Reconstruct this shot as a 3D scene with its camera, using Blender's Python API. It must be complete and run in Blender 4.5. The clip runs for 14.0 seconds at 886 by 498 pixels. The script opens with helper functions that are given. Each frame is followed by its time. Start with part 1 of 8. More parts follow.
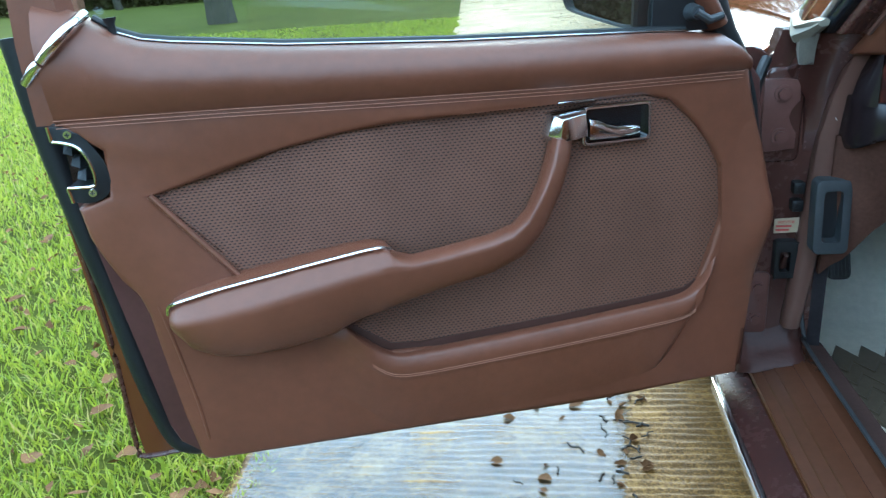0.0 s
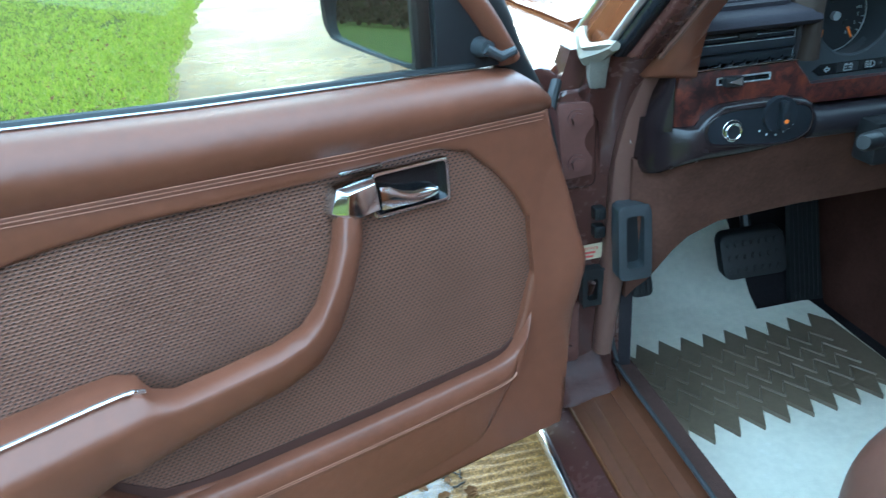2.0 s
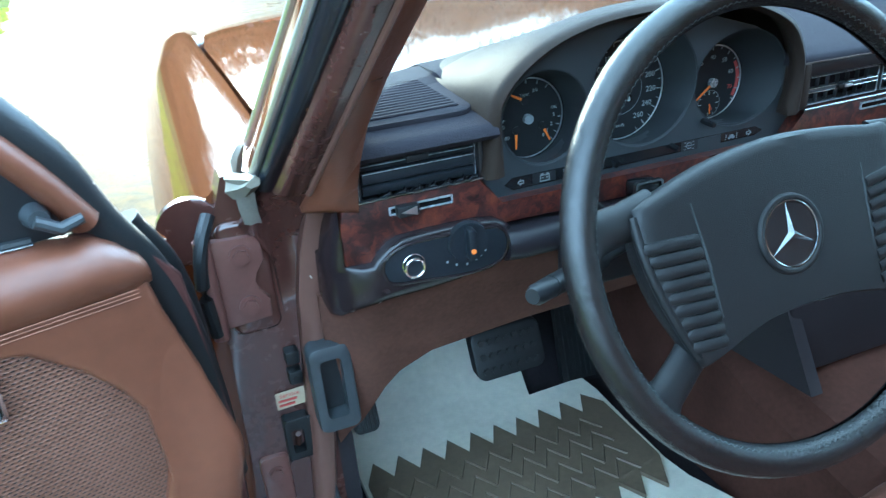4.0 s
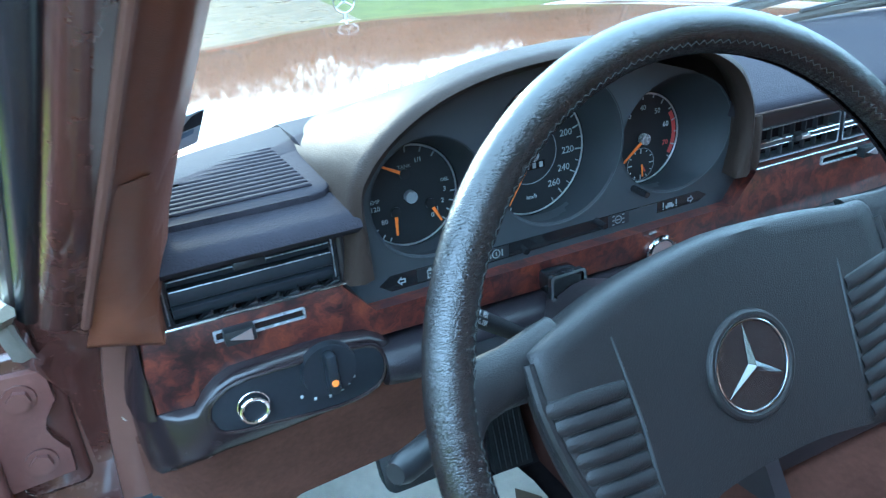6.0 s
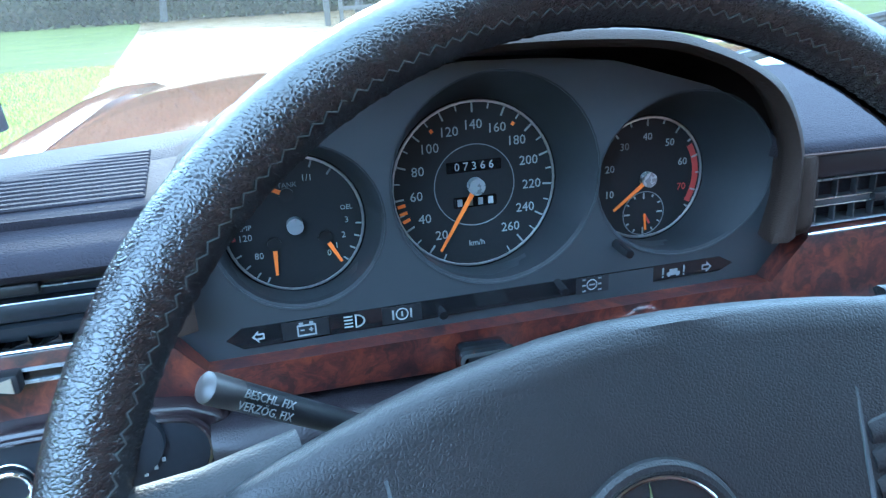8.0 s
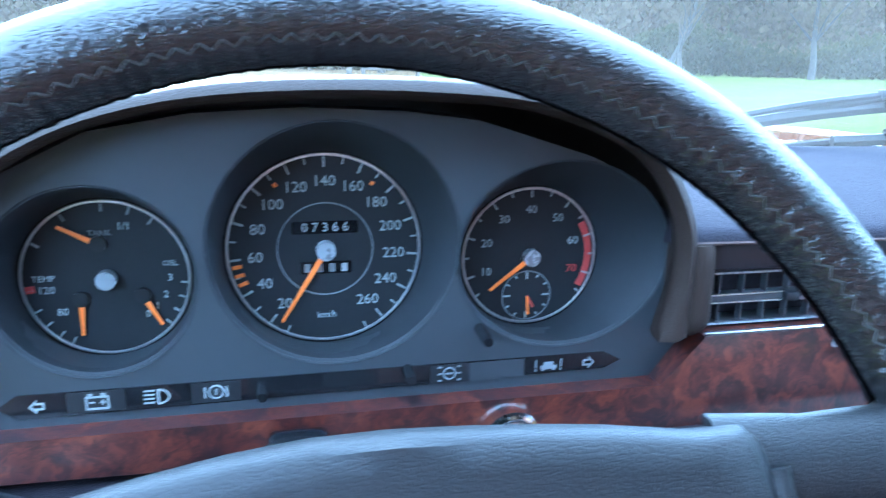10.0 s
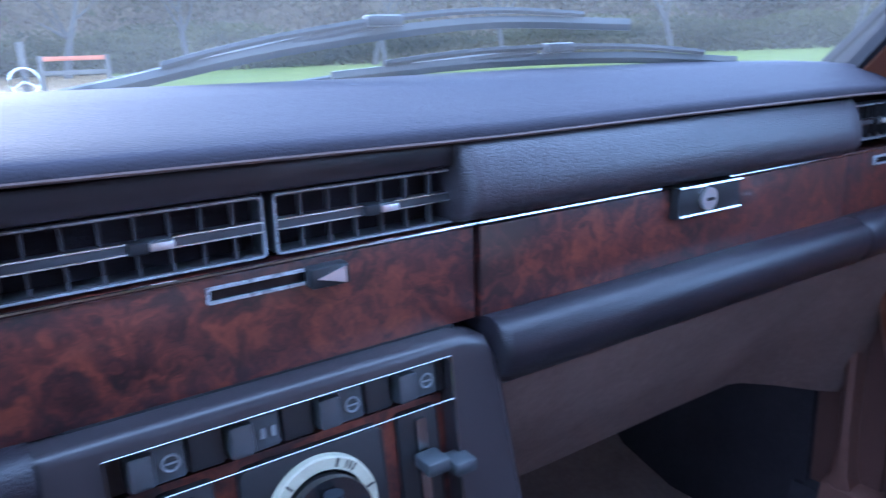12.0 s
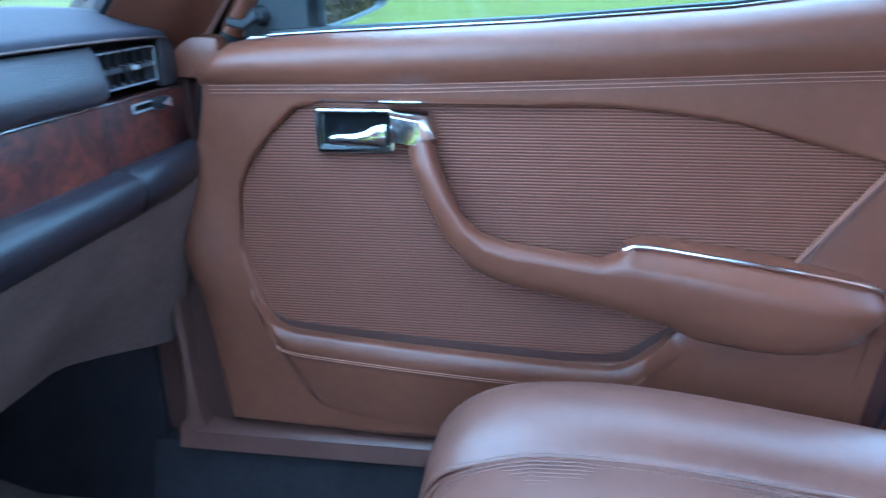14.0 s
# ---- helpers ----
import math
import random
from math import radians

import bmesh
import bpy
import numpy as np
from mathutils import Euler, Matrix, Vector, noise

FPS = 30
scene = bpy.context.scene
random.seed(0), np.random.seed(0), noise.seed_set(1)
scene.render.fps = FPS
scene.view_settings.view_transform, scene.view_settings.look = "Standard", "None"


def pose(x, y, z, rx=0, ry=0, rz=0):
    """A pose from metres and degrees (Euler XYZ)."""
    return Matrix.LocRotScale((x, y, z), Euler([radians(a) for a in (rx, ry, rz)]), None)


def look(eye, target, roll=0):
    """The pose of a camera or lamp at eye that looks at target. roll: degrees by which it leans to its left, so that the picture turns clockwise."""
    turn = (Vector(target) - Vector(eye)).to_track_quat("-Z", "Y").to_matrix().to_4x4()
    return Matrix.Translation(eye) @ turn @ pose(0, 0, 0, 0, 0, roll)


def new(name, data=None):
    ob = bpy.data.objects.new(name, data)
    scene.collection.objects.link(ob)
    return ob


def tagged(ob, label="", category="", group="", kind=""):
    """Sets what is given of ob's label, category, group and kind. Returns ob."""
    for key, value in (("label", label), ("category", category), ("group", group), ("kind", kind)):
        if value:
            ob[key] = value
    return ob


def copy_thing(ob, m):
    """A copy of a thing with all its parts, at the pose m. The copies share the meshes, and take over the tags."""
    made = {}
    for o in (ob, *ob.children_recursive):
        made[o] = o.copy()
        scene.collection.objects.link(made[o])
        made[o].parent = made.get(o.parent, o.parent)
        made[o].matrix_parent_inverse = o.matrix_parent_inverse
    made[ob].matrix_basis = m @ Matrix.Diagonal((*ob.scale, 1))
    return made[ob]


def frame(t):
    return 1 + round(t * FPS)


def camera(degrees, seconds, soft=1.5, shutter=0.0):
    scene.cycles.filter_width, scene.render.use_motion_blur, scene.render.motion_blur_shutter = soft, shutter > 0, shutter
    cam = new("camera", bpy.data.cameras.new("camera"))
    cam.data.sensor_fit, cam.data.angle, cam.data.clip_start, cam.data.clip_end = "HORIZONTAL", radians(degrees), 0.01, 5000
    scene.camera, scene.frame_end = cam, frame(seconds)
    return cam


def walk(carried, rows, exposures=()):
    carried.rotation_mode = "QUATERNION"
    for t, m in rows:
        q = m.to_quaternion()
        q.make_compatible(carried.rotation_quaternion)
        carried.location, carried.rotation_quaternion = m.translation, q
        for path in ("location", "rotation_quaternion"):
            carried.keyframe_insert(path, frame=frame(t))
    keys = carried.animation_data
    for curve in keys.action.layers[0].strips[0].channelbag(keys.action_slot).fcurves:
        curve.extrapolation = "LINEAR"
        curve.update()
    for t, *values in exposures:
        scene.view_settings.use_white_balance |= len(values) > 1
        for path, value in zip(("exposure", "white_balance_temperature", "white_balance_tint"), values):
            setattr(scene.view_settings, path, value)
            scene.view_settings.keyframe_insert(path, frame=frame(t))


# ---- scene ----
cam = camera(61.9, 14.0, soft=1.25, shutter=0.35)
PATH = [
    (0, (-1.136, -1.004, 0.999), (-1.424, 0.842, 0.286), -4.4),
    (0.5, (-1.144, -0.98, 1.006), (-1.349, 0.865, 0.262), -4.7),
    (1, (-1.154, -0.922, 1.015), (-1.213, 0.914, 0.224), -4.7),
    (1.5, (-1.151, -0.856, 1.037), (-1.041, 0.964, 0.215), -4.8),
    (2, (-1.136, -0.8, 1.065), (-0.856, 0.987, 0.213), -4.7),
    (2.5, (-1.094, -0.763, 1.089), (-0.688, 0.991, 0.218), -4.6),
    (3, (-0.996, -0.71, 1.1), (-0.498, 1.023, 0.236), -4.5),
    (3.5, (-0.911, -0.683, 1.112), (-0.345, 1.034, 0.258), -4.6),
    (3.7, (-0.886, -0.676, 1.122), (-0.296, 1.035, 0.27), -4.6),
    (5.8, (-0.728, -0.513, 1.115), (0.038, 1.146, 0.301), -4.9),
    (6, (-0.703, -0.504, 1.108), (0.042, 1.172, 0.308), -5.1),
    (6.5, (-0.635, -0.49, 1.077), (0.046, 1.227, 0.309), -5.1),
    (7, (-0.577, -0.483, 1.067), (0.005, 1.28, 0.321), -4.8),
    (7.2, (-0.554, -0.472, 1.065), (-0.007, 1.307, 0.331), -4.5),
    (9.3, (-0.453, -0.351, 0.994), (-0.101, 1.538, 0.441), -1.3),
    (9.5, (-0.443, -0.358, 1.0), (-0.078, 1.532, 0.457), -0.6),
    (10, (-0.385, -0.376, 1.023), (0.053, 1.509, 0.517), 1.0),
    (10.5, (-0.298, -0.382, 0.991), (0.157, 1.522, 0.578), 0.3),
    (11, (-0.221, -0.38, 0.989), (0.326, 1.486, 0.523), -0.1),
    (11.5, (-0.172, -0.378, 0.977), (0.611, 1.394, 0.477), -0.9),
    (12, (-0.138, -0.364, 0.97), (0.932, 1.241, 0.441), -2.0),
    (12.5, (-0.111, -0.358, 0.97), (1.268, 0.974, 0.402), -2.4),
    (13, (-0.088, -0.369, 0.975), (1.526, 0.642, 0.363), -2.3),
    (13.5, (-0.073, -0.39, 0.972), (1.695, 0.279, 0.319), -1.8),
    (14, (-0.042, -0.406, 0.963), (1.812, -0.111, 0.271), -0.9),
]
EXPOSURES = [(0.0, 2.80, 5200, -7), (1.0, 2.98, 5100, -10), (2.0, 3.32, 5000, -12), (3.5, 3.62, 4950, -11), (6.2, 4.05, 4750, -7), (7.0, 3.98, 4700, -6), (9.5, 4.90, 4450, 1), (10.2, 4.72, 4420, 1), (11.0, 4.02, 4520, 17), (11.5, 4.05, 4600, 19), (12.5, 4.2, 4400, 15), (13.5, 4.32, 4470, 9), (14.0, 4.42, 4270, -3)]
cam_rows = [(t, look(eye, target, roll)) for t, eye, target, roll in PATH]
walk(cam, cam_rows, EXPOSURES)

# ---- light ----
world = bpy.data.worlds.new("sky")
scene.world = world
world.use_nodes = True
wn = world.node_tree
sky = wn.nodes.new("ShaderNodeTexSky")
sky.sky_type = "NISHITA"
sky.sun_disc = False
SUN_EL, SUN_AZ = 20.0, -3.0
sky.sun_elevation = radians(SUN_EL)
sky.sun_rotation = radians(SUN_AZ)
sky.air_density, sky.dust_density, sky.ozone_density = 1.0, 0.6, 1.0
wn.nodes["Background"].inputs["Strength"].default_value = 0.15
# a thin even veil of cloud over the clear sky
veil = wn.nodes.new("ShaderNodeMix")
veil.data_type = "RGBA"
veil.inputs[0].default_value = 0.6
veil.inputs[7].default_value = (5.0, 5.7, 6.6, 1)
wn.links.new(sky.outputs[0], veil.inputs[6])
wn.links.new(veil.outputs[2], wn.nodes["Background"].inputs["Color"])
sun_data = bpy.data.lights.new("sun", "SUN")
sun_data.energy, sun_data.angle, sun_data.color = 0.4, radians(10.0), (1.0, 0.84, 0.62)
sun = new("sun", sun_data)
sun.matrix_world = look((0, 0, 0), (-math.sin(radians(SUN_AZ)), -math.cos(radians(SUN_AZ)), -math.tan(radians(SUN_EL))))


# ---- materials ----
def node(nt, kind, **values):
    n = nt.nodes.new(kind)
    for k, v in values.items():
        n.inputs[k].default_value = v
    return n


def noise_tex(nt, coord, scale, detail=3.0, rough=0.55, distortion=0.0):
    n = node(nt, "ShaderNodeTexNoise", Scale=scale, Detail=detail, Roughness=rough, Distortion=distortion)
    nt.links.new(coord, n.inputs["Vector"])
    return n.outputs["Fac"]


def ramp(nt, fac, stops):
    r = nt.nodes.new("ShaderNodeValToRGB")
    r.color_ramp.elements[0].position, r.color_ramp.elements[0].color = stops[0][0], (*stops[0][1], 1)
    r.color_ramp.elements[1].position, r.color_ramp.elements[1].color = stops[-1][0], (*stops[-1][1], 1)
    for p, c in stops[1:-1]:
        r.color_ramp.elements.new(p).color = (*c, 1)
    nt.links.new(fac, r.inputs["Fac"])
    return r.outputs["Color"]


def scalar(nt, op, a, b=None, c=None):
    m = nt.nodes.new("ShaderNodeMath")
    m.operation = op
    for i, v in enumerate((a, b, c)):
        if v is None:
            continue
        if isinstance(v, (int, float)):
            m.inputs[i].default_value = v
        else:
            nt.links.new(v, m.inputs[i])
    return m.outputs[0]


def mix_rgb(nt, fac, a, b):
    m = nt.nodes.new("ShaderNodeMix")
    m.data_type = "RGBA"
    for sock, v in ((m.inputs[0], fac), (m.inputs[6], a), (m.inputs[7], b)):
        if isinstance(v, (int, float)):
            sock.default_value = v
        elif isinstance(v, tuple):
            sock.default_value = (*v, 1)
        else:
            nt.links.new(v, sock)
    return m.outputs[2]


def base_mat(name):
    m = bpy.data.materials.new(name)
    m.use_nodes = True
    nt = m.node_tree
    return m, nt, nt.nodes["Principled BSDF"], nt.nodes.new("ShaderNodeTexCoord").outputs["Object"]


def bump(nt, bsdf, height, strength, distance):
    b = node(nt, "ShaderNodeBump", Strength=strength, Distance=distance)
    nt.links.new(height, b.inputs["Height"])
    nt.links.new(b.outputs[0], bsdf.inputs["Normal"])


def material(name, color, rough=0.5, metal=0.0, vary=0.15, scale=6.0, grain=0.0, grain_scale=900.0, coat=0.0, rough_vary=0.1, spec=0.5, cells=False, wear=0.0, soft=0.0, soft_scale=22.0):
    """A surface with a stain-sized and a grain-sized variation, and a fine relief."""
    m, nt, bsdf, co = base_mat(name)
    big = noise_tex(nt, co, scale, 4.0)
    fine = noise_tex(nt, co, scale * 14, 3.0)
    both = scalar(nt, "ADD", scalar(nt, "MULTIPLY", big, 0.65), scalar(nt, "MULTIPLY", fine, 0.35))
    lo = tuple(max(0.0, c * (1 - vary)) for c in color)
    hi = tuple(min(1.0, c * (1 + vary)) for c in color)
    col = ramp(nt, both, [(0.3, lo), (0.7, hi)])
    if wear:
        spots = ramp(nt, noise_tex(nt, co, scale * 5, 6.0, 0.7), [(0.6, (0, 0, 0)), (0.75, (wear,) * 3)])
        col = mix_rgb(nt, spots, col, tuple(min(1.0, c * 1.8 + 0.03) for c in color))
    nt.links.new(col, bsdf.inputs["Base Color"])
    bsdf.inputs["Metallic"].default_value = metal
    bsdf.inputs["Specular IOR Level"].default_value = spec
    bsdf.inputs["Coat Weight"].default_value = coat
    bsdf.inputs["Coat Roughness"].default_value = 0.06
    nt.links.new(scalar(nt, "MULTIPLY_ADD", both, rough_vary * 2, rough - rough_vary), bsdf.inputs["Roughness"])
    if grain:
        if cells:
            v = node(nt, "ShaderNodeTexVoronoi", Scale=grain_scale)
            v.feature = "DISTANCE_TO_EDGE"
            nt.links.new(co, v.inputs["Vector"])
            h = scalar(nt, "MINIMUM", v.outputs["Distance"], 0.25)
            h = scalar(nt, "ADD", h, scalar(nt, "MULTIPLY", noise_tex(nt, co, grain_scale * 0.25, 2.0), 0.4))
        else:
            h = noise_tex(nt, co, grain_scale, 3.0, 0.65)
        bump(nt, bsdf, h, grain, 0.001)
    if soft:
        waves = node(nt, "ShaderNodeBump", Strength=soft, Distance=0.006)
        nt.links.new(noise_tex(nt, co, soft_scale, 2.0, 0.5, 0.6), waves.inputs["Height"])
        fine_bump = bsdf.inputs["Normal"].links[0].from_node if grain else None
        if fine_bump:
            nt.links.new(waves.outputs[0], fine_bump.inputs["Normal"])
        else:
            nt.links.new(waves.outputs[0], bsdf.inputs["Normal"])
    return m


BROWN = (0.127, 0.046, 0.025)
vinyl = material("brown_vinyl", BROWN, 0.36, vary=0.20, scale=5, grain=0.3, grain_scale=800, cells=True, spec=0.42, soft=0.22, soft_scale=18)
pillar_vinyl = material("pillar_vinyl", (0.115, 0.056, 0.042), 0.42, vary=0.14, grain=0.2, grain_scale=900, cells=True)
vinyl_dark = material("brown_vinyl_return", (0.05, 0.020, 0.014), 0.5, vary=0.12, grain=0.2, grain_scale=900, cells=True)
leather = material("brown_leather", (0.128, 0.058, 0.041), 0.34, vary=0.18, scale=7, grain=0.35, grain_scale=600, cells=True, soft=0.22, soft_scale=14)
paint = material("brown_body_paint", (0.110, 0.037, 0.014), 0.5, metal=0.0, vary=0.12, scale=3, coat=0.7, spec=0.0, rough_vary=0.04)
jamb_paint = material("maroon_jamb_paint", (0.060, 0.023, 0.018), 0.26, metal=0.1, vary=0.25, scale=9, grain=0.05, grain_scale=90, coat=0.55, spec=0.5, wear=0.12, soft=0.12, soft_scale=40)
shell_maroon = material("shell_maroon", (0.072, 0.029, 0.025), 0.5, vary=0.2, scale=9, spec=0.25, wear=0.06)
# jamb paint again, lighter: light on hinge, plate and bolts is in the colour
jamb_paint_lit = material("jamb_paint_lit", (0.120, 0.053, 0.043), 0.30, vary=0.2, scale=12, grain=0.05, grain_scale=120, wear=0.2)
sill_paint = material("sill_cover", (0.076, 0.029, 0.015), 0.24, vary=0.2, scale=5, grain=0.08, grain_scale=300, wear=0.25)
sill_maroon = material("sill_maroon", (0.045, 0.017, 0.014), 0.26, vary=0.25, scale=7, grain=0.06, grain_scale=200, wear=0.08)
sill_brown = material("sill_brown", (0.088, 0.040, 0.029), 0.42, vary=0.25, scale=7, grain=0.1, grain_scale=300, wear=0.1)
sill_orange = material("sill_orange", (0.098, 0.036, 0.013), 0.34, vary=0.25, scale=6, grain=0.08, grain_scale=300, wear=0.15)
dash_vinyl = material("dash_vinyl", (0.032, 0.028, 0.032), 0.38, vary=0.12, scale=5, grain=0.6, grain_scale=400, cells=True, spec=0.45)
rail_vinyl = material("rail_vinyl", (0.014, 0.012, 0.015), 0.36, vary=0.15, scale=6, grain=0.45, grain_scale=420, cells=True, spec=0.30)
piping_brown = material("dash_piping", (0.090, 0.058, 0.048), 0.5, vary=0.15, scale=30)
dash_top = material("dash_top_vinyl", (0.030, 0.027, 0.033), 0.68, vary=0.12, scale=5, grain=0.75, grain_scale=330, cells=True, spec=0.03)
hood_vinyl = material("hood_vinyl", (0.030, 0.021, 0.017), 0.52, vary=0.12, scale=5, grain=0.45, grain_scale=480, cells=True, spec=0.10)
dash_smooth = material("dash_moulding", (0.021, 0.018, 0.020), 0.34, spec=0.4, vary=0.12, scale=8, grain=0.12, grain_scale=900)
face_grey = material("cluster_plastic", (0.027, 0.030, 0.034), 0.52, vary=0.08, scale=10, grain=0.1, grain_scale=1500)
black = material("black_plastic", (0.013, 0.0135, 0.015), 0.40, spec=0.38, vary=0.2, scale=14, grain=0.1, grain_scale=1400)
well_black = material("dial_well_plastic", (0.026, 0.028, 0.032), 0.60, spec=0.22, vary=0.15, scale=14, grain=0.08, grain_scale=1200)
black_gloss = material("black_gloss", (0.008, 0.008, 0.009), 0.12, vary=0.2, scale=14)
rubber = material("black_rubber", (0.010, 0.011, 0.012), 0.42, vary=0.3, scale=20, grain=0.25, grain_scale=500, spec=0.4, wear=0.12)
rubber_grey = material("grey_rubber", (0.034, 0.038, 0.042), 0.45, vary=0.25, scale=20, grain=0.2, grain_scale=500)
wheel_leather = material("wheel_leather", (0.006, 0.0056, 0.006), 0.24, vary=0.3, scale=12, grain=0.55, grain_scale=600, cells=True, spec=0.72, soft=0.09, soft_scale=130, rough_vary=0.06)
wheel_pad = material("wheel_pad", (0.009, 0.009, 0.010), 0.46, vary=0.2, scale=9, grain=0.45, grain_scale=620, cells=True, spec=0.40)
chrome = material("chrome", (0.78, 0.79, 0.80), 0.12, metal=1.0, vary=0.06, scale=20, rough_vary=0.05, grain=0.02, grain_scale=300)
satin = material("satin_metal", (0.68, 0.68, 0.68), 0.38, metal=1.0, vary=0.1, scale=40)
vent_grey = material("vent_grey", (0.040, 0.042, 0.046), 0.34, vary=0.15, scale=30)
switch_black = material("switch_black", (0.016, 0.018, 0.022), 0.34, spec=0.22, vary=0.2, scale=20, grain=0.1, grain_scale=900)
pod_brown = material("pod_moulding", (0.014, 0.0095, 0.0105), 0.26, spec=0.45, vary=0.15, scale=8, grain=0.1, grain_scale=700)
pale_tip = material("pale_stalk_tip", (0.040, 0.037, 0.036), 0.35, vary=0.12, scale=60)
dial_black = material("dial_black", (0.021, 0.022, 0.024), 0.45, spec=0.2, vary=0.1, scale=30)
white_print = material("white_print", (0.34, 0.36, 0.36), 0.5, vary=0.04)
dim_print = material("dim_print", (0.26, 0.27, 0.27), 0.5, vary=0.06)
wiper_grey = material("wiper_grey", (0.018, 0.019, 0.022), 0.45, spec=0.14, vary=0.25, scale=20)
grey_print = material("grey_print", (0.19, 0.20, 0.21), 0.5, vary=0.05)
orange = material("orange_needle", (0.9, 0.22, 0.03), 0.45, vary=0.05)
red_print = material("red_print", (0.45, 0.06, 0.05), 0.5, vary=0.08)
cream_label = material("cream_label", (0.46, 0.37, 0.25), 0.6, vary=0.12, scale=60)
felt = material("brown_felt", (0.082, 0.039, 0.028), 0.95, vary=0.35, scale=14, grain=0.8, grain_scale=900, spec=0.1)
# brown felt again, paler: light in the passenger footwell is put into the colour
lit_felt = material("lit_brown_felt", (0.135, 0.094, 0.080), 0.95, vary=0.3, scale=9, grain=0.8, grain_scale=900, spec=0.1, wear=0.1)
carpet = material("brown_carpet", (0.060, 0.026, 0.019), 0.95, vary=0.35, scale=10, grain=1.0, grain_scale=700, spec=0.1)
# near-black carpet with the footwell's shade put into its colour
carpet_shaded = material("shaded_carpet", (0.022, 0.019, 0.021), 0.95, vary=0.35, scale=10, grain=1.0, grain_scale=700, spec=0.1)
# same carpet, paler: light on the passenger floor is in the colour
carpet_lit = material("lit_carpet", (0.190, 0.140, 0.118), 0.95, vary=0.3, scale=9, grain=1.0, grain_scale=700, spec=0.1)
carpet_sill = material("sill_carpet", (0.050, 0.027, 0.022), 0.9, vary=0.35, scale=10, grain=1.0, grain_scale=700, spec=0.15)
pale_mat = material("pale_mat", (0.68, 0.65, 0.55), 0.7, vary=0.16, scale=5, grain=0.4, grain_scale=260, wear=0.2)
zig_brown = material("brown_rubber_zigzag", (0.135, 0.104, 0.070), 0.45, vary=0.25, scale=8, grain=0.3, grain_scale=300, wear=0.25)
dull_cream = material("dull_cream_plastic", (0.150, 0.138, 0.115), 0.35, vary=0.3, scale=30)
cloth_tape = material("pale_tape", (0.165, 0.148, 0.112), 0.6, vary=0.2, scale=30, grain=0.3, grain_scale=200)
slat_pale = material("pale_slat", (0.50, 0.50, 0.47), 0.35, metal=0.3, vary=0.15, scale=30)
edge_felt = material("edge_felt", (0.014, 0.014, 0.016), 0.95, spec=0.01, vary=0.2)
duct_shade = material("duct_shade", (0.0025, 0.003, 0.004), 0.9, spec=0.0, vary=0.2)
foot_paint = material("pillar_foot_paint", (0.052, 0.020, 0.016), 0.36, vary=0.3, scale=14, spec=0.18, wear=0.2, soft=0.3, soft_scale=30)
headliner = material("headliner", (0.58, 0.52, 0.44), 0.9, vary=0.08)
silver_dust = material("dusty_seal", (0.032, 0.033, 0.036), 0.62, spec=0.25, wear=0.5, vary=0.5, scale=25, grain=0.3, grain_scale=250)
strip_dark = material("dark_pillar_strip", (0.014, 0.016, 0.020), 0.22, vary=0.2, scale=14, rough_vary=0.12, grain=0.1, grain_scale=200)
lace_thread = material("lace_thread", (0.045, 0.050, 0.048), 0.4, vary=0.2, scale=30)
sticker_pale = material("sticker_film", (0.50, 0.56, 0.62), 0.4, vary=0.1, scale=30)
sticker_blue = material("sticker_print", (0.16, 0.24, 0.36), 0.4, vary=0.1, scale=30)
silver_plastic = material("silver_plastic", (0.34, 0.36, 0.38), 0.28, metal=0.4, vary=0.08, scale=20)
emblem_metal = material("emblem_metal", (0.20, 0.205, 0.21), 0.24, metal=1.0, vary=0.08, scale=20)
dull_chrome = material("dull_chrome", (0.42, 0.43, 0.44), 0.16, metal=1.0, vary=0.08, scale=20)
dial_cream = material("dial_cream", (0.36, 0.34, 0.25), 0.5, vary=0.2, scale=60)
stitch_thread = material("stitch_thread", (0.30, 0.14, 0.09), 0.7, vary=0.1)


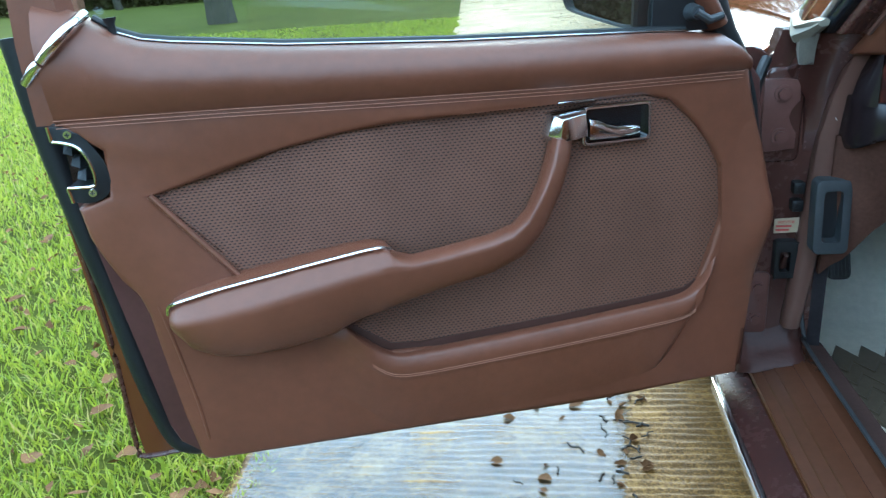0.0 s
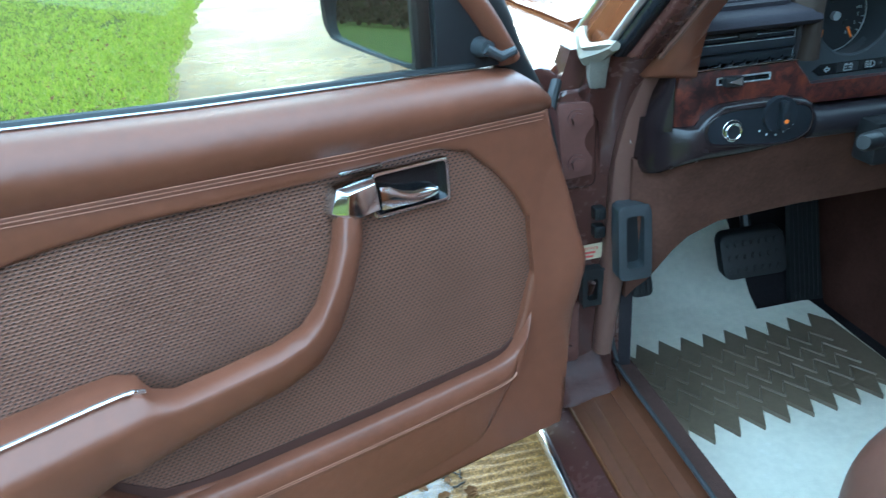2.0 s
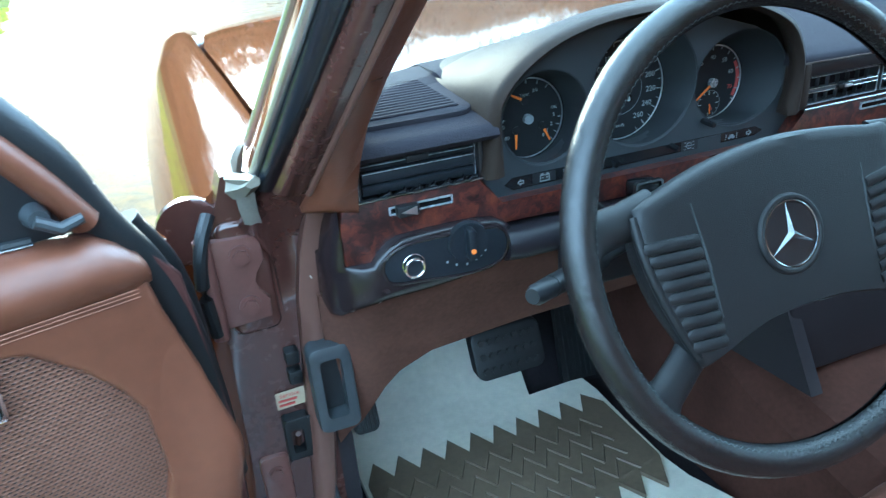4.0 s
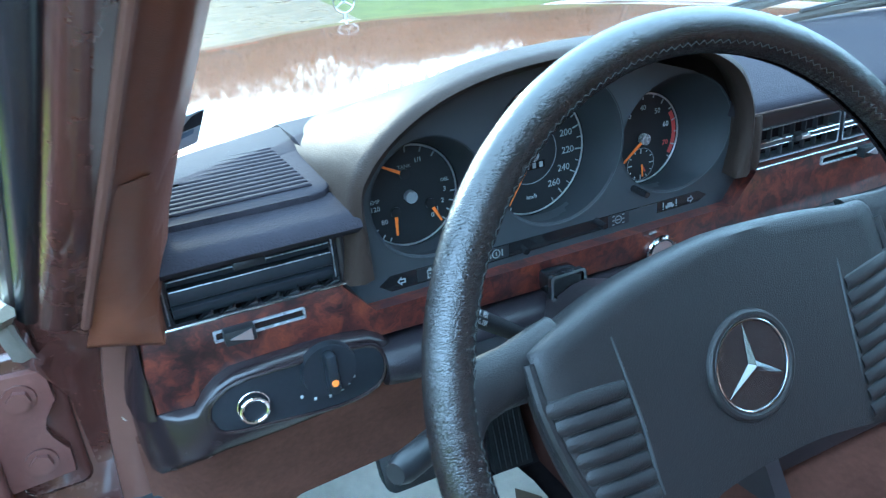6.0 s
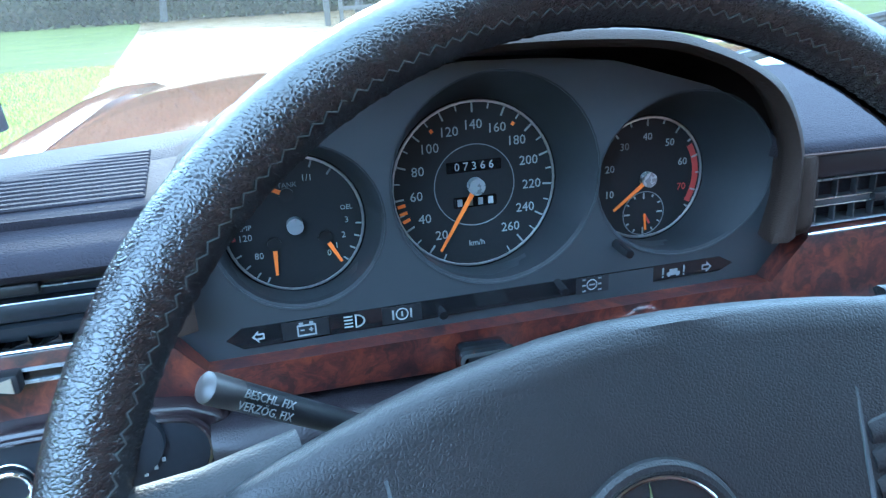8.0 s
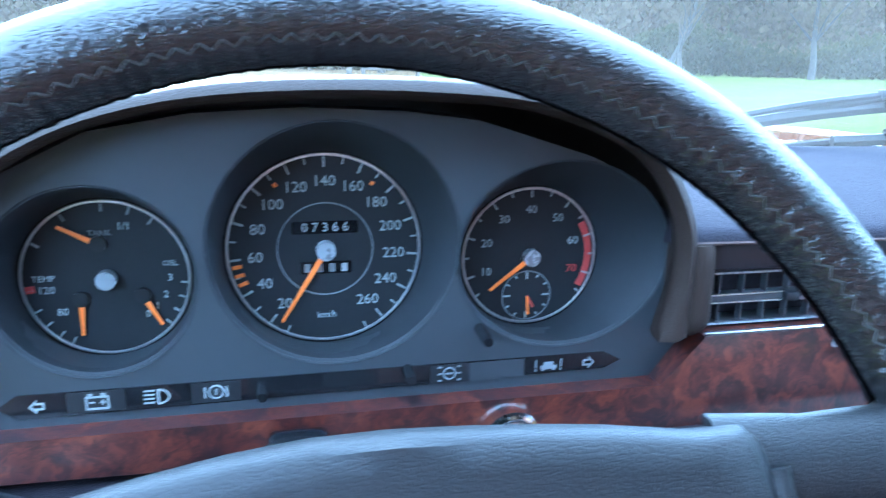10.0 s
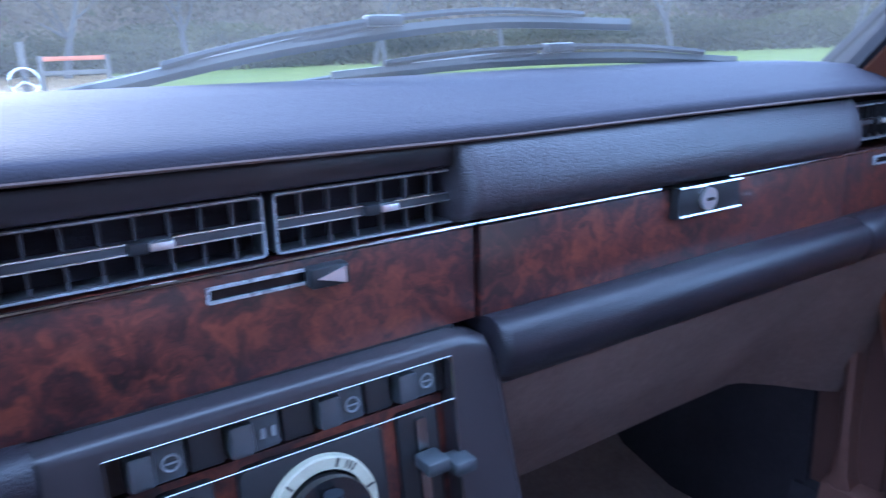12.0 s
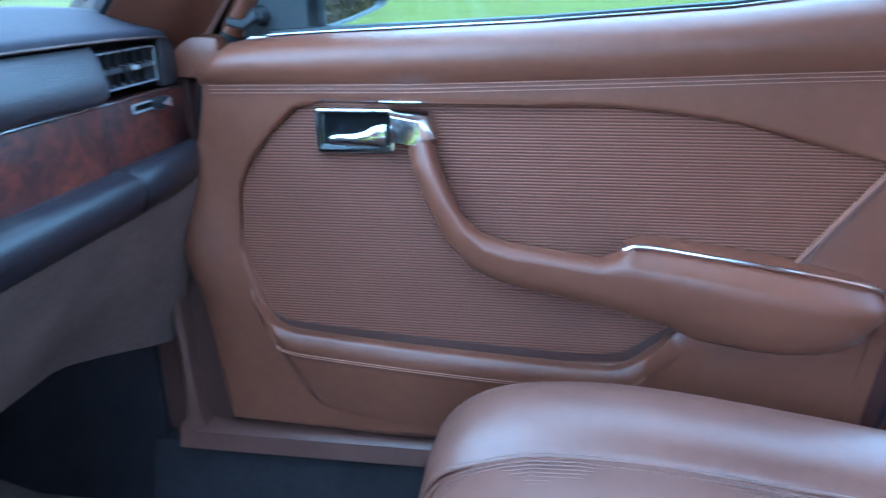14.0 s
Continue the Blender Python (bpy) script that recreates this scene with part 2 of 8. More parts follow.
def perforated_mat():
    """Ribbed vinyl with staggered rows of punched holes."""
    m, nt, bsdf, co = base_mat("perforated_vinyl")
    sep = nt.nodes.new("ShaderNodeSeparateXYZ")
    nt.links.new(co, sep.inputs[0])
    row = scalar(nt, "DIVIDE", sep.outputs["Z"], 0.0035)
    odd = scalar(nt, "MULTIPLY", scalar(nt, "MODULO", scalar(nt, "FLOOR", row), 2.0), 0.5)
    u = scalar(nt, "ADD", scalar(nt, "DIVIDE", sep.outputs["X"], 0.0058), odd)
    fu = scalar(nt, "SUBTRACT", scalar(nt, "FRACT", scalar(nt, "ADD", u, 1000.0)), 0.5)
    fv = scalar(nt, "SUBTRACT", scalar(nt, "FRACT", row), 0.5)
    d = scalar(nt, "SQRT", scalar(nt, "ADD", scalar(nt, "POWER", scalar(nt, "ABSOLUTE", fu), 2.0), scalar(nt, "MULTIPLY", scalar(nt, "POWER", scalar(nt, "ABSOLUTE", fv), 2.0), 2.0)))
    hole = nt.nodes.new("ShaderNodeMapRange")
    hole.inputs["From Min"].default_value, hole.inputs["From Max"].default_value = 0.20, 0.34
    nt.links.new(d, hole.inputs["Value"])
    var = noise_tex(nt, co, 7.0, 4.0)
    col = ramp(nt, var, [(0.3, (0.112, 0.050, 0.031)), (0.7, (0.168, 0.078, 0.050))])
    nt.links.new(mix_rgb(nt, hole.outputs[0], (0.010, 0.005, 0.004), col), bsdf.inputs["Base Color"])
    bsdf.inputs["Roughness"].default_value = 0.46
    bsdf.inputs["Specular IOR Level"].default_value = 0.35
    weave = scalar(nt, "MULTIPLY", scalar(nt, "COSINE", scalar(nt, "MULTIPLY", fv, 2 * math.pi)), 0.35)
    thread = scalar(nt, "MULTIPLY", scalar(nt, "COSINE", scalar(nt, "MULTIPLY", fu, 4 * math.pi)), 0.12)
    bump(nt, bsdf, scalar(nt, "ADD", scalar(nt, "ADD", hole.outputs[0], weave), thread), 0.9, 0.0008)
    return m


perforated = perforated_mat()


def ribbed_mat():
    """Vinyl with fine level ribs, the shade of their grooves mixed into the colour."""
    m, nt, bsdf, co = base_mat("ribbed_vinyl")
    sep = nt.nodes.new("ShaderNodeSeparateXYZ")
    nt.links.new(co, sep.inputs[0])
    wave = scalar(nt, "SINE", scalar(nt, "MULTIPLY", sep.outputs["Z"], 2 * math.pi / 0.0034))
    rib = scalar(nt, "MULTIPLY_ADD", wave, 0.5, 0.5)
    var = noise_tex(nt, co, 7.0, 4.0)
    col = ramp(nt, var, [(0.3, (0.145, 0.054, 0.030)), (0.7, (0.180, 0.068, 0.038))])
    groove_shade = ramp(nt, rib, [(0.05, (1, 1, 1)), (0.55, (0, 0, 0))])
    nt.links.new(mix_rgb(nt, groove_shade, col, (0.068, 0.026, 0.017)), bsdf.inputs["Base Color"])
    bsdf.inputs["Roughness"].default_value = 0.6
    bsdf.inputs["Specular IOR Level"].default_value = 0.25
    bump(nt, bsdf, rib, 0.7, 0.0008)
    return m


ribbed = ribbed_mat()


def burl_mat():
    m, nt, bsdf, co = base_mat("burl_walnut")
    warp = node(nt, "ShaderNodeTexNoise", Scale=22.0, Detail=4.0, Roughness=0.6)
    nt.links.new(co, warp.inputs["Vector"])
    add = nt.nodes.new("ShaderNodeVectorMath")
    add.operation = "MULTIPLY_ADD"
    add.inputs[1].default_value = (0.05, 0.05, 0.05)
    nt.links.new(warp.outputs["Color"], add.inputs[0])
    nt.links.new(co, add.inputs[2])
    a = noise_tex(nt, add.outputs[0], 52.0, 7.0, 0.70, 0.9)
    b = noise_tex(nt, co, 11.0, 3.0, 0.5)
    c = scalar(nt, "ADD", scalar(nt, "MULTIPLY", a, 0.75), scalar(nt, "MULTIPLY", b, 0.3))
    col = ramp(nt, c, [(0.41, (0.007, 0.003, 0.003)), (0.47, (0.022, 0.006, 0.006)), (0.54, (0.058, 0.013, 0.009)), (0.66, (0.125, 0.030, 0.014))])
    nt.links.new(col, bsdf.inputs["Base Color"])
    bsdf.inputs["Roughness"].default_value = 0.4
    bsdf.inputs["Coat Weight"].default_value = 0.55
    bsdf.inputs["Coat Roughness"].default_value = 0.08
    return m


burl = burl_mat()


def glass_mat(name, tint=(0.95, 0.98, 0.97), dirt=0.0, sheen=0.045, ripple=0.0):
    m = bpy.data.materials.new(name)
    m.use_nodes = True
    nt = m.node_tree
    nt.nodes.remove(nt.nodes["Principled BSDF"])
    clear = node(nt, "ShaderNodeBsdfTransparent", Color=(*tint, 1))
    gloss = node(nt, "ShaderNodeBsdfGlossy", Roughness=0.02)
    facing = node(nt, "ShaderNodeLayerWeight", Blend=0.5).outputs["Facing"]
    fres = scalar(nt, "MULTIPLY_ADD", scalar(nt, "POWER", facing, 4.5), 0.9, sheen)
    mix = nt.nodes.new("ShaderNodeMixShader")
    nt.links.new(fres, mix.inputs[0])
    nt.links.new(clear.outputs[0], mix.inputs[1])
    nt.links.new(gloss.outputs[0], mix.inputs[2])
    last = mix
    if ripple:
        wave = node(nt, "ShaderNodeBump", Strength=ripple, Distance=0.004)
        nt.links.new(noise_tex(nt, nt.nodes.new("ShaderNodeTexCoord").outputs["Object"], 55.0, 4.0, 0.6), wave.inputs["Height"])
        nt.links.new(wave.outputs[0], gloss.inputs["Normal"])
    if dirt:
        co = nt.nodes.new("ShaderNodeTexCoord").outputs["Object"]
        film = node(nt, "ShaderNodeBsdfTranslucent", Color=(0.82, 0.76, 0.64, 1))
        dust = node(nt, "ShaderNodeMapRange")
        dust.inputs["From Min"].default_value, dust.inputs["From Max"].default_value = 0.3, 0.75
        dust.inputs["To Min"].default_value, dust.inputs["To Max"].default_value = dirt * 0.6, dirt * 1.5
        nt.links.new(noise_tex(nt, co, 5.0, 6.0, 0.65), dust.inputs["Value"])
        last = nt.nodes.new("ShaderNodeMixShader")
        nt.links.new(dust.outputs[0], last.inputs[0])
        nt.links.new(mix.outputs[0], last.inputs[1])
        nt.links.new(film.outputs[0], last.inputs[2])
    nt.links.new(last.outputs[0], nt.nodes["Material Output"].inputs["Surface"])
    return m


glass = glass_mat("window_glass", (0.80, 0.84, 0.82))
windscreen_glass = glass_mat("windscreen_glass", (0.70, 0.73, 0.70), dirt=0.022)
lens_glass = glass_mat("lens_glass", (0.97, 0.97, 0.97))


def mirror_mat():
    m, nt, bsdf, co = base_mat("mirror_glass")
    bsdf.inputs["Base Color"].default_value = (0.55, 0.62, 0.62, 1)
    bsdf.inputs["Metallic"].default_value = 1.0
    bsdf.inputs["Roughness"].default_value = 0.015
    return m


mirror = mirror_mat()


def grass_mat():
    g, nt, bsdf, co = base_mat("grass_ground")
    a = noise_tex(nt, co, 0.5, 5.0, 0.6)
    b = noise_tex(nt, co, 14.0, 6.0, 0.75)
    tuft = noise_tex(nt, co, 2.6, 4.0, 0.65)
    c = scalar(nt, "ADD", scalar(nt, "ADD", scalar(nt, "MULTIPLY", a, 0.3), scalar(nt, "MULTIPLY", tuft, 0.35)), scalar(nt, "MULTIPLY", b, 0.35))
    col = ramp(nt, c, [(0.30, (0.036, 0.030, 0.010)), (0.42, (0.048, 0.054, 0.010)), (0.55, (0.075, 0.082, 0.014)), (0.72, (0.105, 0.100, 0.024))])
    nt.links.new(col, bsdf.inputs["Base Color"])
    bsdf.inputs["Roughness"].default_value = 0.9
    bsdf.inputs["Specular IOR Level"].default_value = 0.04
    bump(nt, bsdf, b, 1.0, 0.03)
    return g


def concrete_mat(name, dark, middle, light, worn, gloss):
    """Wet concrete with gravel in it and smoother worn patches."""
    r, nt, bsdf, co = base_mat(name)
    big = noise_tex(nt, co, 0.9, 5.0, 0.6)
    mid = noise_tex(nt, co, 9.0, 5.0, 0.65)
    fine = noise_tex(nt, co, 150.0, 4.0, 0.7)
    f = scalar(nt, "ADD", scalar(nt, "MULTIPLY", mid, 0.5), scalar(nt, "MULTIPLY", fine, 0.5))
    col = ramp(nt, f, [(0.36, dark), (0.48, middle), (0.60, light)])
    col = mix_rgb(nt, ramp(nt, big, [(0.42, (0, 0, 0)), (0.62, (0.4, 0.4, 0.4))]), col, worn)
    nt.links.new(col, bsdf.inputs["Base Color"])
    wet = nt.nodes.new("ShaderNodeMapRange")
    wet.inputs["From Min"].default_value, wet.inputs["From Max"].default_value = 0.42, 0.62
    wet.inputs["To Min"].default_value, wet.inputs["To Max"].default_value = 0.26, 0.5
    nt.links.new(scalar(nt, "ADD", scalar(nt, "MULTIPLY", big, 0.6), scalar(nt, "MULTIPLY", mid, 0.4)), wet.inputs["Value"])
    nt.links.new(wet.outputs[0], bsdf.inputs["Roughness"])
    bsdf.inputs["Specular IOR Level"].default_value = gloss
    bump(nt, bsdf, scalar(nt, "ADD", f, scalar(nt, "MULTIPLY", noise_tex(nt, co, 62.0, 4.0, 0.7), 0.9)), 0.5, 0.006)
    return r


grass_ground = grass_mat()
wet_concrete = concrete_mat("wet_concrete", (0.012, 0.007, 0.003), (0.062, 0.036, 0.012), (0.165, 0.098, 0.034), (0.050, 0.042, 0.031), 0.012)
rib_concrete = concrete_mat("ribbed_concrete", (0.014, 0.007, 0.002), (0.110, 0.056, 0.013), (0.34, 0.195, 0.055), (0.125, 0.068, 0.020), 0.22)


def blade_mat():
    """Grass whose thin blades differ from green to straw and let light through."""
    m, nt, bsdf, co = base_mat("grass_blade")
    each = nt.nodes.new("ShaderNodeNewGeometry").outputs["Random Per Island"]
    col = ramp(nt, each, [(0.0, (0.075, 0.100, 0.010)), (0.4, (0.135, 0.160, 0.015)), (0.85, (0.185, 0.200, 0.022)), (1.0, (0.20, 0.16, 0.06))])
    nt.links.new(col, bsdf.inputs["Base Color"])
    bsdf.inputs["Roughness"].default_value = 0.5
    bsdf.inputs["Specular IOR Level"].default_value = 0.2
    thin = nt.nodes.new("ShaderNodeBsdfTranslucent")
    nt.links.new(col, thin.inputs["Color"])
    both = nt.nodes.new("ShaderNodeAddShader")
    nt.links.new(bsdf.outputs[0], both.inputs[0])
    nt.links.new(thin.outputs[0], both.inputs[1])
    nt.links.new(both.outputs[0], nt.nodes["Material Output"].inputs["Surface"])
    return m


blade_green = blade_mat()
# tinted gloss for the added sheet that carries the sky's reflection
sky_sheen_film = glass_mat("sky_sheen_film", (0.66, 0.70, 0.74), sheen=0.075, ripple=0.2)
def far_foliage(name, color):
    """Thin twigs and leaves that scatter light to both sides, in drifts of lighter and darker growth."""
    m, nt, bsdf, co = base_mat(name)
    drift = scalar(nt, "ADD", scalar(nt, "MULTIPLY", noise_tex(nt, co, 0.09, 4.0), 0.7), scalar(nt, "MULTIPLY", noise_tex(nt, co, 1.1, 3.0), 0.3))
    col = ramp(nt, drift, [(0.35, tuple(c * 0.55 for c in color)), (0.65, tuple(c * 1.5 for c in color))])
    nt.links.new(col, bsdf.inputs["Base Color"])
    bsdf.inputs["Roughness"].default_value = 0.9
    bsdf.inputs["Specular IOR Level"].default_value = 0.02
    thin = nt.nodes.new("ShaderNodeBsdfTranslucent")
    nt.links.new(col, thin.inputs["Color"])
    both = nt.nodes.new("ShaderNodeAddShader")
    nt.links.new(bsdf.outputs[0], both.inputs[0])
    nt.links.new(thin.outputs[0], both.inputs[1])
    nt.links.new(both.outputs[0], nt.nodes["Material Output"].inputs["Surface"])
    return m


leaf_brown = material("fallen_leaf", (0.130, 0.062, 0.022), 0.8, spec=0.2, vary=0.6, scale=25)
bark = material("bark", (0.045, 0.036, 0.027), 0.9, vary=0.4, scale=4, grain=1.0, grain_scale=40)
twig_mat = far_foliage("bare_twigs", (0.050, 0.036, 0.021))
hedge_mat = far_foliage("hedge_leaves", (0.029, 0.025, 0.010))
weathered_wood = material("weathered_timber", (0.075, 0.060, 0.045), 0.8, vary=0.3, scale=6, grain=0.5, grain_scale=60)
rust_orange = material("orange_barrier_paint", (0.34, 0.085, 0.025), 0.6, vary=0.25, scale=5)

# ---- building helpers ----
BASE = {}


def thing(name, loc, label, category, group="", kind=""):
    """A thing whose parts are given in world coordinates."""
    ob = tagged(new(name), label, category, group, kind)
    ob.location = loc
    BASE[ob.name] = Matrix.Translation(loc).inverted()
    return ob


def placed(name, m, label, category, group="", kind=""):
    """A thing whose parts are given in its own coordinates."""
    ob = tagged(new(name), label, category, group, kind)
    ob.matrix_basis = m
    return ob


def finish(bm, mat, smooth=35):
    me = bpy.data.meshes.new("mesh")
    bmesh.ops.recalc_face_normals(bm, faces=bm.faces[:])
    bm.to_mesh(me)
    bm.free()
    me.materials.append(mat)
    if smooth:
        me.polygons.foreach_set("use_smooth", [True] * len(me.polygons))
        me.set_sharp_from_angle(angle=radians(smooth))
    return me


def part(name, bm, mat, parent, label="", smooth=35):
    me = bm if isinstance(bm, bpy.types.Mesh) else finish(bm, mat, smooth)
    ob = new(name, me)
    me.name = name
    if parent is not None:
        ob.parent = parent
        if parent.name in BASE:
            ob.matrix_parent_inverse = BASE[parent.name]
    return tagged(ob, label)


def solid(name, bm, mat, label, category, group="", kind="", smooth=35):
    """A thing that is one mesh, in world coordinates."""
    return tagged(part(name, bm, mat, None, "", smooth), label, category, group, kind)


def loft(bm, rings, closed=True, caps=True):
    vs = [[bm.verts.new(p) for p in r] for r in rings]
    n = len(rings[0])
    for a, b in zip(vs, vs[1:]):
        for i in range(n if closed else n - 1):
            j = (i + 1) % n
            try:
                bm.faces.new((a[i], a[j], b[j], b[i]))
            except ValueError:
                pass
    if caps and closed:
        bm.faces.new(vs[0][::-1])
        bm.faces.new(vs[-1])
    return bm


def smooth_path(pts, per=6):
    """A Catmull-Rom curve through the points."""
    P = [Vector(p) for p in pts]
    P = [2 * P[0] - P[1], *P, 2 * P[-1] - P[-2]]
    out = []
    for a, b, c, d in zip(P, P[1:], P[2:], P[3:]):
        for k in range(per):
            t = k / per
            out.append(0.5 * (2 * b + (c - a) * t + (2 * a - 5 * b + 4 * c - d) * t * t + (3 * b - a - 3 * c + d) * t ** 3))
    return [*out, P[-2]]


def tube(bm, path, r, seg=8, up=(0, 0, 1), flat=1.0, caps=True):
    """A round or oval bar along a path; r may be a list of radii. flat: height over width."""
    path = [Vector(p) for p in path]
    rings = []
    for i, p in enumerate(path):
        d = (path[min(i + 1, len(path) - 1)] - path[max(i - 1, 0)]).normalized()
        side = d.cross(Vector(up))
        side = side.normalized() if side.length > 1e-4 else d.orthogonal().normalized()
        top = side.cross(d)
        rr = r[i] if isinstance(r, (list, tuple)) else r
        rings.append([p + side * rr * math.cos(2 * math.pi * k / seg) + top * rr * flat * math.sin(2 * math.pi * k / seg) for k in range(seg)])
    return loft(bm, rings, True, caps)


def box(bm, x0, x1, y0, y1, z0, z1, bevel=0.0, seg=2):
    m = Matrix.Translation(((x0 + x1) / 2, (y0 + y1) / 2, (z0 + z1) / 2)) @ Matrix.Diagonal((x1 - x0, y1 - y0, z1 - z0, 1))
    made = bmesh.ops.create_cube(bm, size=1, matrix=m)["verts"]
    if bevel:
        edges = list({e for v in made for e in v.link_edges})
        bmesh.ops.bevel(bm, geom=edges, offset=bevel, segments=seg, profile=0.5, affect="EDGES")
    return bm


def plate(bm, outline, at, d0, d1, bevel=0.0, seg=2, holes=(), soft_holes=False):
    """A flat piece: outline in 2D, at(a, b, d) gives the point; from depth d0 (back) to d1 (front)."""
    if not holes:
        front = [bm.verts.new(at(a, b, d1)) for a, b in outline]
        back = [bm.verts.new(at(a, b, d0)) for a, b in outline]
        n = len(outline)
        top = bm.faces.new(front)
        bm.faces.new(back[::-1])
        for i in range(n):
            bm.faces.new((front[i], back[i], back[(i + 1) % n], front[(i + 1) % n]))
        if bevel:
            bmesh.ops.bevel(bm, geom=list(top.edges), offset=bevel, segments=seg, profile=0.5, affect="EDGES")
        return bm
    edges, loops, outer_edges = [], [], []
    for line in (outline, *holes):
        vs = [bm.verts.new(at(a, b, d1)) for a, b in line]
        loops.append((line, vs))
        made = [bm.edges.new((vs[i], vs[(i + 1) % len(vs)])) for i in range(len(vs))]
        edges += made
        if line is outline or soft_holes:
            outer_edges = outer_edges + made
    bmesh.ops.triangle_fill(bm, use_beauty=True, edges=edges)
    for line, vs in loops:
        back = [bm.verts.new(at(a, b, d0)) for a, b in line]
        for i in range(len(vs)):
            j = (i + 1) % len(vs)
            bm.faces.new((vs[i], back[i], back[j], vs[j]))
    if bevel:
        bmesh.ops.bevel(bm, geom=outer_edges, offset=bevel, segments=seg, profile=0.5, affect="EDGES")
    return bm


def disc(bm, c, r, axis, depth, seg=32, r2=None):
    """A round slab: centre c of its front, its axis (outwards), depth behind it."""
    axis = Vector(axis).normalized()
    a = axis.orthogonal().normalized()
    b = axis.cross(a)
    c = Vector(c)
    ring = lambda rr, d: [c + axis * d + (a * math.cos(2 * math.pi * k / seg) + b * math.sin(2 * math.pi * k / seg)) * rr for k in range(seg)]
    return loft(bm, [ring(r2 or r, -depth), ring(r, 0)])


def torus(bm, c, R, r, axis, seg=48, ring=8, sx=1.0, sz=1.0):
    axis = Vector(axis).normalized()
    a = Vector((1, 0, 0)) if abs(axis.x) < 0.9 else Vector((0, 1, 0))
    a = (a - axis * a.dot(axis)).normalized()
    b = axis.cross(a)
    rings = []
    for k in range(seg + 1):
        t = 2 * math.pi * k / seg
        d = a * math.cos(t) * sx + b * math.sin(t) * sz
        rings.append([Vector(c) + d * (R + r * math.cos(2 * math.pi * j / ring)) + axis * r * math.sin(2 * math.pi * j / ring) for j in range(ring)])
    loft(bm, rings, True, False)
    bmesh.ops.remove_doubles(bm, verts=bm.verts[:], dist=1e-6)
    return bm


def rounded(x0, x1, z0, z1, r, seg=5):
    pts = []
    for cx, cz, a0 in ((x1 - r, z1 - r, 0), (x0 + r, z1 - r, 90), (x0 + r, z0 + r, 180), (x1 - r, z0 + r, 270)):
        for k in range(seg + 1):
            a = radians(a0 + 90 * k / seg)
            pts.append((cx + r * math.cos(a), cz + r * math.sin(a)))
    return pts


def circle(cx, cz, r, seg=32, rz=None):
    return [(cx + r * math.cos(2 * math.pi * k / seg), cz + (rz or r) * math.sin(2 * math.pi * k / seg)) for k in range(seg)]


def text_mesh(body, size, m, mat, depth=0.0002):
    """Letters as a mesh: size is the letter height in metres, m takes the text plane (x right, y up) into the world."""
    cu = bpy.data.curves.new("letters", "FONT")
    cu.body, cu.size, cu.align_x, cu.align_y = body, size, "CENTER", "CENTER"
    cu.extrude, cu.resolution_u = depth, 2
    ob = bpy.data.objects.new("letters", cu)
    scene.collection.objects.link(ob)
    me = bpy.data.meshes.new_from_object(ob.evaluated_get(bpy.context.evaluated_depsgraph_get()))
    bpy.data.objects.remove(ob)
    me.transform(m)
    me.materials.clear()
    me.materials.append(mat)
    return me


XZ = lambda a, b, d: (a, -d, b)  # a plate that faces the rear of the car: depth d towards the driver

# ---- instrument cluster ----
cluster = thing("instrument_cluster", (-0.355, 0.03, 0.83), "dark grey instrument cluster with three round dials in a padded binnacle", "instrument cluster")
FACE_Y = 0.018
face_outline = [(-0.546, 0.8265), (-0.572, 0.8605), (-0.562, 0.872), (-0.553, 0.880), (-0.553, 0.922), (-0.540, 0.945), (-0.519, 0.962), (-0.475, 0.984), (-0.425, 0.993), (-0.370, 0.996),
                (-0.315, 0.994), (-0.273, 0.989), (-0.205, 0.968), (-0.172, 0.950), (-0.156, 0.930), (-0.144, 0.900), (-0.143, 0.874), (-0.128, 0.8605), (-0.154, 0.8265)]
WELLS = [("combination_dial", (-0.479, 0.906), (0.052, 0.051), (-0.480, 0.897), 0.0450), ("speedometer", (-0.353, 0.921), (0.069, 0.068), (-0.3565, 0.909), 0.0575),
         ("tachometer", (-0.219, 0.910), (0.066, 0.056), (-0.2265, 0.899), 0.0445)]
DIAL_Y = 0.060
bm = bmesh.new()
plate(bm, face_outline, XZ, -FACE_Y - 0.03, -FACE_Y, holes=[circle(c[0], c[1], r[0], 40, r[1]) for _, c, r, _, _ in WELLS])
part("faceplate", bm, face_grey, cluster)


def on_dial(c, r, deg, y=DIAL_Y):
    a = radians(deg)
    return Vector((c[0] + r * math.sin(a), y, c[1] + r * math.cos(a)))


def bar_on_dial(c, r0, r1, deg, w, y, t=0.0006, w1=None):
    """A tick or pointer from radius r0 to r1 at an angle clockwise from the top."""
    bm = bmesh.new()
    a = radians(deg)
    d, s = Vector((math.sin(a), 0, math.cos(a))), Vector((math.cos(a), 0, -math.sin(a)))
    p = Vector((c[0], y, c[1]))
    w1 = w if w1 is None else w1
    q = [p + d * r0 - s * w / 2, p + d * r0 + s * w / 2, p + d * r1 + s * w1 / 2, p + d * r1 - s * w1 / 2]
    f = Vector((0, -t, 0))
    loft(bm, [q, [v + f for v in q]])
    return bm


def numeral(body, c, r, deg, size, parent, mat=None, y=DIAL_Y):
    p = on_dial(c, r, deg, y - 0.0008)
    ob = part("numeral", text_mesh(body, size, pose(p.x, p.y, p.z, 90), mat or white_print), None, parent)
    return ob


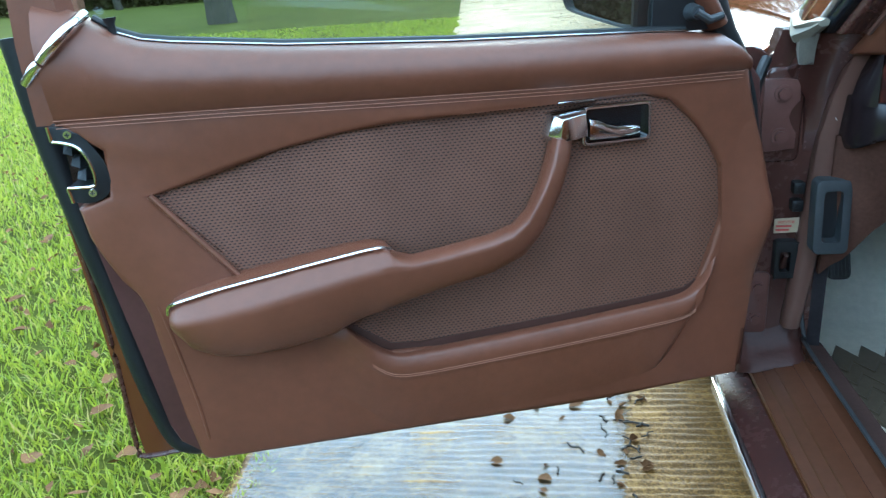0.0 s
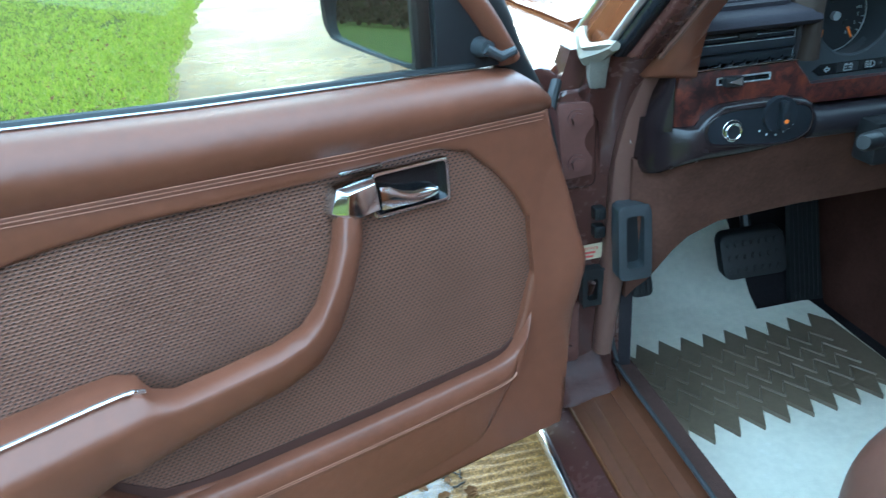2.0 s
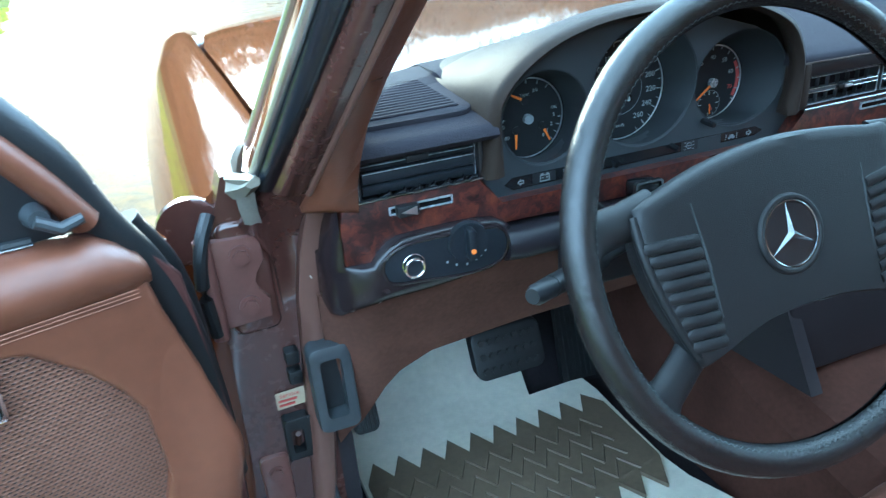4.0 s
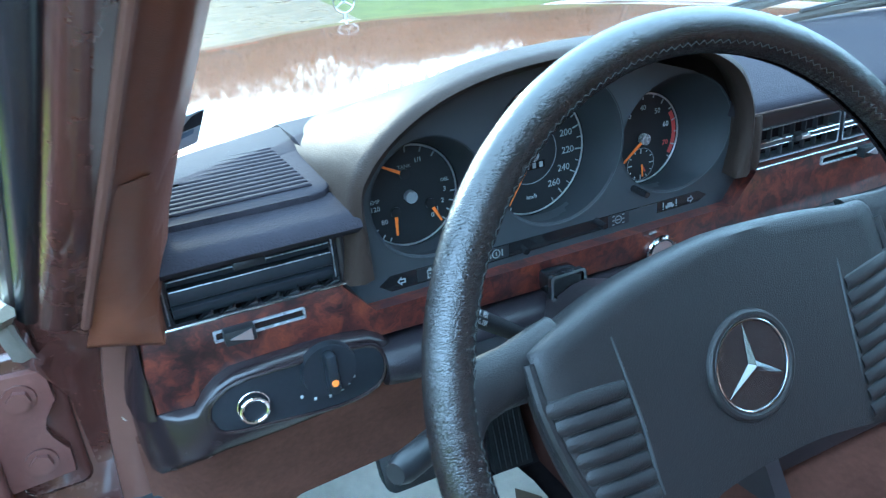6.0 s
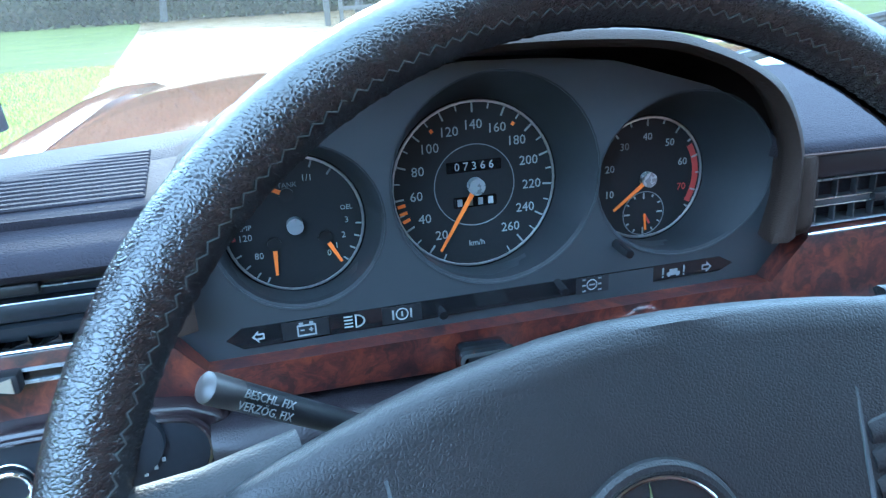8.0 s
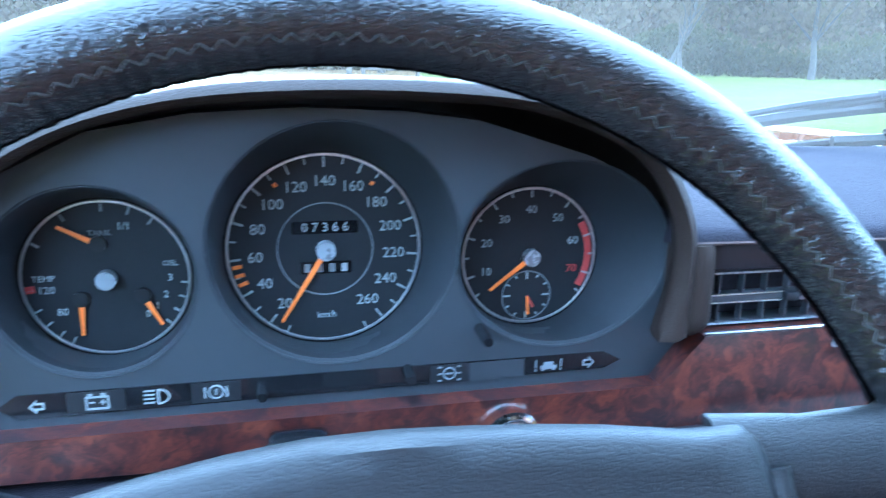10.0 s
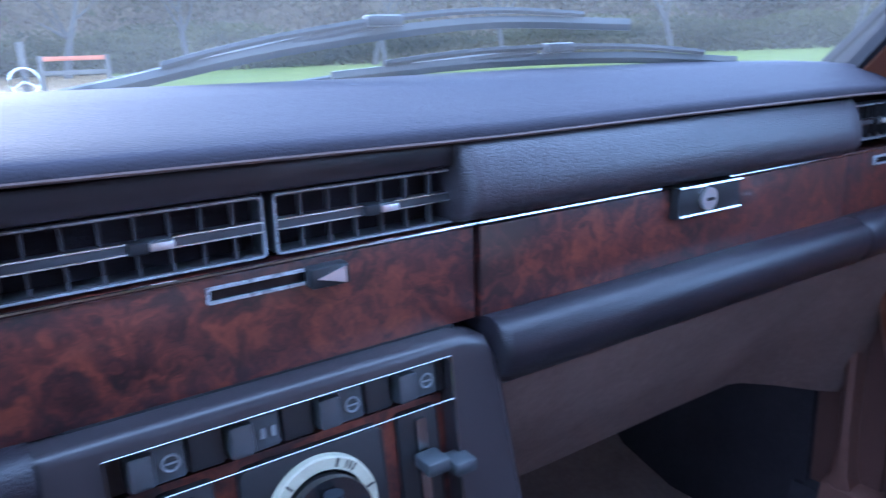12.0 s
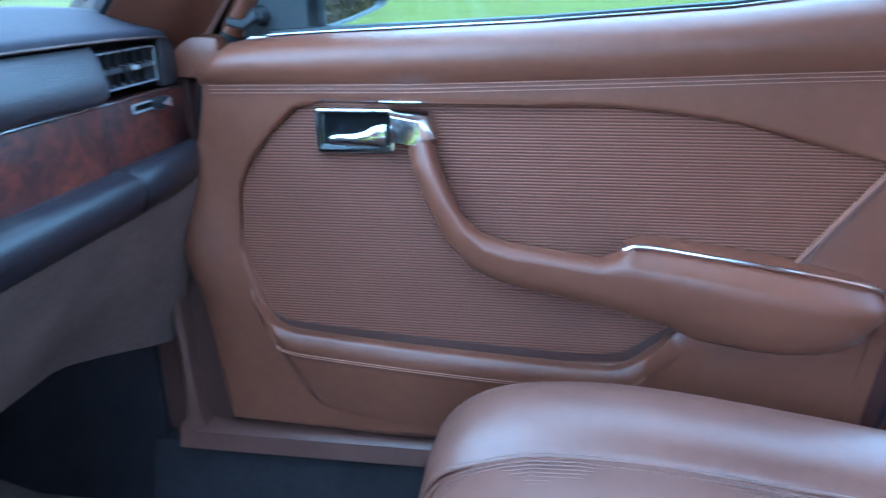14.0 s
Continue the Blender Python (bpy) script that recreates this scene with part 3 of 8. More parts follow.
dials = {}
for name, wc, wr, dc, dr in WELLS:
    bm = bmesh.new()
    n = 40
    ring = lambda c, rx, rz, y: [(c[0] + rx * math.cos(2 * math.pi * k / n), y, c[1] + rz * math.sin(2 * math.pi * k / n)) for k in range(n)]
    loft(bm, [ring(wc, wr[0] + 0.001, wr[1] + 0.001, FACE_Y - 0.0006), ring(wc, wr[0] - 0.0015, wr[1] - 0.0015, FACE_Y + 0.002), ring(dc, dr + 0.002, dr + 0.002, DIAL_Y - 0.001)], True, False)
    part("dial_well", bm, well_black, cluster)
    bm = bmesh.new()
    disc(bm, (dc[0], DIAL_Y, dc[1]), dr + 0.003, (0, -1, 0), 0.004, 40)
    d = dials[name] = part(name, bm, dial_black, cluster, "black dial with white marks and orange pointer")
    bm = bmesh.new()
    torus(bm, (dc[0], DIAL_Y - 0.001, dc[1]), dr, 0.0009, (0, -1, 0), 48, 6)
    part("dial_ring", bm, satin, d)
    bm = bmesh.new()
    disc(bm, (dc[0], DIAL_Y - 0.007, dc[1]), 0.0058 if name == "speedometer" else 0.0054, (0, -1, 0), 0.006, 24)
    part("hub_cap", bm, silver_plastic, d)

sc, sr = (-0.3565, 0.909), 0.0575
sp = dials["speedometer"]
for v in range(10, 271, 10):
    big = v % 20 == 0
    part("tick", bar_on_dial(sc, sr - (0.0075 if big else 0.005), sr - 0.001, (v - 140) * 1.19, 0.0012 if big else 0.0009, DIAL_Y), white_print, sp)
for v in range(20, 261, 20):
    numeral(str(v), sc, 0.0415, (v - 140) * 1.19, 0.0092, sp)
for v in (55, 60, 65):
    part("hatch_mark", bar_on_dial(sc, sr - 0.0075, sr - 0.002, (v - 149) * 1.19, 0.0022, DIAL_Y), orange, sp)
for v in (110, 170):
    part("gear_mark", bar_on_dial(sc, 0.0475, 0.0500, (v - 140) * 1.19, 0.0022, DIAL_Y), orange, sp)
part("pointer", bar_on_dial(sc, 0.004, 0.051, -148, 0.0032, DIAL_Y - 0.004, 0.001, 0.0016), orange, sp)
bm = bmesh.new()
torus(bm, (sc[0], DIAL_Y - 0.0005, sc[1]), 0.0285, 0.0004, (0, -1, 0), 40, 5)
part("inner_ring", bm, grey_print, sp)
for zc, half, digits in ((0.9225, 0.0195, 6), (0.8975, 0.0155, 4)):
    bm = bmesh.new()
    plate(bm, rounded(sc[0] - half, sc[0] + half, zc - 0.0038, zc + 0.0038, 0.001), XZ, -DIAL_Y, -DIAL_Y + 0.0006)
    win = part("odometer_window", bm, black_gloss, sp)
    if digits == 6:
        part("odometer_digits", text_mesh("0 7 3 6 6", 0.0078, pose(sc[0], DIAL_Y - 0.0010, zc, 90), white_print), None, sp)
    for k in range(digits if digits < 6 else 0):
        x = sc[0] + (k - (digits - 1) / 2) * half * 1.7 / digits * 1.12
        bm = bmesh.new()
        box(bm, x - 0.0017, x + 0.0017, DIAL_Y - 0.0012, DIAL_Y - 0.0007, zc - 0.0025, zc + 0.0025)
        part("odometer_digit", bm, grey_print if k < digits - 1 or digits == 6 else white_print, sp)
part("unit_lettering", text_mesh("km/h", 0.0058, pose(sc[0], DIAL_Y - 0.0008, 0.8675, 90), white_print), None, sp)

tc, tr = (-0.2265, 0.899), 0.0445
ta = dials["tachometer"]
for v in range(5, 76, 5):
    part("tick", bar_on_dial(tc, tr - (0.006 if v % 10 == 0 else 0.004), tr - 0.001, (v - 40) * 3.6, 0.0012, DIAL_Y), white_print, ta)
for v in range(10, 71, 10):
    numeral(str(v), tc, 0.0305, (v - 40) * 3.6, 0.0075, ta, red_print if v > 60 else white_print)
for k in range(9):
    part("red_zone", bar_on_dial(tc, tr - 0.0065, tr - 0.002, 62 + k * 7, 0.0050, DIAL_Y, 0.0003), red_print, ta)
part("pointer", bar_on_dial(tc, 0.004, 0.034, -127, 0.003, DIAL_Y - 0.004, 0.001, 0.0015), orange, ta)
bm = bmesh.new()
torus(bm, (tc[0] - 0.001, DIAL_Y - 0.0005, tc[1] - 0.0265), 0.0165, 0.0004, (0, -1, 0), 32, 5)
part("clock_ring", bm, grey_print, ta)
cc = (tc[0] - 0.001, tc[1] - 0.0265)
for h in range(12):
    part("clock_mark", bar_on_dial(cc, 0.011 if h % 3 == 0 else 0.0135, 0.0155, h * 30, 0.0010, DIAL_Y), white_print, ta)
part("clock_pointer", bar_on_dial(cc, 0, 0.0125, 175, 0.0015, DIAL_Y - 0.002), orange, ta)
part("clock_pointer", bar_on_dial(cc, 0, 0.009, 150, 0.0015, DIAL_Y - 0.0015), red_print, ta)

gc, gr = (-0.480, 0.897), 0.0450
co_d = dials["combination_dial"]
for deg in (-60, -30, 0, 20, 38):
    part("tick", bar_on_dial(gc, gr - 0.006, gr - 0.001, deg, 0.0012, DIAL_Y), white_print if abs(deg) > 50 else grey_print, co_d)
for deg in (-128, -115, -140, -150, -98, 96, 108, 120, 132):
    part("tick", bar_on_dial(gc, gr - 0.005, gr - 0.001, deg, 0.001, DIAL_Y), white_print, co_d)
part("red_zone", bar_on_dial(gc, gr - 0.006, gr - 0.001, -97, 0.004, DIAL_Y), red_print, co_d)
for body, r, deg, size in (("120", 0.033, -100, 0.0062), ("80", 0.0315, -127, 0.0062), ("3", 0.034, 92, 0.006), ("2", 0.033, 110, 0.006), ("1", 0.0315, 125, 0.006), ("0", 0.0305, 138, 0.006), ("1/1", 0.032, 20, 0.006)):
    numeral(body, gc, r, deg, size, co_d)
part("lettering", text_mesh("TEMP", 0.0050, pose(gc[0] - 0.0335, DIAL_Y - 0.0008, gc[1] + 0.0010, 90), white_print), None, co_d)
part("lettering", text_mesh("OEL", 0.0046, pose(gc[0] + 0.0345, DIAL_Y - 0.0008, gc[1] + 0.0075, 90), white_print), None, co_d)
part("lettering", text_mesh("TANK", 0.0046, pose(gc[0] - 0.002, DIAL_Y - 0.0008, gc[1] + 0.0265, 90), grey_print), None, co_d)
for c, r1, deg in (((gc[0] - 0.003, gc[1] + 0.0205), 0.0230, -62), ((gc[0] - 0.0145, gc[1] - 0.0115), 0.0215, -178), ((gc[0] + 0.0185, gc[1] - 0.0110), 0.0205, 152)):
    part("pointer", bar_on_dial(c, 0.003, r1, deg, 0.0030, DIAL_Y - 0.002, 0.0008, 0.0018), orange, co_d)
    bm = bmesh.new()
    disc(bm, (c[0], DIAL_Y - 0.003, c[1]), 0.0045, (0, -1, 0), 0.002, 20)
    part("pivot_cover", bm, black, co_d)

# warning-lamp strip under the dials
bm = bmesh.new()
plate(bm, [(-0.531, 0.8405), (-0.521, 0.8475), (-0.190, 0.8475), (-0.179, 0.8415), (-0.190, 0.8365), (-0.521, 0.8335)], XZ, -FACE_Y - 0.004, -FACE_Y + 0.0008)
strip = part("warning_strip", bm, black_gloss, cluster)
STRIP_Y = FACE_Y - 0.0012


def icon(kind, x, z, mat=dim_print):
    bm = bmesh.new()
    b = lambda x0, x1, z0, z1: box(bm, x + x0 / 1000, x + x1 / 1000, STRIP_Y - 0.0004, STRIP_Y, z + z0 / 1000, z + z1 / 1000)
    if kind == "arrow_l" or kind == "arrow_r":
        s = 1 if kind == "arrow_r" else -1
        plate(bm, [(x + s * a / 1000, z + c / 1000) for a, c in ((4, 0), (0, 4), (0, 2), (-3.6, 2), (-3.6, -2), (0, -2), (0, -4))], XZ, -STRIP_Y, -STRIP_Y + 0.0004,
              holes=[[(x + s * a / 1000, z + c / 1000) for a, c in ((2.6, 0), (0.9, 1.8), (0.9, 1.0), (-2.6, 1.0), (-2.6, -1.0), (0.9, -1.0), (0.9, -1.8))]])
    elif kind == "battery":
        b(-6, 6, 2.2, 3.2), b(-6, 6, -4.5, -3.5), b(-6, -5, -4, 3), b(5, 6, -4, 3), b(-4.5, -2, 3.2, 4.8), b(2, 4.5, 3.2, 4.8), b(-4, -1.4, -0.8, 0), b(1.4, 4, -0.8, 0), b(2.4, 3.2, -1.8, 1)
    elif kind == "beam":
        for k in range(4):
            b(-7, -1.5, 3.2 - 2.3 * k, 4.1 - 2.3 * k)
        plate(bm, [(x + (0 + 6.5 * max(0, math.cos(t))) / 1000, z + 4.6 * math.sin(t) / 1000) for t in [-1.57 + 0.314 * i for i in range(11)]], XZ, -STRIP_Y, -STRIP_Y + 0.0004,
              holes=[[(x + (1 + 4.4 * max(0, math.cos(t))) / 1000, z + 3.5 * math.sin(t) / 1000) for t in [-1.57 + 0.314 * i for i in range(11)]]])
    elif kind == "brake":
        torus(bm, (x, STRIP_Y, z), 0.0038, 0.0005, (0, -1, 0), 24, 4)
        b(-6.5, -5.3, -3.2, 3.2), b(5.3, 6.5, -3.2, 3.2), b(-0.5, 0.5, -1.6, 1.8)
    elif kind == "lamp":
        torus(bm, (x, STRIP_Y, z), 0.0036, 0.0005, (0, -1, 0), 24, 4)
        for k in (-4.2, 0, 4.2):
            b(-7, -4.6, k - 0.5, k + 0.5), b(4.6, 7, k - 0.5, k + 0.5)
        b(-2.2, 2.2, -0.5, 0.5)
    elif kind == "car":
        b(-5, 5, -2, 0.2), b(-3, 3, 0.2, 2.4), b(-8.6, -7.6, -1, 4), b(7.6, 8.6, -1, 4), b(-8.6, -7.6, -3.2, -2), b(7.6, 8.6, -3.2, -2), b(-4.2, -2.4, -3, -2), b(2.4, 4.2, -3, -2)
    return part("icon", bm, mat, strip)


icon("arrow_l", -0.5115, 0.8408)
icon("battery", -0.482, 0.8410)
icon("beam", -0.4515, 0.8412)
icon("brake", -0.4210, 0.8412)
icon("lamp", -0.2885, 0.8412, grey_print)
icon("car", -0.2265, 0.8413, grey_print)
icon("arrow_r", -0.2005, 0.8415, grey_print)
for x0, x1, m in ((-0.497, -0.468, red_print), (-0.434, -0.408, red_print), (-0.300, -0.276, red_print), (-0.276, -0.242, grey_print)):
    bm = bmesh.new()
    box(bm, x0, x1, STRIP_Y + 0.0001, STRIP_Y + 0.0004, 0.8352, 0.8468)
    part("lens_tile", bm, black if m is red_print else face_grey, strip)
for x, z, l in ((-0.2705, 0.8680, 0.020), (-0.3135, 0.8455, 0.014), (-0.396, 0.8415, 0.012)):
    bm = bmesh.new()
    tube(bm, [(x, FACE_Y, z), (x, FACE_Y - l * 0.7, z - 0.001), (x, FACE_Y - l, z - 0.0012)], [0.0034, 0.0034, 0.0028], 12)
    part("reset_peg", bm, black_gloss, cluster)
# ---- dashboard ----
dash = thing("dashboard", (0, 0.15, 0.75), "dark brown padded dashboard with burl walnut trim and chrome strips", "dashboard")
right_profile = [(0.002, 0.9135), (-0.0035, 0.9160), (-0.0030, 0.9200), (0.004, 0.9235), (0.03, 0.9285), (0.12, 0.9420), (0.22, 0.946), (0.30, 0.938), (0.34, 0.925), (0.34, 0.86), (0.04, 0.86), (0.035, 0.909)]
left_profile = [(-0.010, 0.904), (-0.014, 0.909), (-0.011, 0.915), (0.000, 0.919), (0.03, 0.922), (0.10, 0.928), (0.18, 0.935), (0.27, 0.942), (0.34, 0.930), (0.34, 0.86), (0.04, 0.86), (0.035, 0.902)]
blend = lambda p, q, t: [(a[0] * (1 - t) + b[0] * t, a[1] * (1 - t) + b[1] * t) for a, b in zip(p, q)]
rear_bow = lambda x: 1 - 0.55 * (abs(x) / 0.73) ** 3


def pad_ring(x, t, drop=0.0, inset=0.0):
    return [(x, (y + inset if y < 0.02 else y * (rear_bow(x) if y > 0.1 else 1)), z - (drop - 0.0045 * max(0.0, min(1.0, (0.13 - x) / 0.25)) * t) * (1 if z > 0.905 else 0)) for y, z in blend(left_profile, right_profile, t)]


stations = [(-0.742, 0, 0.012, 0.014), (-0.736, 0, 0.004, 0.005), (-0.722, 0, 0, 0), (-0.65, 0, 0, 0), (-0.548, 0, 0, 0), (-0.155, 1, 0, 0), (-0.14, 1, 0, 0), (0, 1, 0, 0), (0.15, 1, 0, 0),
            (0.35, 1, 0, 0), (0.55, 1, 0.001, 0), (0.66, 1, 0.004, 0.004), (0.705, 1, 0.007, 0.006), (0.722, 1, 0.012, 0.012), (0.730, 1, 0.020, 0.020)]
bm = bmesh.new()
loft(bm, [pad_ring(*s) for s in stations[:5]])
loft(bm, [pad_ring(*s) for s in stations[5:]])
loft(bm, [[(x, max(0.13, y), z) for x, y, z in pad_ring(x, 0.5)] for x in (-0.549, -0.35, -0.154)])
pad = part("top_pad", bm, dash_top, dash, "", 60)
bm = bmesh.new()
seam_path = [(x, -0.0025 + inset, 0.9150 - drop + 0.0045 * max(0.0, min(1.0, (0.13 - x) / 0.25))) for x, t, drop, inset in stations if t == 1]
tube(bm, smooth_path(seam_path, 3), 0.0014, 8)
part("pad_seam", bm, piping_brown, pad, "brown piped seam")
# defroster slot beside the binnacle
bm = bmesh.new()
box(bm, -0.600, -0.545, 0.175, 0.190, 0.9335, 0.9375, 0.002)
part("defroster_slot", bm, black, pad)
# loudspeaker grille
bm = bmesh.new()
SPK = lambda a, b, d: (a, b, 0.9235 + 0.075 * (b - 0.03) + d)
plate(bm, rounded(-0.700, -0.552, 0.030, 0.165, 0.022, 5), SPK, -0.004, 0.0035, 0.002)
grille = part("speaker_grille", bm, dash_top, pad, "slotted speaker grille")
for k in range(13):
    y = 0.045 + k * 0.0085
    x0, x1 = -0.690 + 0.004 * abs(k - 6) / 6, -0.566 - 0.003 * k / 6
    bm = bmesh.new()
    plate(bm, [(x0, y), (x1, y + 0.003), (x1, y + 0.0085), (x0, y + 0.0055)], SPK, 0.003, 0.0056, 0.0010, 1)
    part("grille_bar", bm, dash_top, grille)
# glovebox-side padded face
bm = bmesh.new()
face_profile = [(0.0005, 0.9145), (-0.0040, 0.9095), (-0.0085, 0.9010), (-0.0125, 0.8910), (-0.0145, 0.8810), (-0.0125, 0.8725), (-0.0065, 0.8660), (0.0020, 0.8640), (0.03, 0.8640), (0.03, 0.905)]
rings = []
for x, k in ((0.118, 0.25), (0.1195, 0.60), (0.123, 0.88), (0.129, 1), (0.25, 1), (0.40, 1), (0.545, 1), (0.562, 0.97), (0.570, 0.85), (0.573, 0.55)):
    rings.append([(x, 0.008 + (y - 0.008) * k if y < 0.008 else y, z - 0.005 * max(0.0, (x - 0.13) / 0.44)) for y, z in face_profile])
loft(bm, rings)
part("padded_face", bm, dash_vinyl, dash, "grained padded face with stitched seam", 60)
# recess panels behind the vents, near-black to paint in the ducts' shade
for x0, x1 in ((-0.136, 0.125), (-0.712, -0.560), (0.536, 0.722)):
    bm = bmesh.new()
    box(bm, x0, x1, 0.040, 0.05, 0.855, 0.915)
    part("vent_recess", bm, duct_shade, dash)
for x0, x1 in ((-0.142, -0.1335), (0.1235, 0.128), (0.568, 0.5765), (0.694, 0.724), (-0.724, -0.697), (-0.566, -0.5585)):
    bm = bmesh.new()
    box(bm, x0, x1, 0.004, 0.045, 0.858, 0.912, 0.004)
    part("vent_surround", bm, dash_smooth, dash)
bm = bmesh.new()
box(bm, -0.136, 0.127, 0.0055, 0.045, 0.8985, 0.9165, 0.004)
part("vent_surround", bm, dash_smooth, dash)


def grid_vent(x0, x1, z0, z1, y, cols):
    """Upright blades behind a thin bright frame, with a level thumb bar across the middle."""
    bm = bmesh.new()
    plate(bm, rounded(x0, x1, z0, z1, 0.003, 3), XZ, -y - 0.016, -y, holes=[rounded(x0 + 0.0022, x1 - 0.0022, z0 + 0.0022, z1 - 0.0022, 0.0020, 3)])
    vent = part("air_vent", bm, vent_grey, dash, "black air vent with chrome-edged grid")
    for k in range(1, cols):
        x = x0 + (x1 - x0) * k / cols
        bm = bmesh.new()
        box(bm, x - 0.0006, x + 0.0006, y + 0.0015, y + 0.007, z0 + 0.002, z1 - 0.002)
        part("vent_blade", bm, vent_grey, vent)
    zm = (z0 + z1) / 2
    lip = rounded(x0 + 0.0010, x1 - 0.0010, z0 + 0.0010, z1 - 0.0010, 0.0025, 3)
    bm = bmesh.new()
    tube(bm, [XZ(a, b, -y + 0.0004) for a, b in lip + lip[:1]], 0.0007, 6, (0, 1, 0))
    part("vent_edge", bm, silver_plastic, vent)
    bm = bmesh.new()
    box(bm, x0 + 0.001, x1 - 0.001, y - 0.0005, y + 0.009, zm - 0.0026, zm + 0.0026, 0.0008, 2)
    part("vent_slat", bm, vent_grey, vent)
    xm = x0 + (x1 - x0) * 0.52
    for xa, xb in ((x0 + 0.002, xm - 0.008), (xm + 0.014, x1 - 0.002)):
        for z in (zm + 0.0026, zm - 0.0026):
            bm = bmesh.new()
            tube(bm, [(xa, y - 0.0008, z), (xb, y - 0.0008, z)], 0.0006, 6)
            part("vent_edge", bm, chrome, vent)
    bm = bmesh.new()
    box(bm, xm - 0.008, xm + 0.002, y - 0.005, y + 0.004, zm - 0.0030, zm + 0.0030, 0.0010)
    part("vent_thumb", bm, black, vent)
    bm = bmesh.new()
    box(bm, xm + 0.002, xm + 0.014, y - 0.0055, y + 0.004, zm - 0.0022, zm + 0.0022, 0.0008)
    part("vent_thumb", bm, satin, vent)


grid_vent(-0.133, -0.002, 0.862, 0.897, 0.012, 8)
grid_vent(0.003, 0.1225, 0.862, 0.897, 0.012, 7)
grid_vent(0.578, 0.690, 0.866, 0.902, 0.010, 7)


def flap_vent():
    bm = bmesh.new()
    plate(bm, rounded(-0.697, -0.566, 0.859, 0.900, 0.003, 3), XZ, -0.03, -0.006, holes=[rounded(-0.692, -0.571, 0.862, 0.897, 0.002, 3)])
    vent = part("air_vent", bm, black, dash, "black side vent with open flaps")
    flaps = ([(0.003, 0.8962), (0.0045, 0.8915), (0.013, 0.8925), (0.013, 0.8970)], [(0.0005, 0.8893), (-0.0015, 0.8840), (0.0000, 0.8795), (0.0052, 0.8770), (0.0100, 0.8850), (0.0090, 0.8895)], [(0.0052, 0.8772), (0.0020, 0.8748), (0.0022, 0.8700), (0.0060, 0.8655), (0.0110, 0.8660), (0.0100, 0.8770)])
    for prof in flaps:
        bm = bmesh.new()
        loft(bm, [[(x, y, zz) for y, zz in prof] for x in (-0.691, -0.572)])
        part("vent_flap", bm, switch_black, vent, "", 40)
    for y, z in ((0.0028, 0.8964), (0.0003, 0.8895)):
        bm = bmesh.new()
        tube(bm, [(-0.691, y, z), (-0.572, y, z)], 0.0005, 6)
        part("vent_edge", bm, silver_plastic, vent)
    for x in (-0.6945, -0.5690):
        bm = bmesh.new()
        tube(bm, [(x, 0.0055, 0.862), (x, 0.0055, 0.898)], 0.0005, 6)
        part("vent_edge", bm, silver_plastic, vent)
    for k in range(7):
        x = -0.676 + k * 0.0160
        bm = bmesh.new()
        plate(bm, [(x, 0.8625), (x + 0.0110, 0.8660), (x + 0.0120, 0.8695), (x + 0.0125, 0.8625)], XZ, -0.012, -0.0015)
        part("vent_tooth", bm, black_gloss, vent)
    bm = bmesh.new()
    box(bm, -0.644, -0.620, 0.0, 0.012, 0.893, 0.900, 0.002)
    part("vent_thumb", bm, black, vent)


flap_vent()

# binnacle hood
outer = [(-0.5627, 0.8610), (-0.5537, 0.9112), (-0.5474, 0.9394), (-0.5390, 0.9535), (-0.5290, 0.9635), (-0.5140, 0.9750), (-0.4930, 0.9870), (-0.4680, 0.9965), (-0.4330, 1.0050), (-0.3950, 1.0095), (-0.3520, 1.0110), (-0.3100, 1.0105), (-0.2690, 1.0080), (-0.2410, 1.0035), (-0.2140, 0.9940), (-0.1940, 0.9850), (-0.1765, 0.9740), (-0.1655, 0.9620), (-0.1560, 0.9440), (-0.1500, 0.9250), (-0.1490, 0.8950), (-0.1500, 0.8640)]
inner = [(-0.5425, 0.8614), (-0.5432, 0.8941), (-0.5435, 0.9250), (-0.5360, 0.9400), (-0.5275, 0.9510), (-0.5150, 0.9625), (-0.4940, 0.9760), (-0.4680, 0.9880), (-0.4335, 0.9965), (-0.3950, 1.0005), (-0.3520, 1.0020), (-0.3100, 1.0010), (-0.2710, 0.9985), (-0.2470, 0.9945), (-0.2230, 0.9870), (-0.2000, 0.9765), (-0.1840, 0.9650), (-0.1730, 0.9520), (-0.1640, 0.9340), (-0.1600, 0.9150), (-0.1615, 0.8900), (-0.1680, 0.8620)]
outer = [(p.x, p.z) for p in smooth_path([(x, 0, z) for x, z in outer], 3)]
inner = [(p.x, p.z) for p in smooth_path([(x, 0, z) for x, z in inner], 3)]
mid = [((a[0] + b[0]) / 2, (a[1] + b[1]) / 2) for a, b in zip(outer, inner)]
cx, cz = -0.352, 0.90
toward = lambda pts, k: [(cx + (x - cx) * k, cz + (z - cz) * k) for x, z in pts]
back_low = [(cx + (x - cx) * 1.10, min(z, 0.90 + (z - 0.90) * 0.45)) for x, z in outer]
mid_low = [(cx + (x - cx) * 1.03, 0.90 + (z - 0.90) * 0.84 if z > 0.90 else z) for x, z in outer]
rows_b = [[(x, FACE_Y + 0.002, z) for x, z in toward(inner, 1.05)], [(x, 0.004, z) for x, z in toward(inner, 1.012)], [(x, -0.008, z) for x, z in inner], [(x, -0.0125, z) for x, z in mid],
          [(x, -0.008, z) for x, z in outer], [(x, 0.004, z) for x, z in toward(outer, 1.008)], [(x, 0.03, z) for x, z in toward(outer, 1.012)], [(x, 0.09, z) for x, z in mid_low], [(x, 0.24, z) for x, z in back_low]]
bm = bmesh.new()
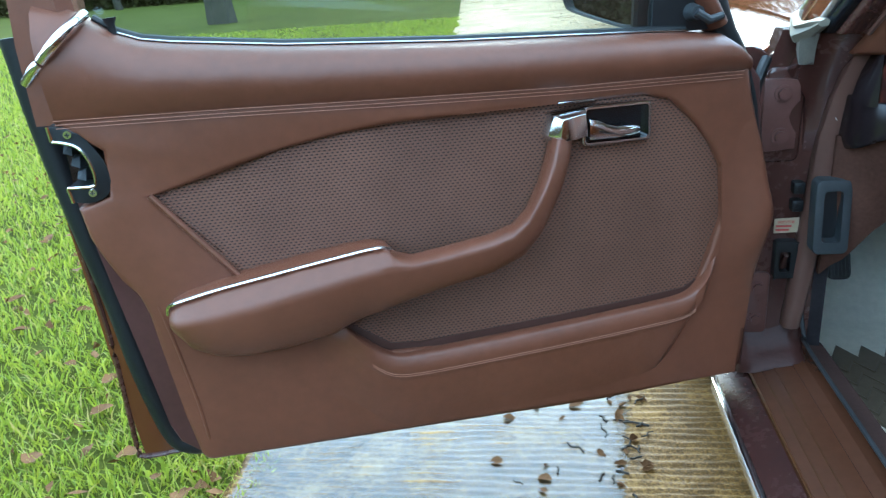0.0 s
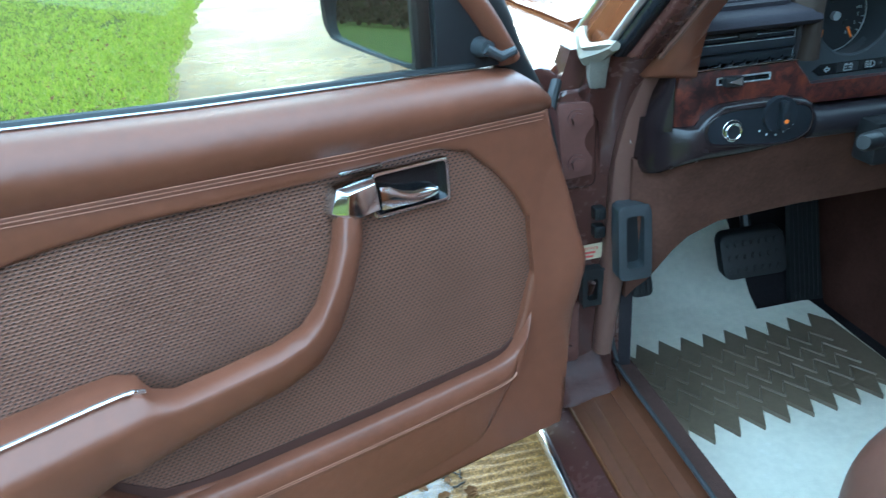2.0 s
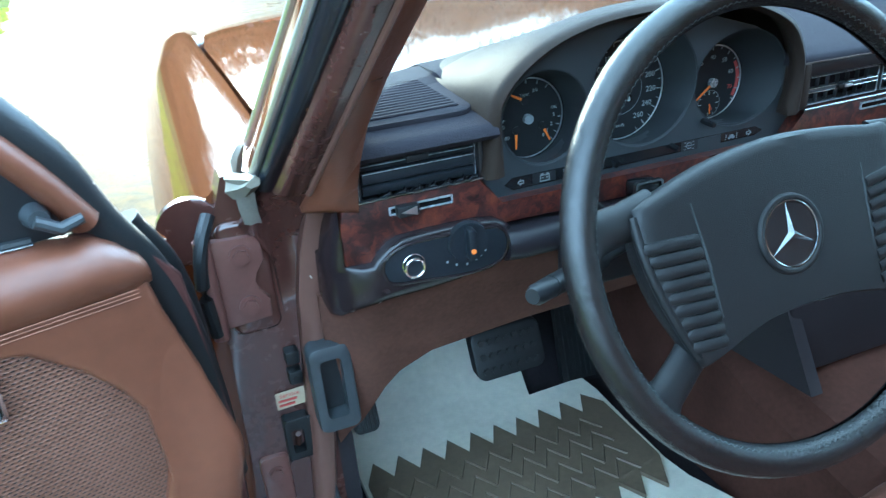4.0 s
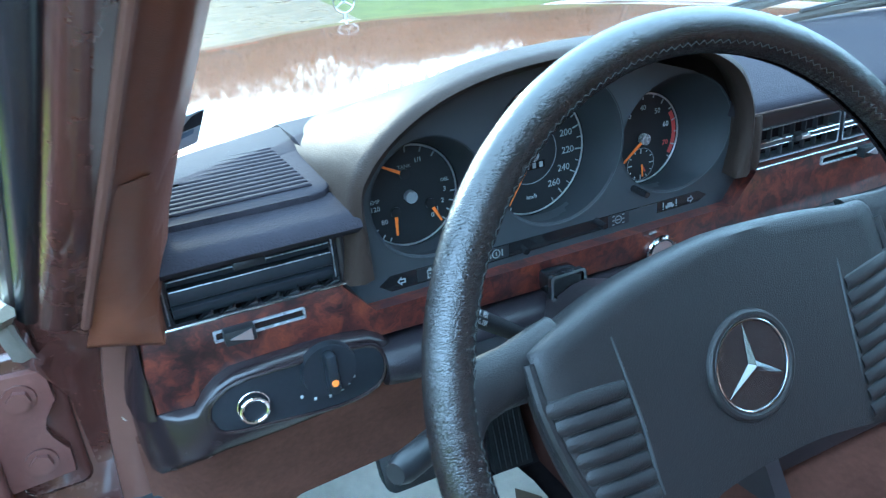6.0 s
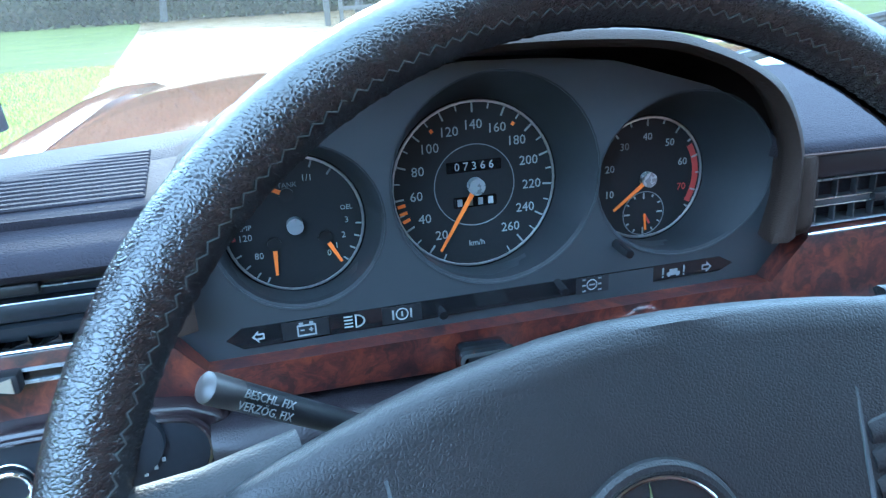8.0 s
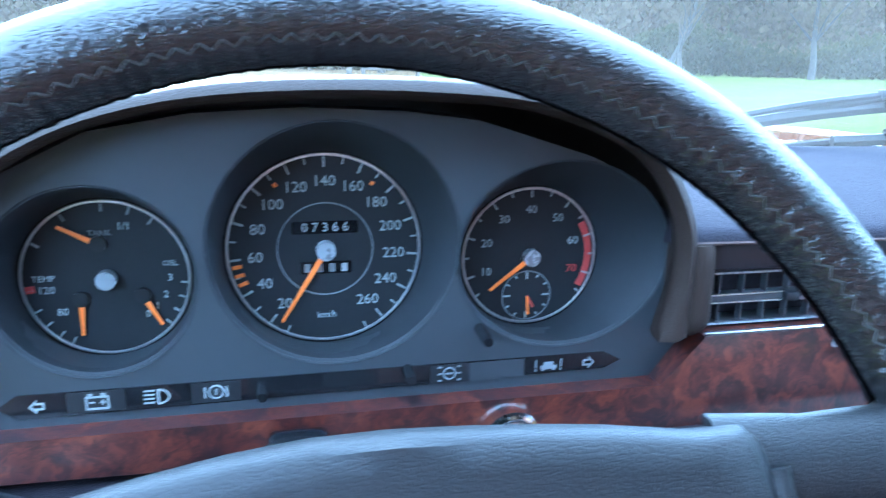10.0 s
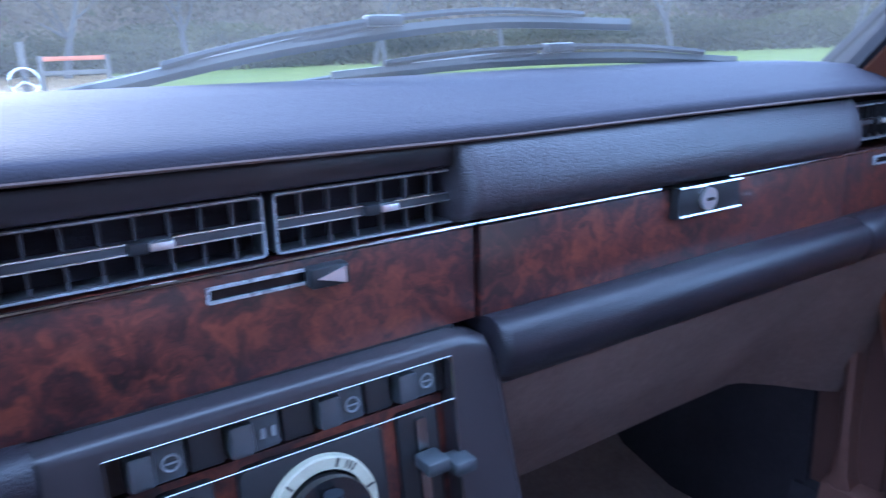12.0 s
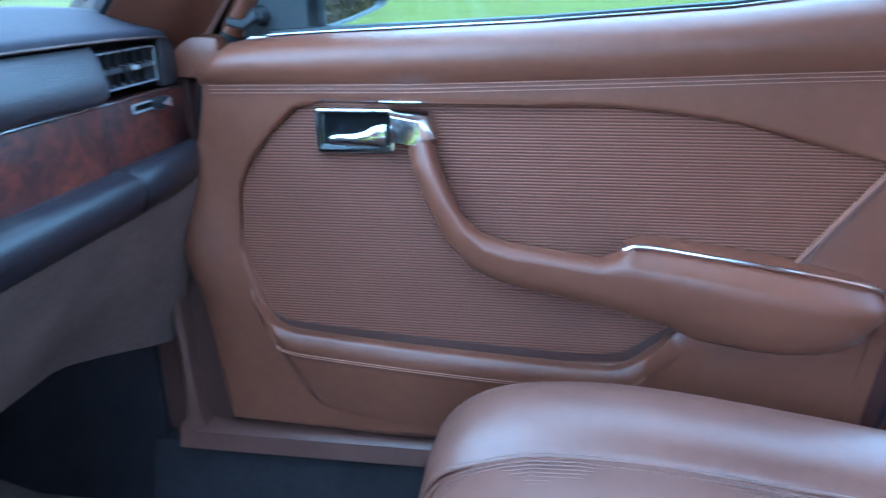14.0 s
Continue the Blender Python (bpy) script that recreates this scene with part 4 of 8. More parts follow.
loft(bm, rows_b, False, False)
part("binnacle_hood", bm, hood_vinyl, dash, "padded hood over the dials", 70)
# rounded end of the hood beside the middle vents
bm = bmesh.new()
hood_end = [(-0.153, 0.0), (-0.151, -0.0075), (-0.146, -0.0100), (-0.139, -0.0085), (-0.133, -0.0035), (-0.129, 0.004), (-0.1275, 0.014), (-0.127, 0.070), (-0.153, 0.070)]
loft(bm, [[(-0.146 + (x + 0.146) * k, 0.020 + (y - 0.020) * k, z) for x, y in hood_end] for z, k in ((0.8640, 0.80), (0.8665, 0.93), (0.8700, 0.985), (0.8750, 1.0), (0.9050, 0.99), (0.9150, 0.97), (0.9190, 0.93))])
part("hood_end", bm, hood_vinyl, dash, "", 70)

# burl wood trim with chrome edging
wood_l = [(-0.716, 0.8605), (-0.719, 0.833), (-0.7185, 0.7975), (-0.6925, 0.7955), (-0.685, 0.8075), (-0.675, 0.815), (-0.663, 0.8205), (-0.631, 0.8195), (-0.560, 0.818), (-0.545, 0.806), (-0.163, 0.8000), (0.1285, 0.7995), (0.1285, 0.8605), (-0.133, 0.8605), (-0.158, 0.8285), (-0.543, 0.8285), (-0.566, 0.8605)]
bm = bmesh.new()
plate(bm, wood_l, XZ, -0.020, 0.0, 0.0015, 2)
part("wood_panel", bm, burl, dash, "polished burl walnut panel")
bm = bmesh.new()
plate(bm, [(0.1315, 0.7995), (0.1315, 0.8605), (0.5655, 0.8575), (0.5655, 0.7945)], XZ, -0.020, 0.0025, 0.002, 2)
lid = part("glovebox_lid", bm, burl, dash, "burl walnut glovebox lid")
bm = bmesh.new()
plate(bm, [(0.5685, 0.7945), (0.5685, 0.8575), (0.722, 0.8560), (0.722, 0.7900)], XZ, -0.020, 0.0, 0.0015, 2)
part("wood_panel", bm, burl, dash, "polished burl walnut panel")
for x0, z0, x1, z1 in ((-0.720, 0.8622, -0.562, 0.8622), (-0.134, 0.8622, 0.1290, 0.8622), (0.1310, 0.8622, 0.302, 0.8607), (0.386, 0.8600, 0.566, 0.8590), (0.5685, 0.8585, 0.722, 0.8575)):
    bm = bmesh.new()
    tube(bm, [(x0, -0.001, z0), (x1, -0.001, z1)], 0.0013, 8)
    part("chrome_strip", bm, dull_chrome, dash)
# glovebox latch
bm = bmesh.new()
plate(bm, [(0.312, 0.8370), (0.312, 0.8610), (0.388, 0.8600), (0.388, 0.8370)], XZ, -0.005, 0.011, 0.0025)
latch = part("glovebox_latch", bm, black, lid, "black latch with key lock")
for z in (0.8605, 0.8385):
    bm = bmesh.new()
    tube(bm, [(0.313, -0.0112, z), (0.388, -0.0112, z - 0.001)], 0.0012, 6)
    part("latch_edge", bm, dull_chrome, lid)
bm = bmesh.new()
disc(bm, (0.345, -0.0145, 0.8495), 0.0088, (0, -1, 0), 0.004, 28)
part("key_lock", bm, satin, lid)
bm = bmesh.new()
box(bm, 0.3405, 0.3495, -0.0152, -0.0145, 0.8483, 0.8507)
part("key_slot", bm, black, lid)


def slider(x0, x1, z, knob, y=0.0):
    bm = bmesh.new()
    plate(bm, rounded(x0, x1, z - 0.0045, z + 0.0045, 0.001, 2), XZ, -y - 0.002, -y + 0.0022, holes=[rounded(x0 + 0.0016, x1 - 0.0016, z - 0.0030, z + 0.0030, 0.0006, 2)])
    s = part("air_slider", bm, silver_plastic, dash, "chrome-framed slide control")
    bm = bmesh.new()
    box(bm, x0 + 0.001, x1 - 0.001, y - 0.0003, y + 0.001, z - 0.0032, z + 0.0032)
    part("slot", bm, black_gloss, s)
    bm = bmesh.new()
    box(bm, knob - 0.0115, knob + 0.0115, y - 0.011, y, z - 0.0058, z + 0.0058, 0.0015)
    part("slide_knob", bm, black, s)
    bm = bmesh.new()
    plate(bm, [(knob - 0.008, z), (knob + 0.0085, z + 0.0046), (knob + 0.0085, z - 0.0046)], XZ, -y + 0.0105, -y + 0.0120)
    part("arrow_face", bm, satin, s)


slider(-0.668, -0.599, 0.847, -0.650)
slider(-0.041, 0.036, 0.8515, 0.024)
slider(0.618, 0.681, 0.8470, 0.664)

# light-switch pod and lower padded rail
bm = bmesh.new()
rings = []
for x, yf, zt, zb in ((-0.738, 0.050, 0.800, 0.736), (-0.734, 0.028, 0.800, 0.728), (-0.727, 0.010, 0.799, 0.733), (-0.716, -0.003, 0.798, 0.742), (-0.705, -0.010, 0.797, 0.747), (-0.6925, -0.013, 0.7965, 0.7495), (-0.685, -0.0135, 0.8065, 0.751), (-0.675, -0.0138, 0.8145, 0.752), (-0.662, -0.014, 0.8205, 0.752), (-0.63, -0.014, 0.8215, 0.753), (-0.60, -0.014, 0.8215, 0.755), (-0.575, -0.014, 0.8205, 0.762), (-0.556, -0.013, 0.8175, 0.771), (-0.543, -0.010, 0.810, 0.779), (-0.533, -0.003, 0.800, 0.788)):
    h = zt - zb
    rings.append([(x, yf + 0.045, zt), (x, yf + 0.008, zt), (x, yf + 0.002, zt - 0.0015), (x, yf, zt - 0.004), (x, yf - 0.0005, zb + h * 0.5), (x, yf - 0.0015, zb + h * 0.25), (x, yf + 0.001, zb + 0.008), (x, yf + 0.006, zb + 0.0025), (x, yf + 0.014, zb), (x, yf + 0.060, zb - 0.004)])
loft(bm, rings)
podp = part("switch_pod", bm, pod_brown, dash, "moulded brown pod for the light switch", 60)
bm = bmesh.new()
loft(bm, [[(-0.7198, 0.0008, z), (-0.7198 - 0.35 * (xo), 0.003, z), (-0.7198 - 0.75 * xo, 0.012, z), (-0.7198 - xo, 0.040, z), (-0.7198, 0.045, z)] for z, xo in ((0.860, 0.003), (0.850, 0.005), (0.835, 0.009), (0.818, 0.014), (0.800, 0.018), (0.792, 0.019))])
part("pod_cheek", bm, pod_brown, podp, "", 60)
inset = [(-0.6850, 0.7900), (-0.6765, 0.7750), (-0.641, 0.7702), (-0.589, 0.7655), (-0.555, 0.772), (-0.545, 0.790), (-0.552, 0.808), (-0.576, 0.8135), (-0.631, 0.8150), (-0.660, 0.8140), (-0.675, 0.8080), (-0.683, 0.8000)]
inset = [(p.x, p.z) for p in smooth_path([(a, 0, b) for a, b in inset + inset[:1]], 3)][:-1]
bm = bmesh.new()
plate(bm, inset, XZ, 0.004, 0.0158, 0.0004)
part("black_inset", bm, switch_black, podp)
bm = bmesh.new()
tube(bm, [(a, -0.0150, b) for a, b in inset + inset[:1]], 0.0022, 8, (0, 1, 0))
part("inset_lip", bm, pod_brown, podp)
bm = bmesh.new()
disc(bm, (-0.653, -0.0150, 0.7925), 0.0125, (0, -1, 0), 0.003, 28)
part("pull_collar", bm, pod_brown, podp)
for r, w, y, z in ((0.0118, 0.0007, -0.0170, 0.7910), (0.0100, 0.0017, -0.0205, 0.7890)):
    bm = bmesh.new()
    torus(bm, (-0.6525, y, z), r, w, (0, -1, 0), 36, 10)
    part("pull_ring", bm, chrome, podp)
bm = bmesh.new()
disc(bm, (-0.6525, -0.0195, 0.7890), 0.0096, (0, -1, 0), 0.006, 28)
part("pull_knob", bm, switch_black, podp)
bm = bmesh.new()
disc(bm, (-0.592, -0.021, 0.803), 0.0215, (0, -1, 0), 0.007, 32, 0.0225)
box(bm, -0.5965, -0.5875, -0.032, -0.018, 0.786, 0.821, 0.003)
part("light_knob", bm, switch_black, podp, "black rotary knob")
bm = bmesh.new()
disc(bm, (-0.592, -0.0332, 0.7975), 0.0026, (0, -1, 0), 0.003, 20)
part("orange_dot", bm, orange, podp)
for k, (dx, dz) in enumerate(((-0.022, -0.018), (-0.012, -0.0235), (0.0, -0.0255), (0.010, -0.0225), (0.016, -0.019), (0.021, -0.0145))):
    bm = bmesh.new()
    box(bm, -0.594 + dx - 0.0010, -0.594 + dx + 0.0010, -0.0175, -0.0165, 0.803 + dz - 0.0011, 0.803 + dz + 0.0011)
    part("switch_mark", bm, white_print, podp)
roll_right = [(0.0, 0.8005), (-0.012, 0.8015), (-0.0215, 0.7995), (-0.0280, 0.7950), (-0.0318, 0.7880), (-0.0322, 0.7800), (-0.0290, 0.7700), (-0.0220, 0.7600), (-0.012, 0.7540), (0.03, 0.752), (0.03, 0.800)]
roll_profile = [(0.0, 0.8005), (-0.014, 0.8020), (-0.024, 0.7985), (-0.029, 0.790), (-0.028, 0.779), (-0.020, 0.769), (-0.008, 0.764), (0.03, 0.762), (0.03, 0.800)]
for name, xs, lift in (("lower_rail", (-0.545, -0.53, -0.35, -0.16, -0.130), 0.0), ("lower_rail", (0.1325, 0.140, 0.35, 0.5665, 0.5675), 0.0), ("lower_rail", (0.5685, 0.575, 0.66, 0.700, 0.720), 0.0)):
    bm = bmesh.new()
    rings = []
    for i, x in enumerate(xs):
        k = 0.8 if i in (0, len(xs) - 1) else 1.0
        k *= 1.0 - max(0.0, x - 0.60) * 4.5
        rings.append([(x, y * k if y < 0 else y, z - 0.006 * max(0.0, x - 0.2)) for y, z in (roll_profile if xs[0] < 0 else roll_right)])
    loft(bm, rings)
    part(name, bm, rail_vinyl, dash, "", 60)
# knee boards: the driver's one sweeps down at its outer end
bm = bmesh.new()
loft(bm, [[(x, y0, z0), (x, 0.050 + (0.64 - zb) * 0.2, zb), (x, 0.062 + (0.64 - zb) * 0.2, zb), (x, y0 + 0.024, z0)] for x, zb, y0, z0 in ((-0.741, 0.530, 0.060, 0.742), (-0.728, 0.545, 0.040, 0.742), (-0.712, 0.556, 0.018, 0.752), (-0.698, 0.575, 0.002, 0.764), (-0.680, 0.602, -0.003, 0.766), (-0.660, 0.622, -0.004, 0.766), (-0.62, 0.640, -0.004, 0.766), (-0.50, 0.650, -0.004, 0.766), (-0.30, 0.655, -0.004, 0.766), (-0.135, 0.655, -0.004, 0.766))])
part("knee_board", bm, felt, dash, "brown felt knee board")
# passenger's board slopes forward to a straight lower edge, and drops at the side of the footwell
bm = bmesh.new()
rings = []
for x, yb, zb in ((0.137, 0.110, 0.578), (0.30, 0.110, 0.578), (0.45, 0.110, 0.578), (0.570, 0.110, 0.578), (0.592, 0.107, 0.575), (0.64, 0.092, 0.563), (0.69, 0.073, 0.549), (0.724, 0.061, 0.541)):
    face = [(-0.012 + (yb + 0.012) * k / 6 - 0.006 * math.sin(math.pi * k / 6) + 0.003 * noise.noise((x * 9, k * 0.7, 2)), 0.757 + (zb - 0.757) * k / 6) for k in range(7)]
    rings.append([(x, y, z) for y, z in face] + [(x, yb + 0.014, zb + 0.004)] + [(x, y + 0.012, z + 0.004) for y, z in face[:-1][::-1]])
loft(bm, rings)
part("knee_board", bm, lit_felt, dash, "felt board under the glovebox, lightened in its colour", 60)
for x, y, z in ((0.233, 0.033, 0.692),):
    bm = bmesh.new()
    disc(bm, (x, y - 0.002, z), 0.0045, (0, -0.95, -0.3), 0.004, 14)
    part("board_stud", bm, black, dash)
# small lever and ignition lock on the panel beside the steering column
bm = bmesh.new()
box(bm, -0.394, -0.362, -0.030, -0.006, 0.808, 0.828, 0.004)
part("panel_knob", bm, black_gloss, dash, "black panel knob")
bm = bmesh.new()
plate(bm, rounded(-0.396, -0.360, 0.806, 0.830, 0.004, 3), XZ, 0.026, 0.031, holes=[rounded(-0.3935, -0.3625, 0.8085, 0.8275, 0.003, 3)])
part("knob_frame", bm, dull_chrome, dash)
bm = bmesh.new()
torus(bm, (-0.255, -0.006, 0.806), 0.0150, 0.0030, (0, -1, 0), 32, 8)
part("ignition_ring", bm, chrome, dash)
bm = bmesh.new()
disc(bm, (-0.255, -0.008, 0.806), 0.0130, (0, -1, 0), 0.01, 28)
part("ignition_lock", bm, satin, dash)

# ---- centre console ----
console = thing("centre_console", (0, 0.0, 0.30), "brown centre console with switch row, heater dial and walnut plate", "console")
CY = -0.012
bm = bmesh.new()
tilt_y = lambda z: CY - (0.7985 - z) * 0.10
CON = lambda a, b, d: (a, tilt_y(b) - d, b)
plate(bm, [(-0.132, 0.7985), (0.104, 0.7985), (0.124, 0.793), (0.131, 0.778), (0.150, 0.62), (0.150, 0.50), (-0.150, 0.50), (-0.150, 0.62)], CON, -0.04, 0.006, 0.006, 3,
      holes=[rounded(-0.102, 0.094, 0.605, 0.788, 0.004, 3)])
part("console_frame", bm, dash_smooth, console, "", 50)
bm = bmesh.new()
box(bm, -0.115, 0.110, 0.0, 0.06, 0.55, 0.80)
part("console_box", bm, black, console)
bm = bmesh.new()
plate(bm, rounded(-0.102, 0.094, 0.606, 0.7605, 0.002, 2), CON, -0.02, -0.008)
part("wood_plate", bm, burl, console, "burl walnut console plate")
bm = bmesh.new()
plate(bm, rounded(-0.102, 0.094, 0.7625, 0.7875, 0.002, 2), CON, -0.02, -0.009)
part("switch_panel", bm, black, console)
for a0, b0, a1, b1 in ((-0.103, 0.7615, 0.095, 0.7615), (-0.103, 0.7885, 0.095, 0.7885), (-0.103, 0.6065, -0.103, 0.788), (0.095, 0.6065, 0.095, 0.788)):
    bm = bmesh.new()
    tube(bm, [CON(a0, b0, 0.0065), CON(a1, b1, 0.0065)], 0.00045, 6, (0, 1, 0.2))
    part("chrome_edge", bm, emblem_metal, console)
for k in range(4):
    x = -0.079 + k * 0.0505
    bm = bmesh.new()
    plate(bm, rounded(x - 0.0145, x + 0.0145, 0.7650, 0.7850, 0.002, 2), CON, -0.012, 0.000, 0.002)
    sw = part("rocker_switch", bm, rubber_grey, console, "dark grey rocker switch")
    bm = bmesh.new()
    plate(bm, rounded(x - 0.014, x - 0.001, 0.7660, 0.7840, 0.002, 2), CON, -0.004, 0.0035, 0.002)
    part("rocker", bm, vent_grey, sw)
    bm = bmesh.new()
    p = CON(x + 0.007, 0.775, 0.0006)
    if k in (0, 2, 3):
        torus(bm, p, 0.0042, 0.0007, (0, -1, 0.1), 20, 5)
        box(bm, p[0] - 0.003, p[0] + 0.003, p[1] - 0.0006, p[1], p[2] - 0.0005, p[2] + 0.0005)
    else:
        for sx in (-1, 1):
            box(bm, p[0] + sx * 0.003 - 0.0012, p[0] + sx * 0.003 + 0.0012, p[1] - 0.0006, p[1], p[2] - 0.003, p[2] + 0.003)
    part("switch_symbol", bm, grey_print, sw)
    bm = bmesh.new()
    plate(bm, rounded(x + 0.0165, x + 0.034 if k < 3 else x + 0.022, 0.7645, 0.7855, 0.001, 2), CON, -0.012, -0.002, 0.001)
    part("blank_cover", bm, black, console)
bm = bmesh.new()
plate(bm, rounded(-0.040, 0.048, 0.6750, 0.7560, 0.006, 4), CON, -0.012, -0.002, 0.002)
hp = part("heater_panel", bm, black, console, "black heater control panel")
bm = bmesh.new()
plate(bm, circle(0.004, 0.718, 0.0335, 48), CON, -0.004, 0.0035, 0.0008, 1, holes=[circle(0.004, 0.718, 0.0262, 48)])
scale_ring = part("dial_scale", bm, dial_cream, hp, "cream dial scale")
for deg, w in ((20, 0.0016), (32, 0.0009), (37, 0.0009), (42, 0.0009), (-40, 0.0012), (-70, 0.0012), (75, 0.0014)):
    a_ = radians(deg)
    bm = bmesh.new()
    plate(bm, [(0.004 + r_ * math.sin(a_) + q * math.cos(a_), 0.718 + r_ * math.cos(a_) - q * math.sin(a_)) for r_, q in ((0.0275, -w / 2), (0.0275, w / 2), (0.0325, w / 2), (0.0325, -w / 2))], CON, 0.003, 0.0038)
    part("scale_mark", bm, black, scale_ring)
bm = bmesh.new()
disc(bm, CON(0.004, 0.718, 0.012), 0.0255, (0, -1, 0.1), 0.014, 36)
part("heater_dial", bm, black_gloss, hp)
bm = bmesh.new()
tube(bm, [CON(0.004, 0.7385, 0.018), CON(0.004, 0.6975, 0.018)], [0.0055, 0.0055], 10, (0, 1, 0))
part("dial_grip", bm, switch_black, hp)
for x in (-0.067, 0.073):
    bm = bmesh.new()
    plate(bm, rounded(x - 0.0145, x + 0.0145, 0.650, 0.7565, 0.003, 3), CON, -0.012, -0.003, 0.0015)
    lv = part("lever_panel", bm, black, console, "black panel with sliding heater lever")
    bm = bmesh.new()
    plate(bm, rounded(x - 0.0035, x + 0.0035, 0.660, 0.752, 0.001, 2), CON, -0.006, 0.000)
    part("lever_track", bm, emblem_metal, lv)
    for z, dx in ((0.728, 0.0), (0.7215, 0.019 if x > 0 else -0.004)):
        bm = bmesh.new()
        p = CON(x + dx, z, 0.012)
        box(bm, p[0] - 0.0080, p[0] + 0.0080, p[1] - 0.006, p[1] + 0.012, p[2] - 0.0045, p[2] + 0.0045, 0.002)
        part("lever_knob", bm, rubber_grey, lv)
for s in (-1, 1):
    bm = bmesh.new()
    loft(bm, [[(s * 0.131, tilt_y(0.775) - 0.004, 0.775), (s * 0.128, 0.06, 0.775), (s * 0.120, 0.06, 0.775), (s * 0.120, tilt_y(0.775), 0.775)],
              [(s * 0.152, tilt_y(0.60) - 0.004, 0.60), (s * 0.145, 0.14, 0.60), (s * 0.130, 0.14, 0.60), (s * 0.130, tilt_y(0.60), 0.60)],
              [(s * 0.150, -0.09, 0.50), (s * 0.150, 0.20, 0.48), (s * 0.130, 0.20, 0.48), (s * 0.130, -0.09, 0.50)]])
    part("console_side", bm, dash_smooth, console)

# ---- steering wheel ----
WT = 21.6
wheel_m = Matrix.Translation((-0.367, -0.208, 0.839)) @ Matrix.Rotation(radians(-WT), 4, "X") @ Matrix.Rotation(radians(-3.5), 4, "Y")
# own coordinates: x right, z up along the wheel's plane, -y towards the driver
wheel = placed("steering_wheel", wheel_m, "black leather four-spoke steering wheel with padded hub", "steering wheel")
rl = random.Random(21)


def on_rim(t, phi, rr):
    """A point of the rim: t round the wheel, phi from its inner side towards the driver."""
    R_ = 0.2095 - rr * math.cos(phi)
    return (0.004 + R_ * math.cos(t), -rr * math.sin(phi), R_ * math.sin(t))


# rim with the leather gathered along the lacing on its inner side
puckers = [(rl.uniform(0.1, 1.0), rl.uniform(-0.3, 0.3), rl.uniform(-75, -15), rl.uniform(50, 78)) for k in range(220)]
bm = bmesh.new()
rings = []
for i in range(1320):
    t = 2 * math.pi * i / 1320
    amp, shift, p0, p1 = puckers[i // 6]
    fold = math.sin(math.pi * min(1.0, max(0.0, (i % 6) / 6 + shift * 0.3))) ** 0.8
    ring_ = []
    for j in range(26):
        deg = j * 360 / 26
        d_ = deg if deg < 180 else deg - 360
        gate = max(0.0, min(1.0, (d_ - p0 + 12) / 24)) * max(0.0, min(1.0, (p1 - d_ + 10) / 20))
        ring_.append(on_rim(t, radians(deg), 0.0149 + (fold * 1.5 - 0.6) * 0.0005 * amp * gate))
    rings.append(ring_)
loft(bm, rings + rings[:1], False, False)
bmesh.ops.remove_doubles(bm, verts=bm.verts, dist=0.00001)
part("rim", bm, wheel_leather, wheel, "grained black leather rim gathered along its lacing", 80)
bm = bmesh.new()
tube(bm, [on_rim(2 * math.pi * k / 380, radians(40 if k % 2 else 50), 0.0150) for k in range(381)], 0.00036, 4, (0, 1, 0), caps=False)
part("rim_lacing", bm, lace_thread, wheel, "zigzag lacing")
hub = [(-0.146, 0.056), (-0.120, 0.063), (-0.070, 0.0755), (0.0, 0.082), (0.070, 0.0755), (0.120, 0.066), (0.142, 0.060), (0.144, 0.012), (0.134, -0.040), (0.118, -0.082), (0.110, -0.090), (0.05, -0.076), (0.0, -0.072), (-0.05, -0.074), (-0.108, -0.090), (-0.118, -0.084), (-0.138, -0.040), (-0.148, 0.012)]
hub = [(x - 0.006, z) for x, z in hub]
hub_s = [(p.x, p.z) for p in smooth_path([(x, 0, z) for x, z in hub + hub[:1]], 3)][:-1]
scale2 = lambda pts, k, dz=0.0: [(x * k, z * k + dz) for x, z in pts]
bm = bmesh.new()
dome = lambda x, z: 0.010 * (1 - (x / 0.16) ** 2) * (1 - ((z + 0.01) / 0.12) ** 2)
rings = [[(x, 0.036, z) for x, z in scale2(hub_s, 0.90)], [(x, 0.008, z) for x, z in scale2(hub_s, 0.985)], [(x, -0.003, z) for x, z in scale2(hub_s, 1.0)], [(x, -0.009, z) for x, z in scale2(hub_s, 0.985)]]
for k in (0.95, 0.85, 0.7, 0.5, 0.35):
    rings.append([(x, -0.0115 - 0.45 * dome(x, z), z) for x, z in scale2(hub_s, k)])
loft(bm, rings, True, True)
pad_w = part("hub_pad", bm, wheel_pad, wheel, "padded black hub with ribbed ends", 55)
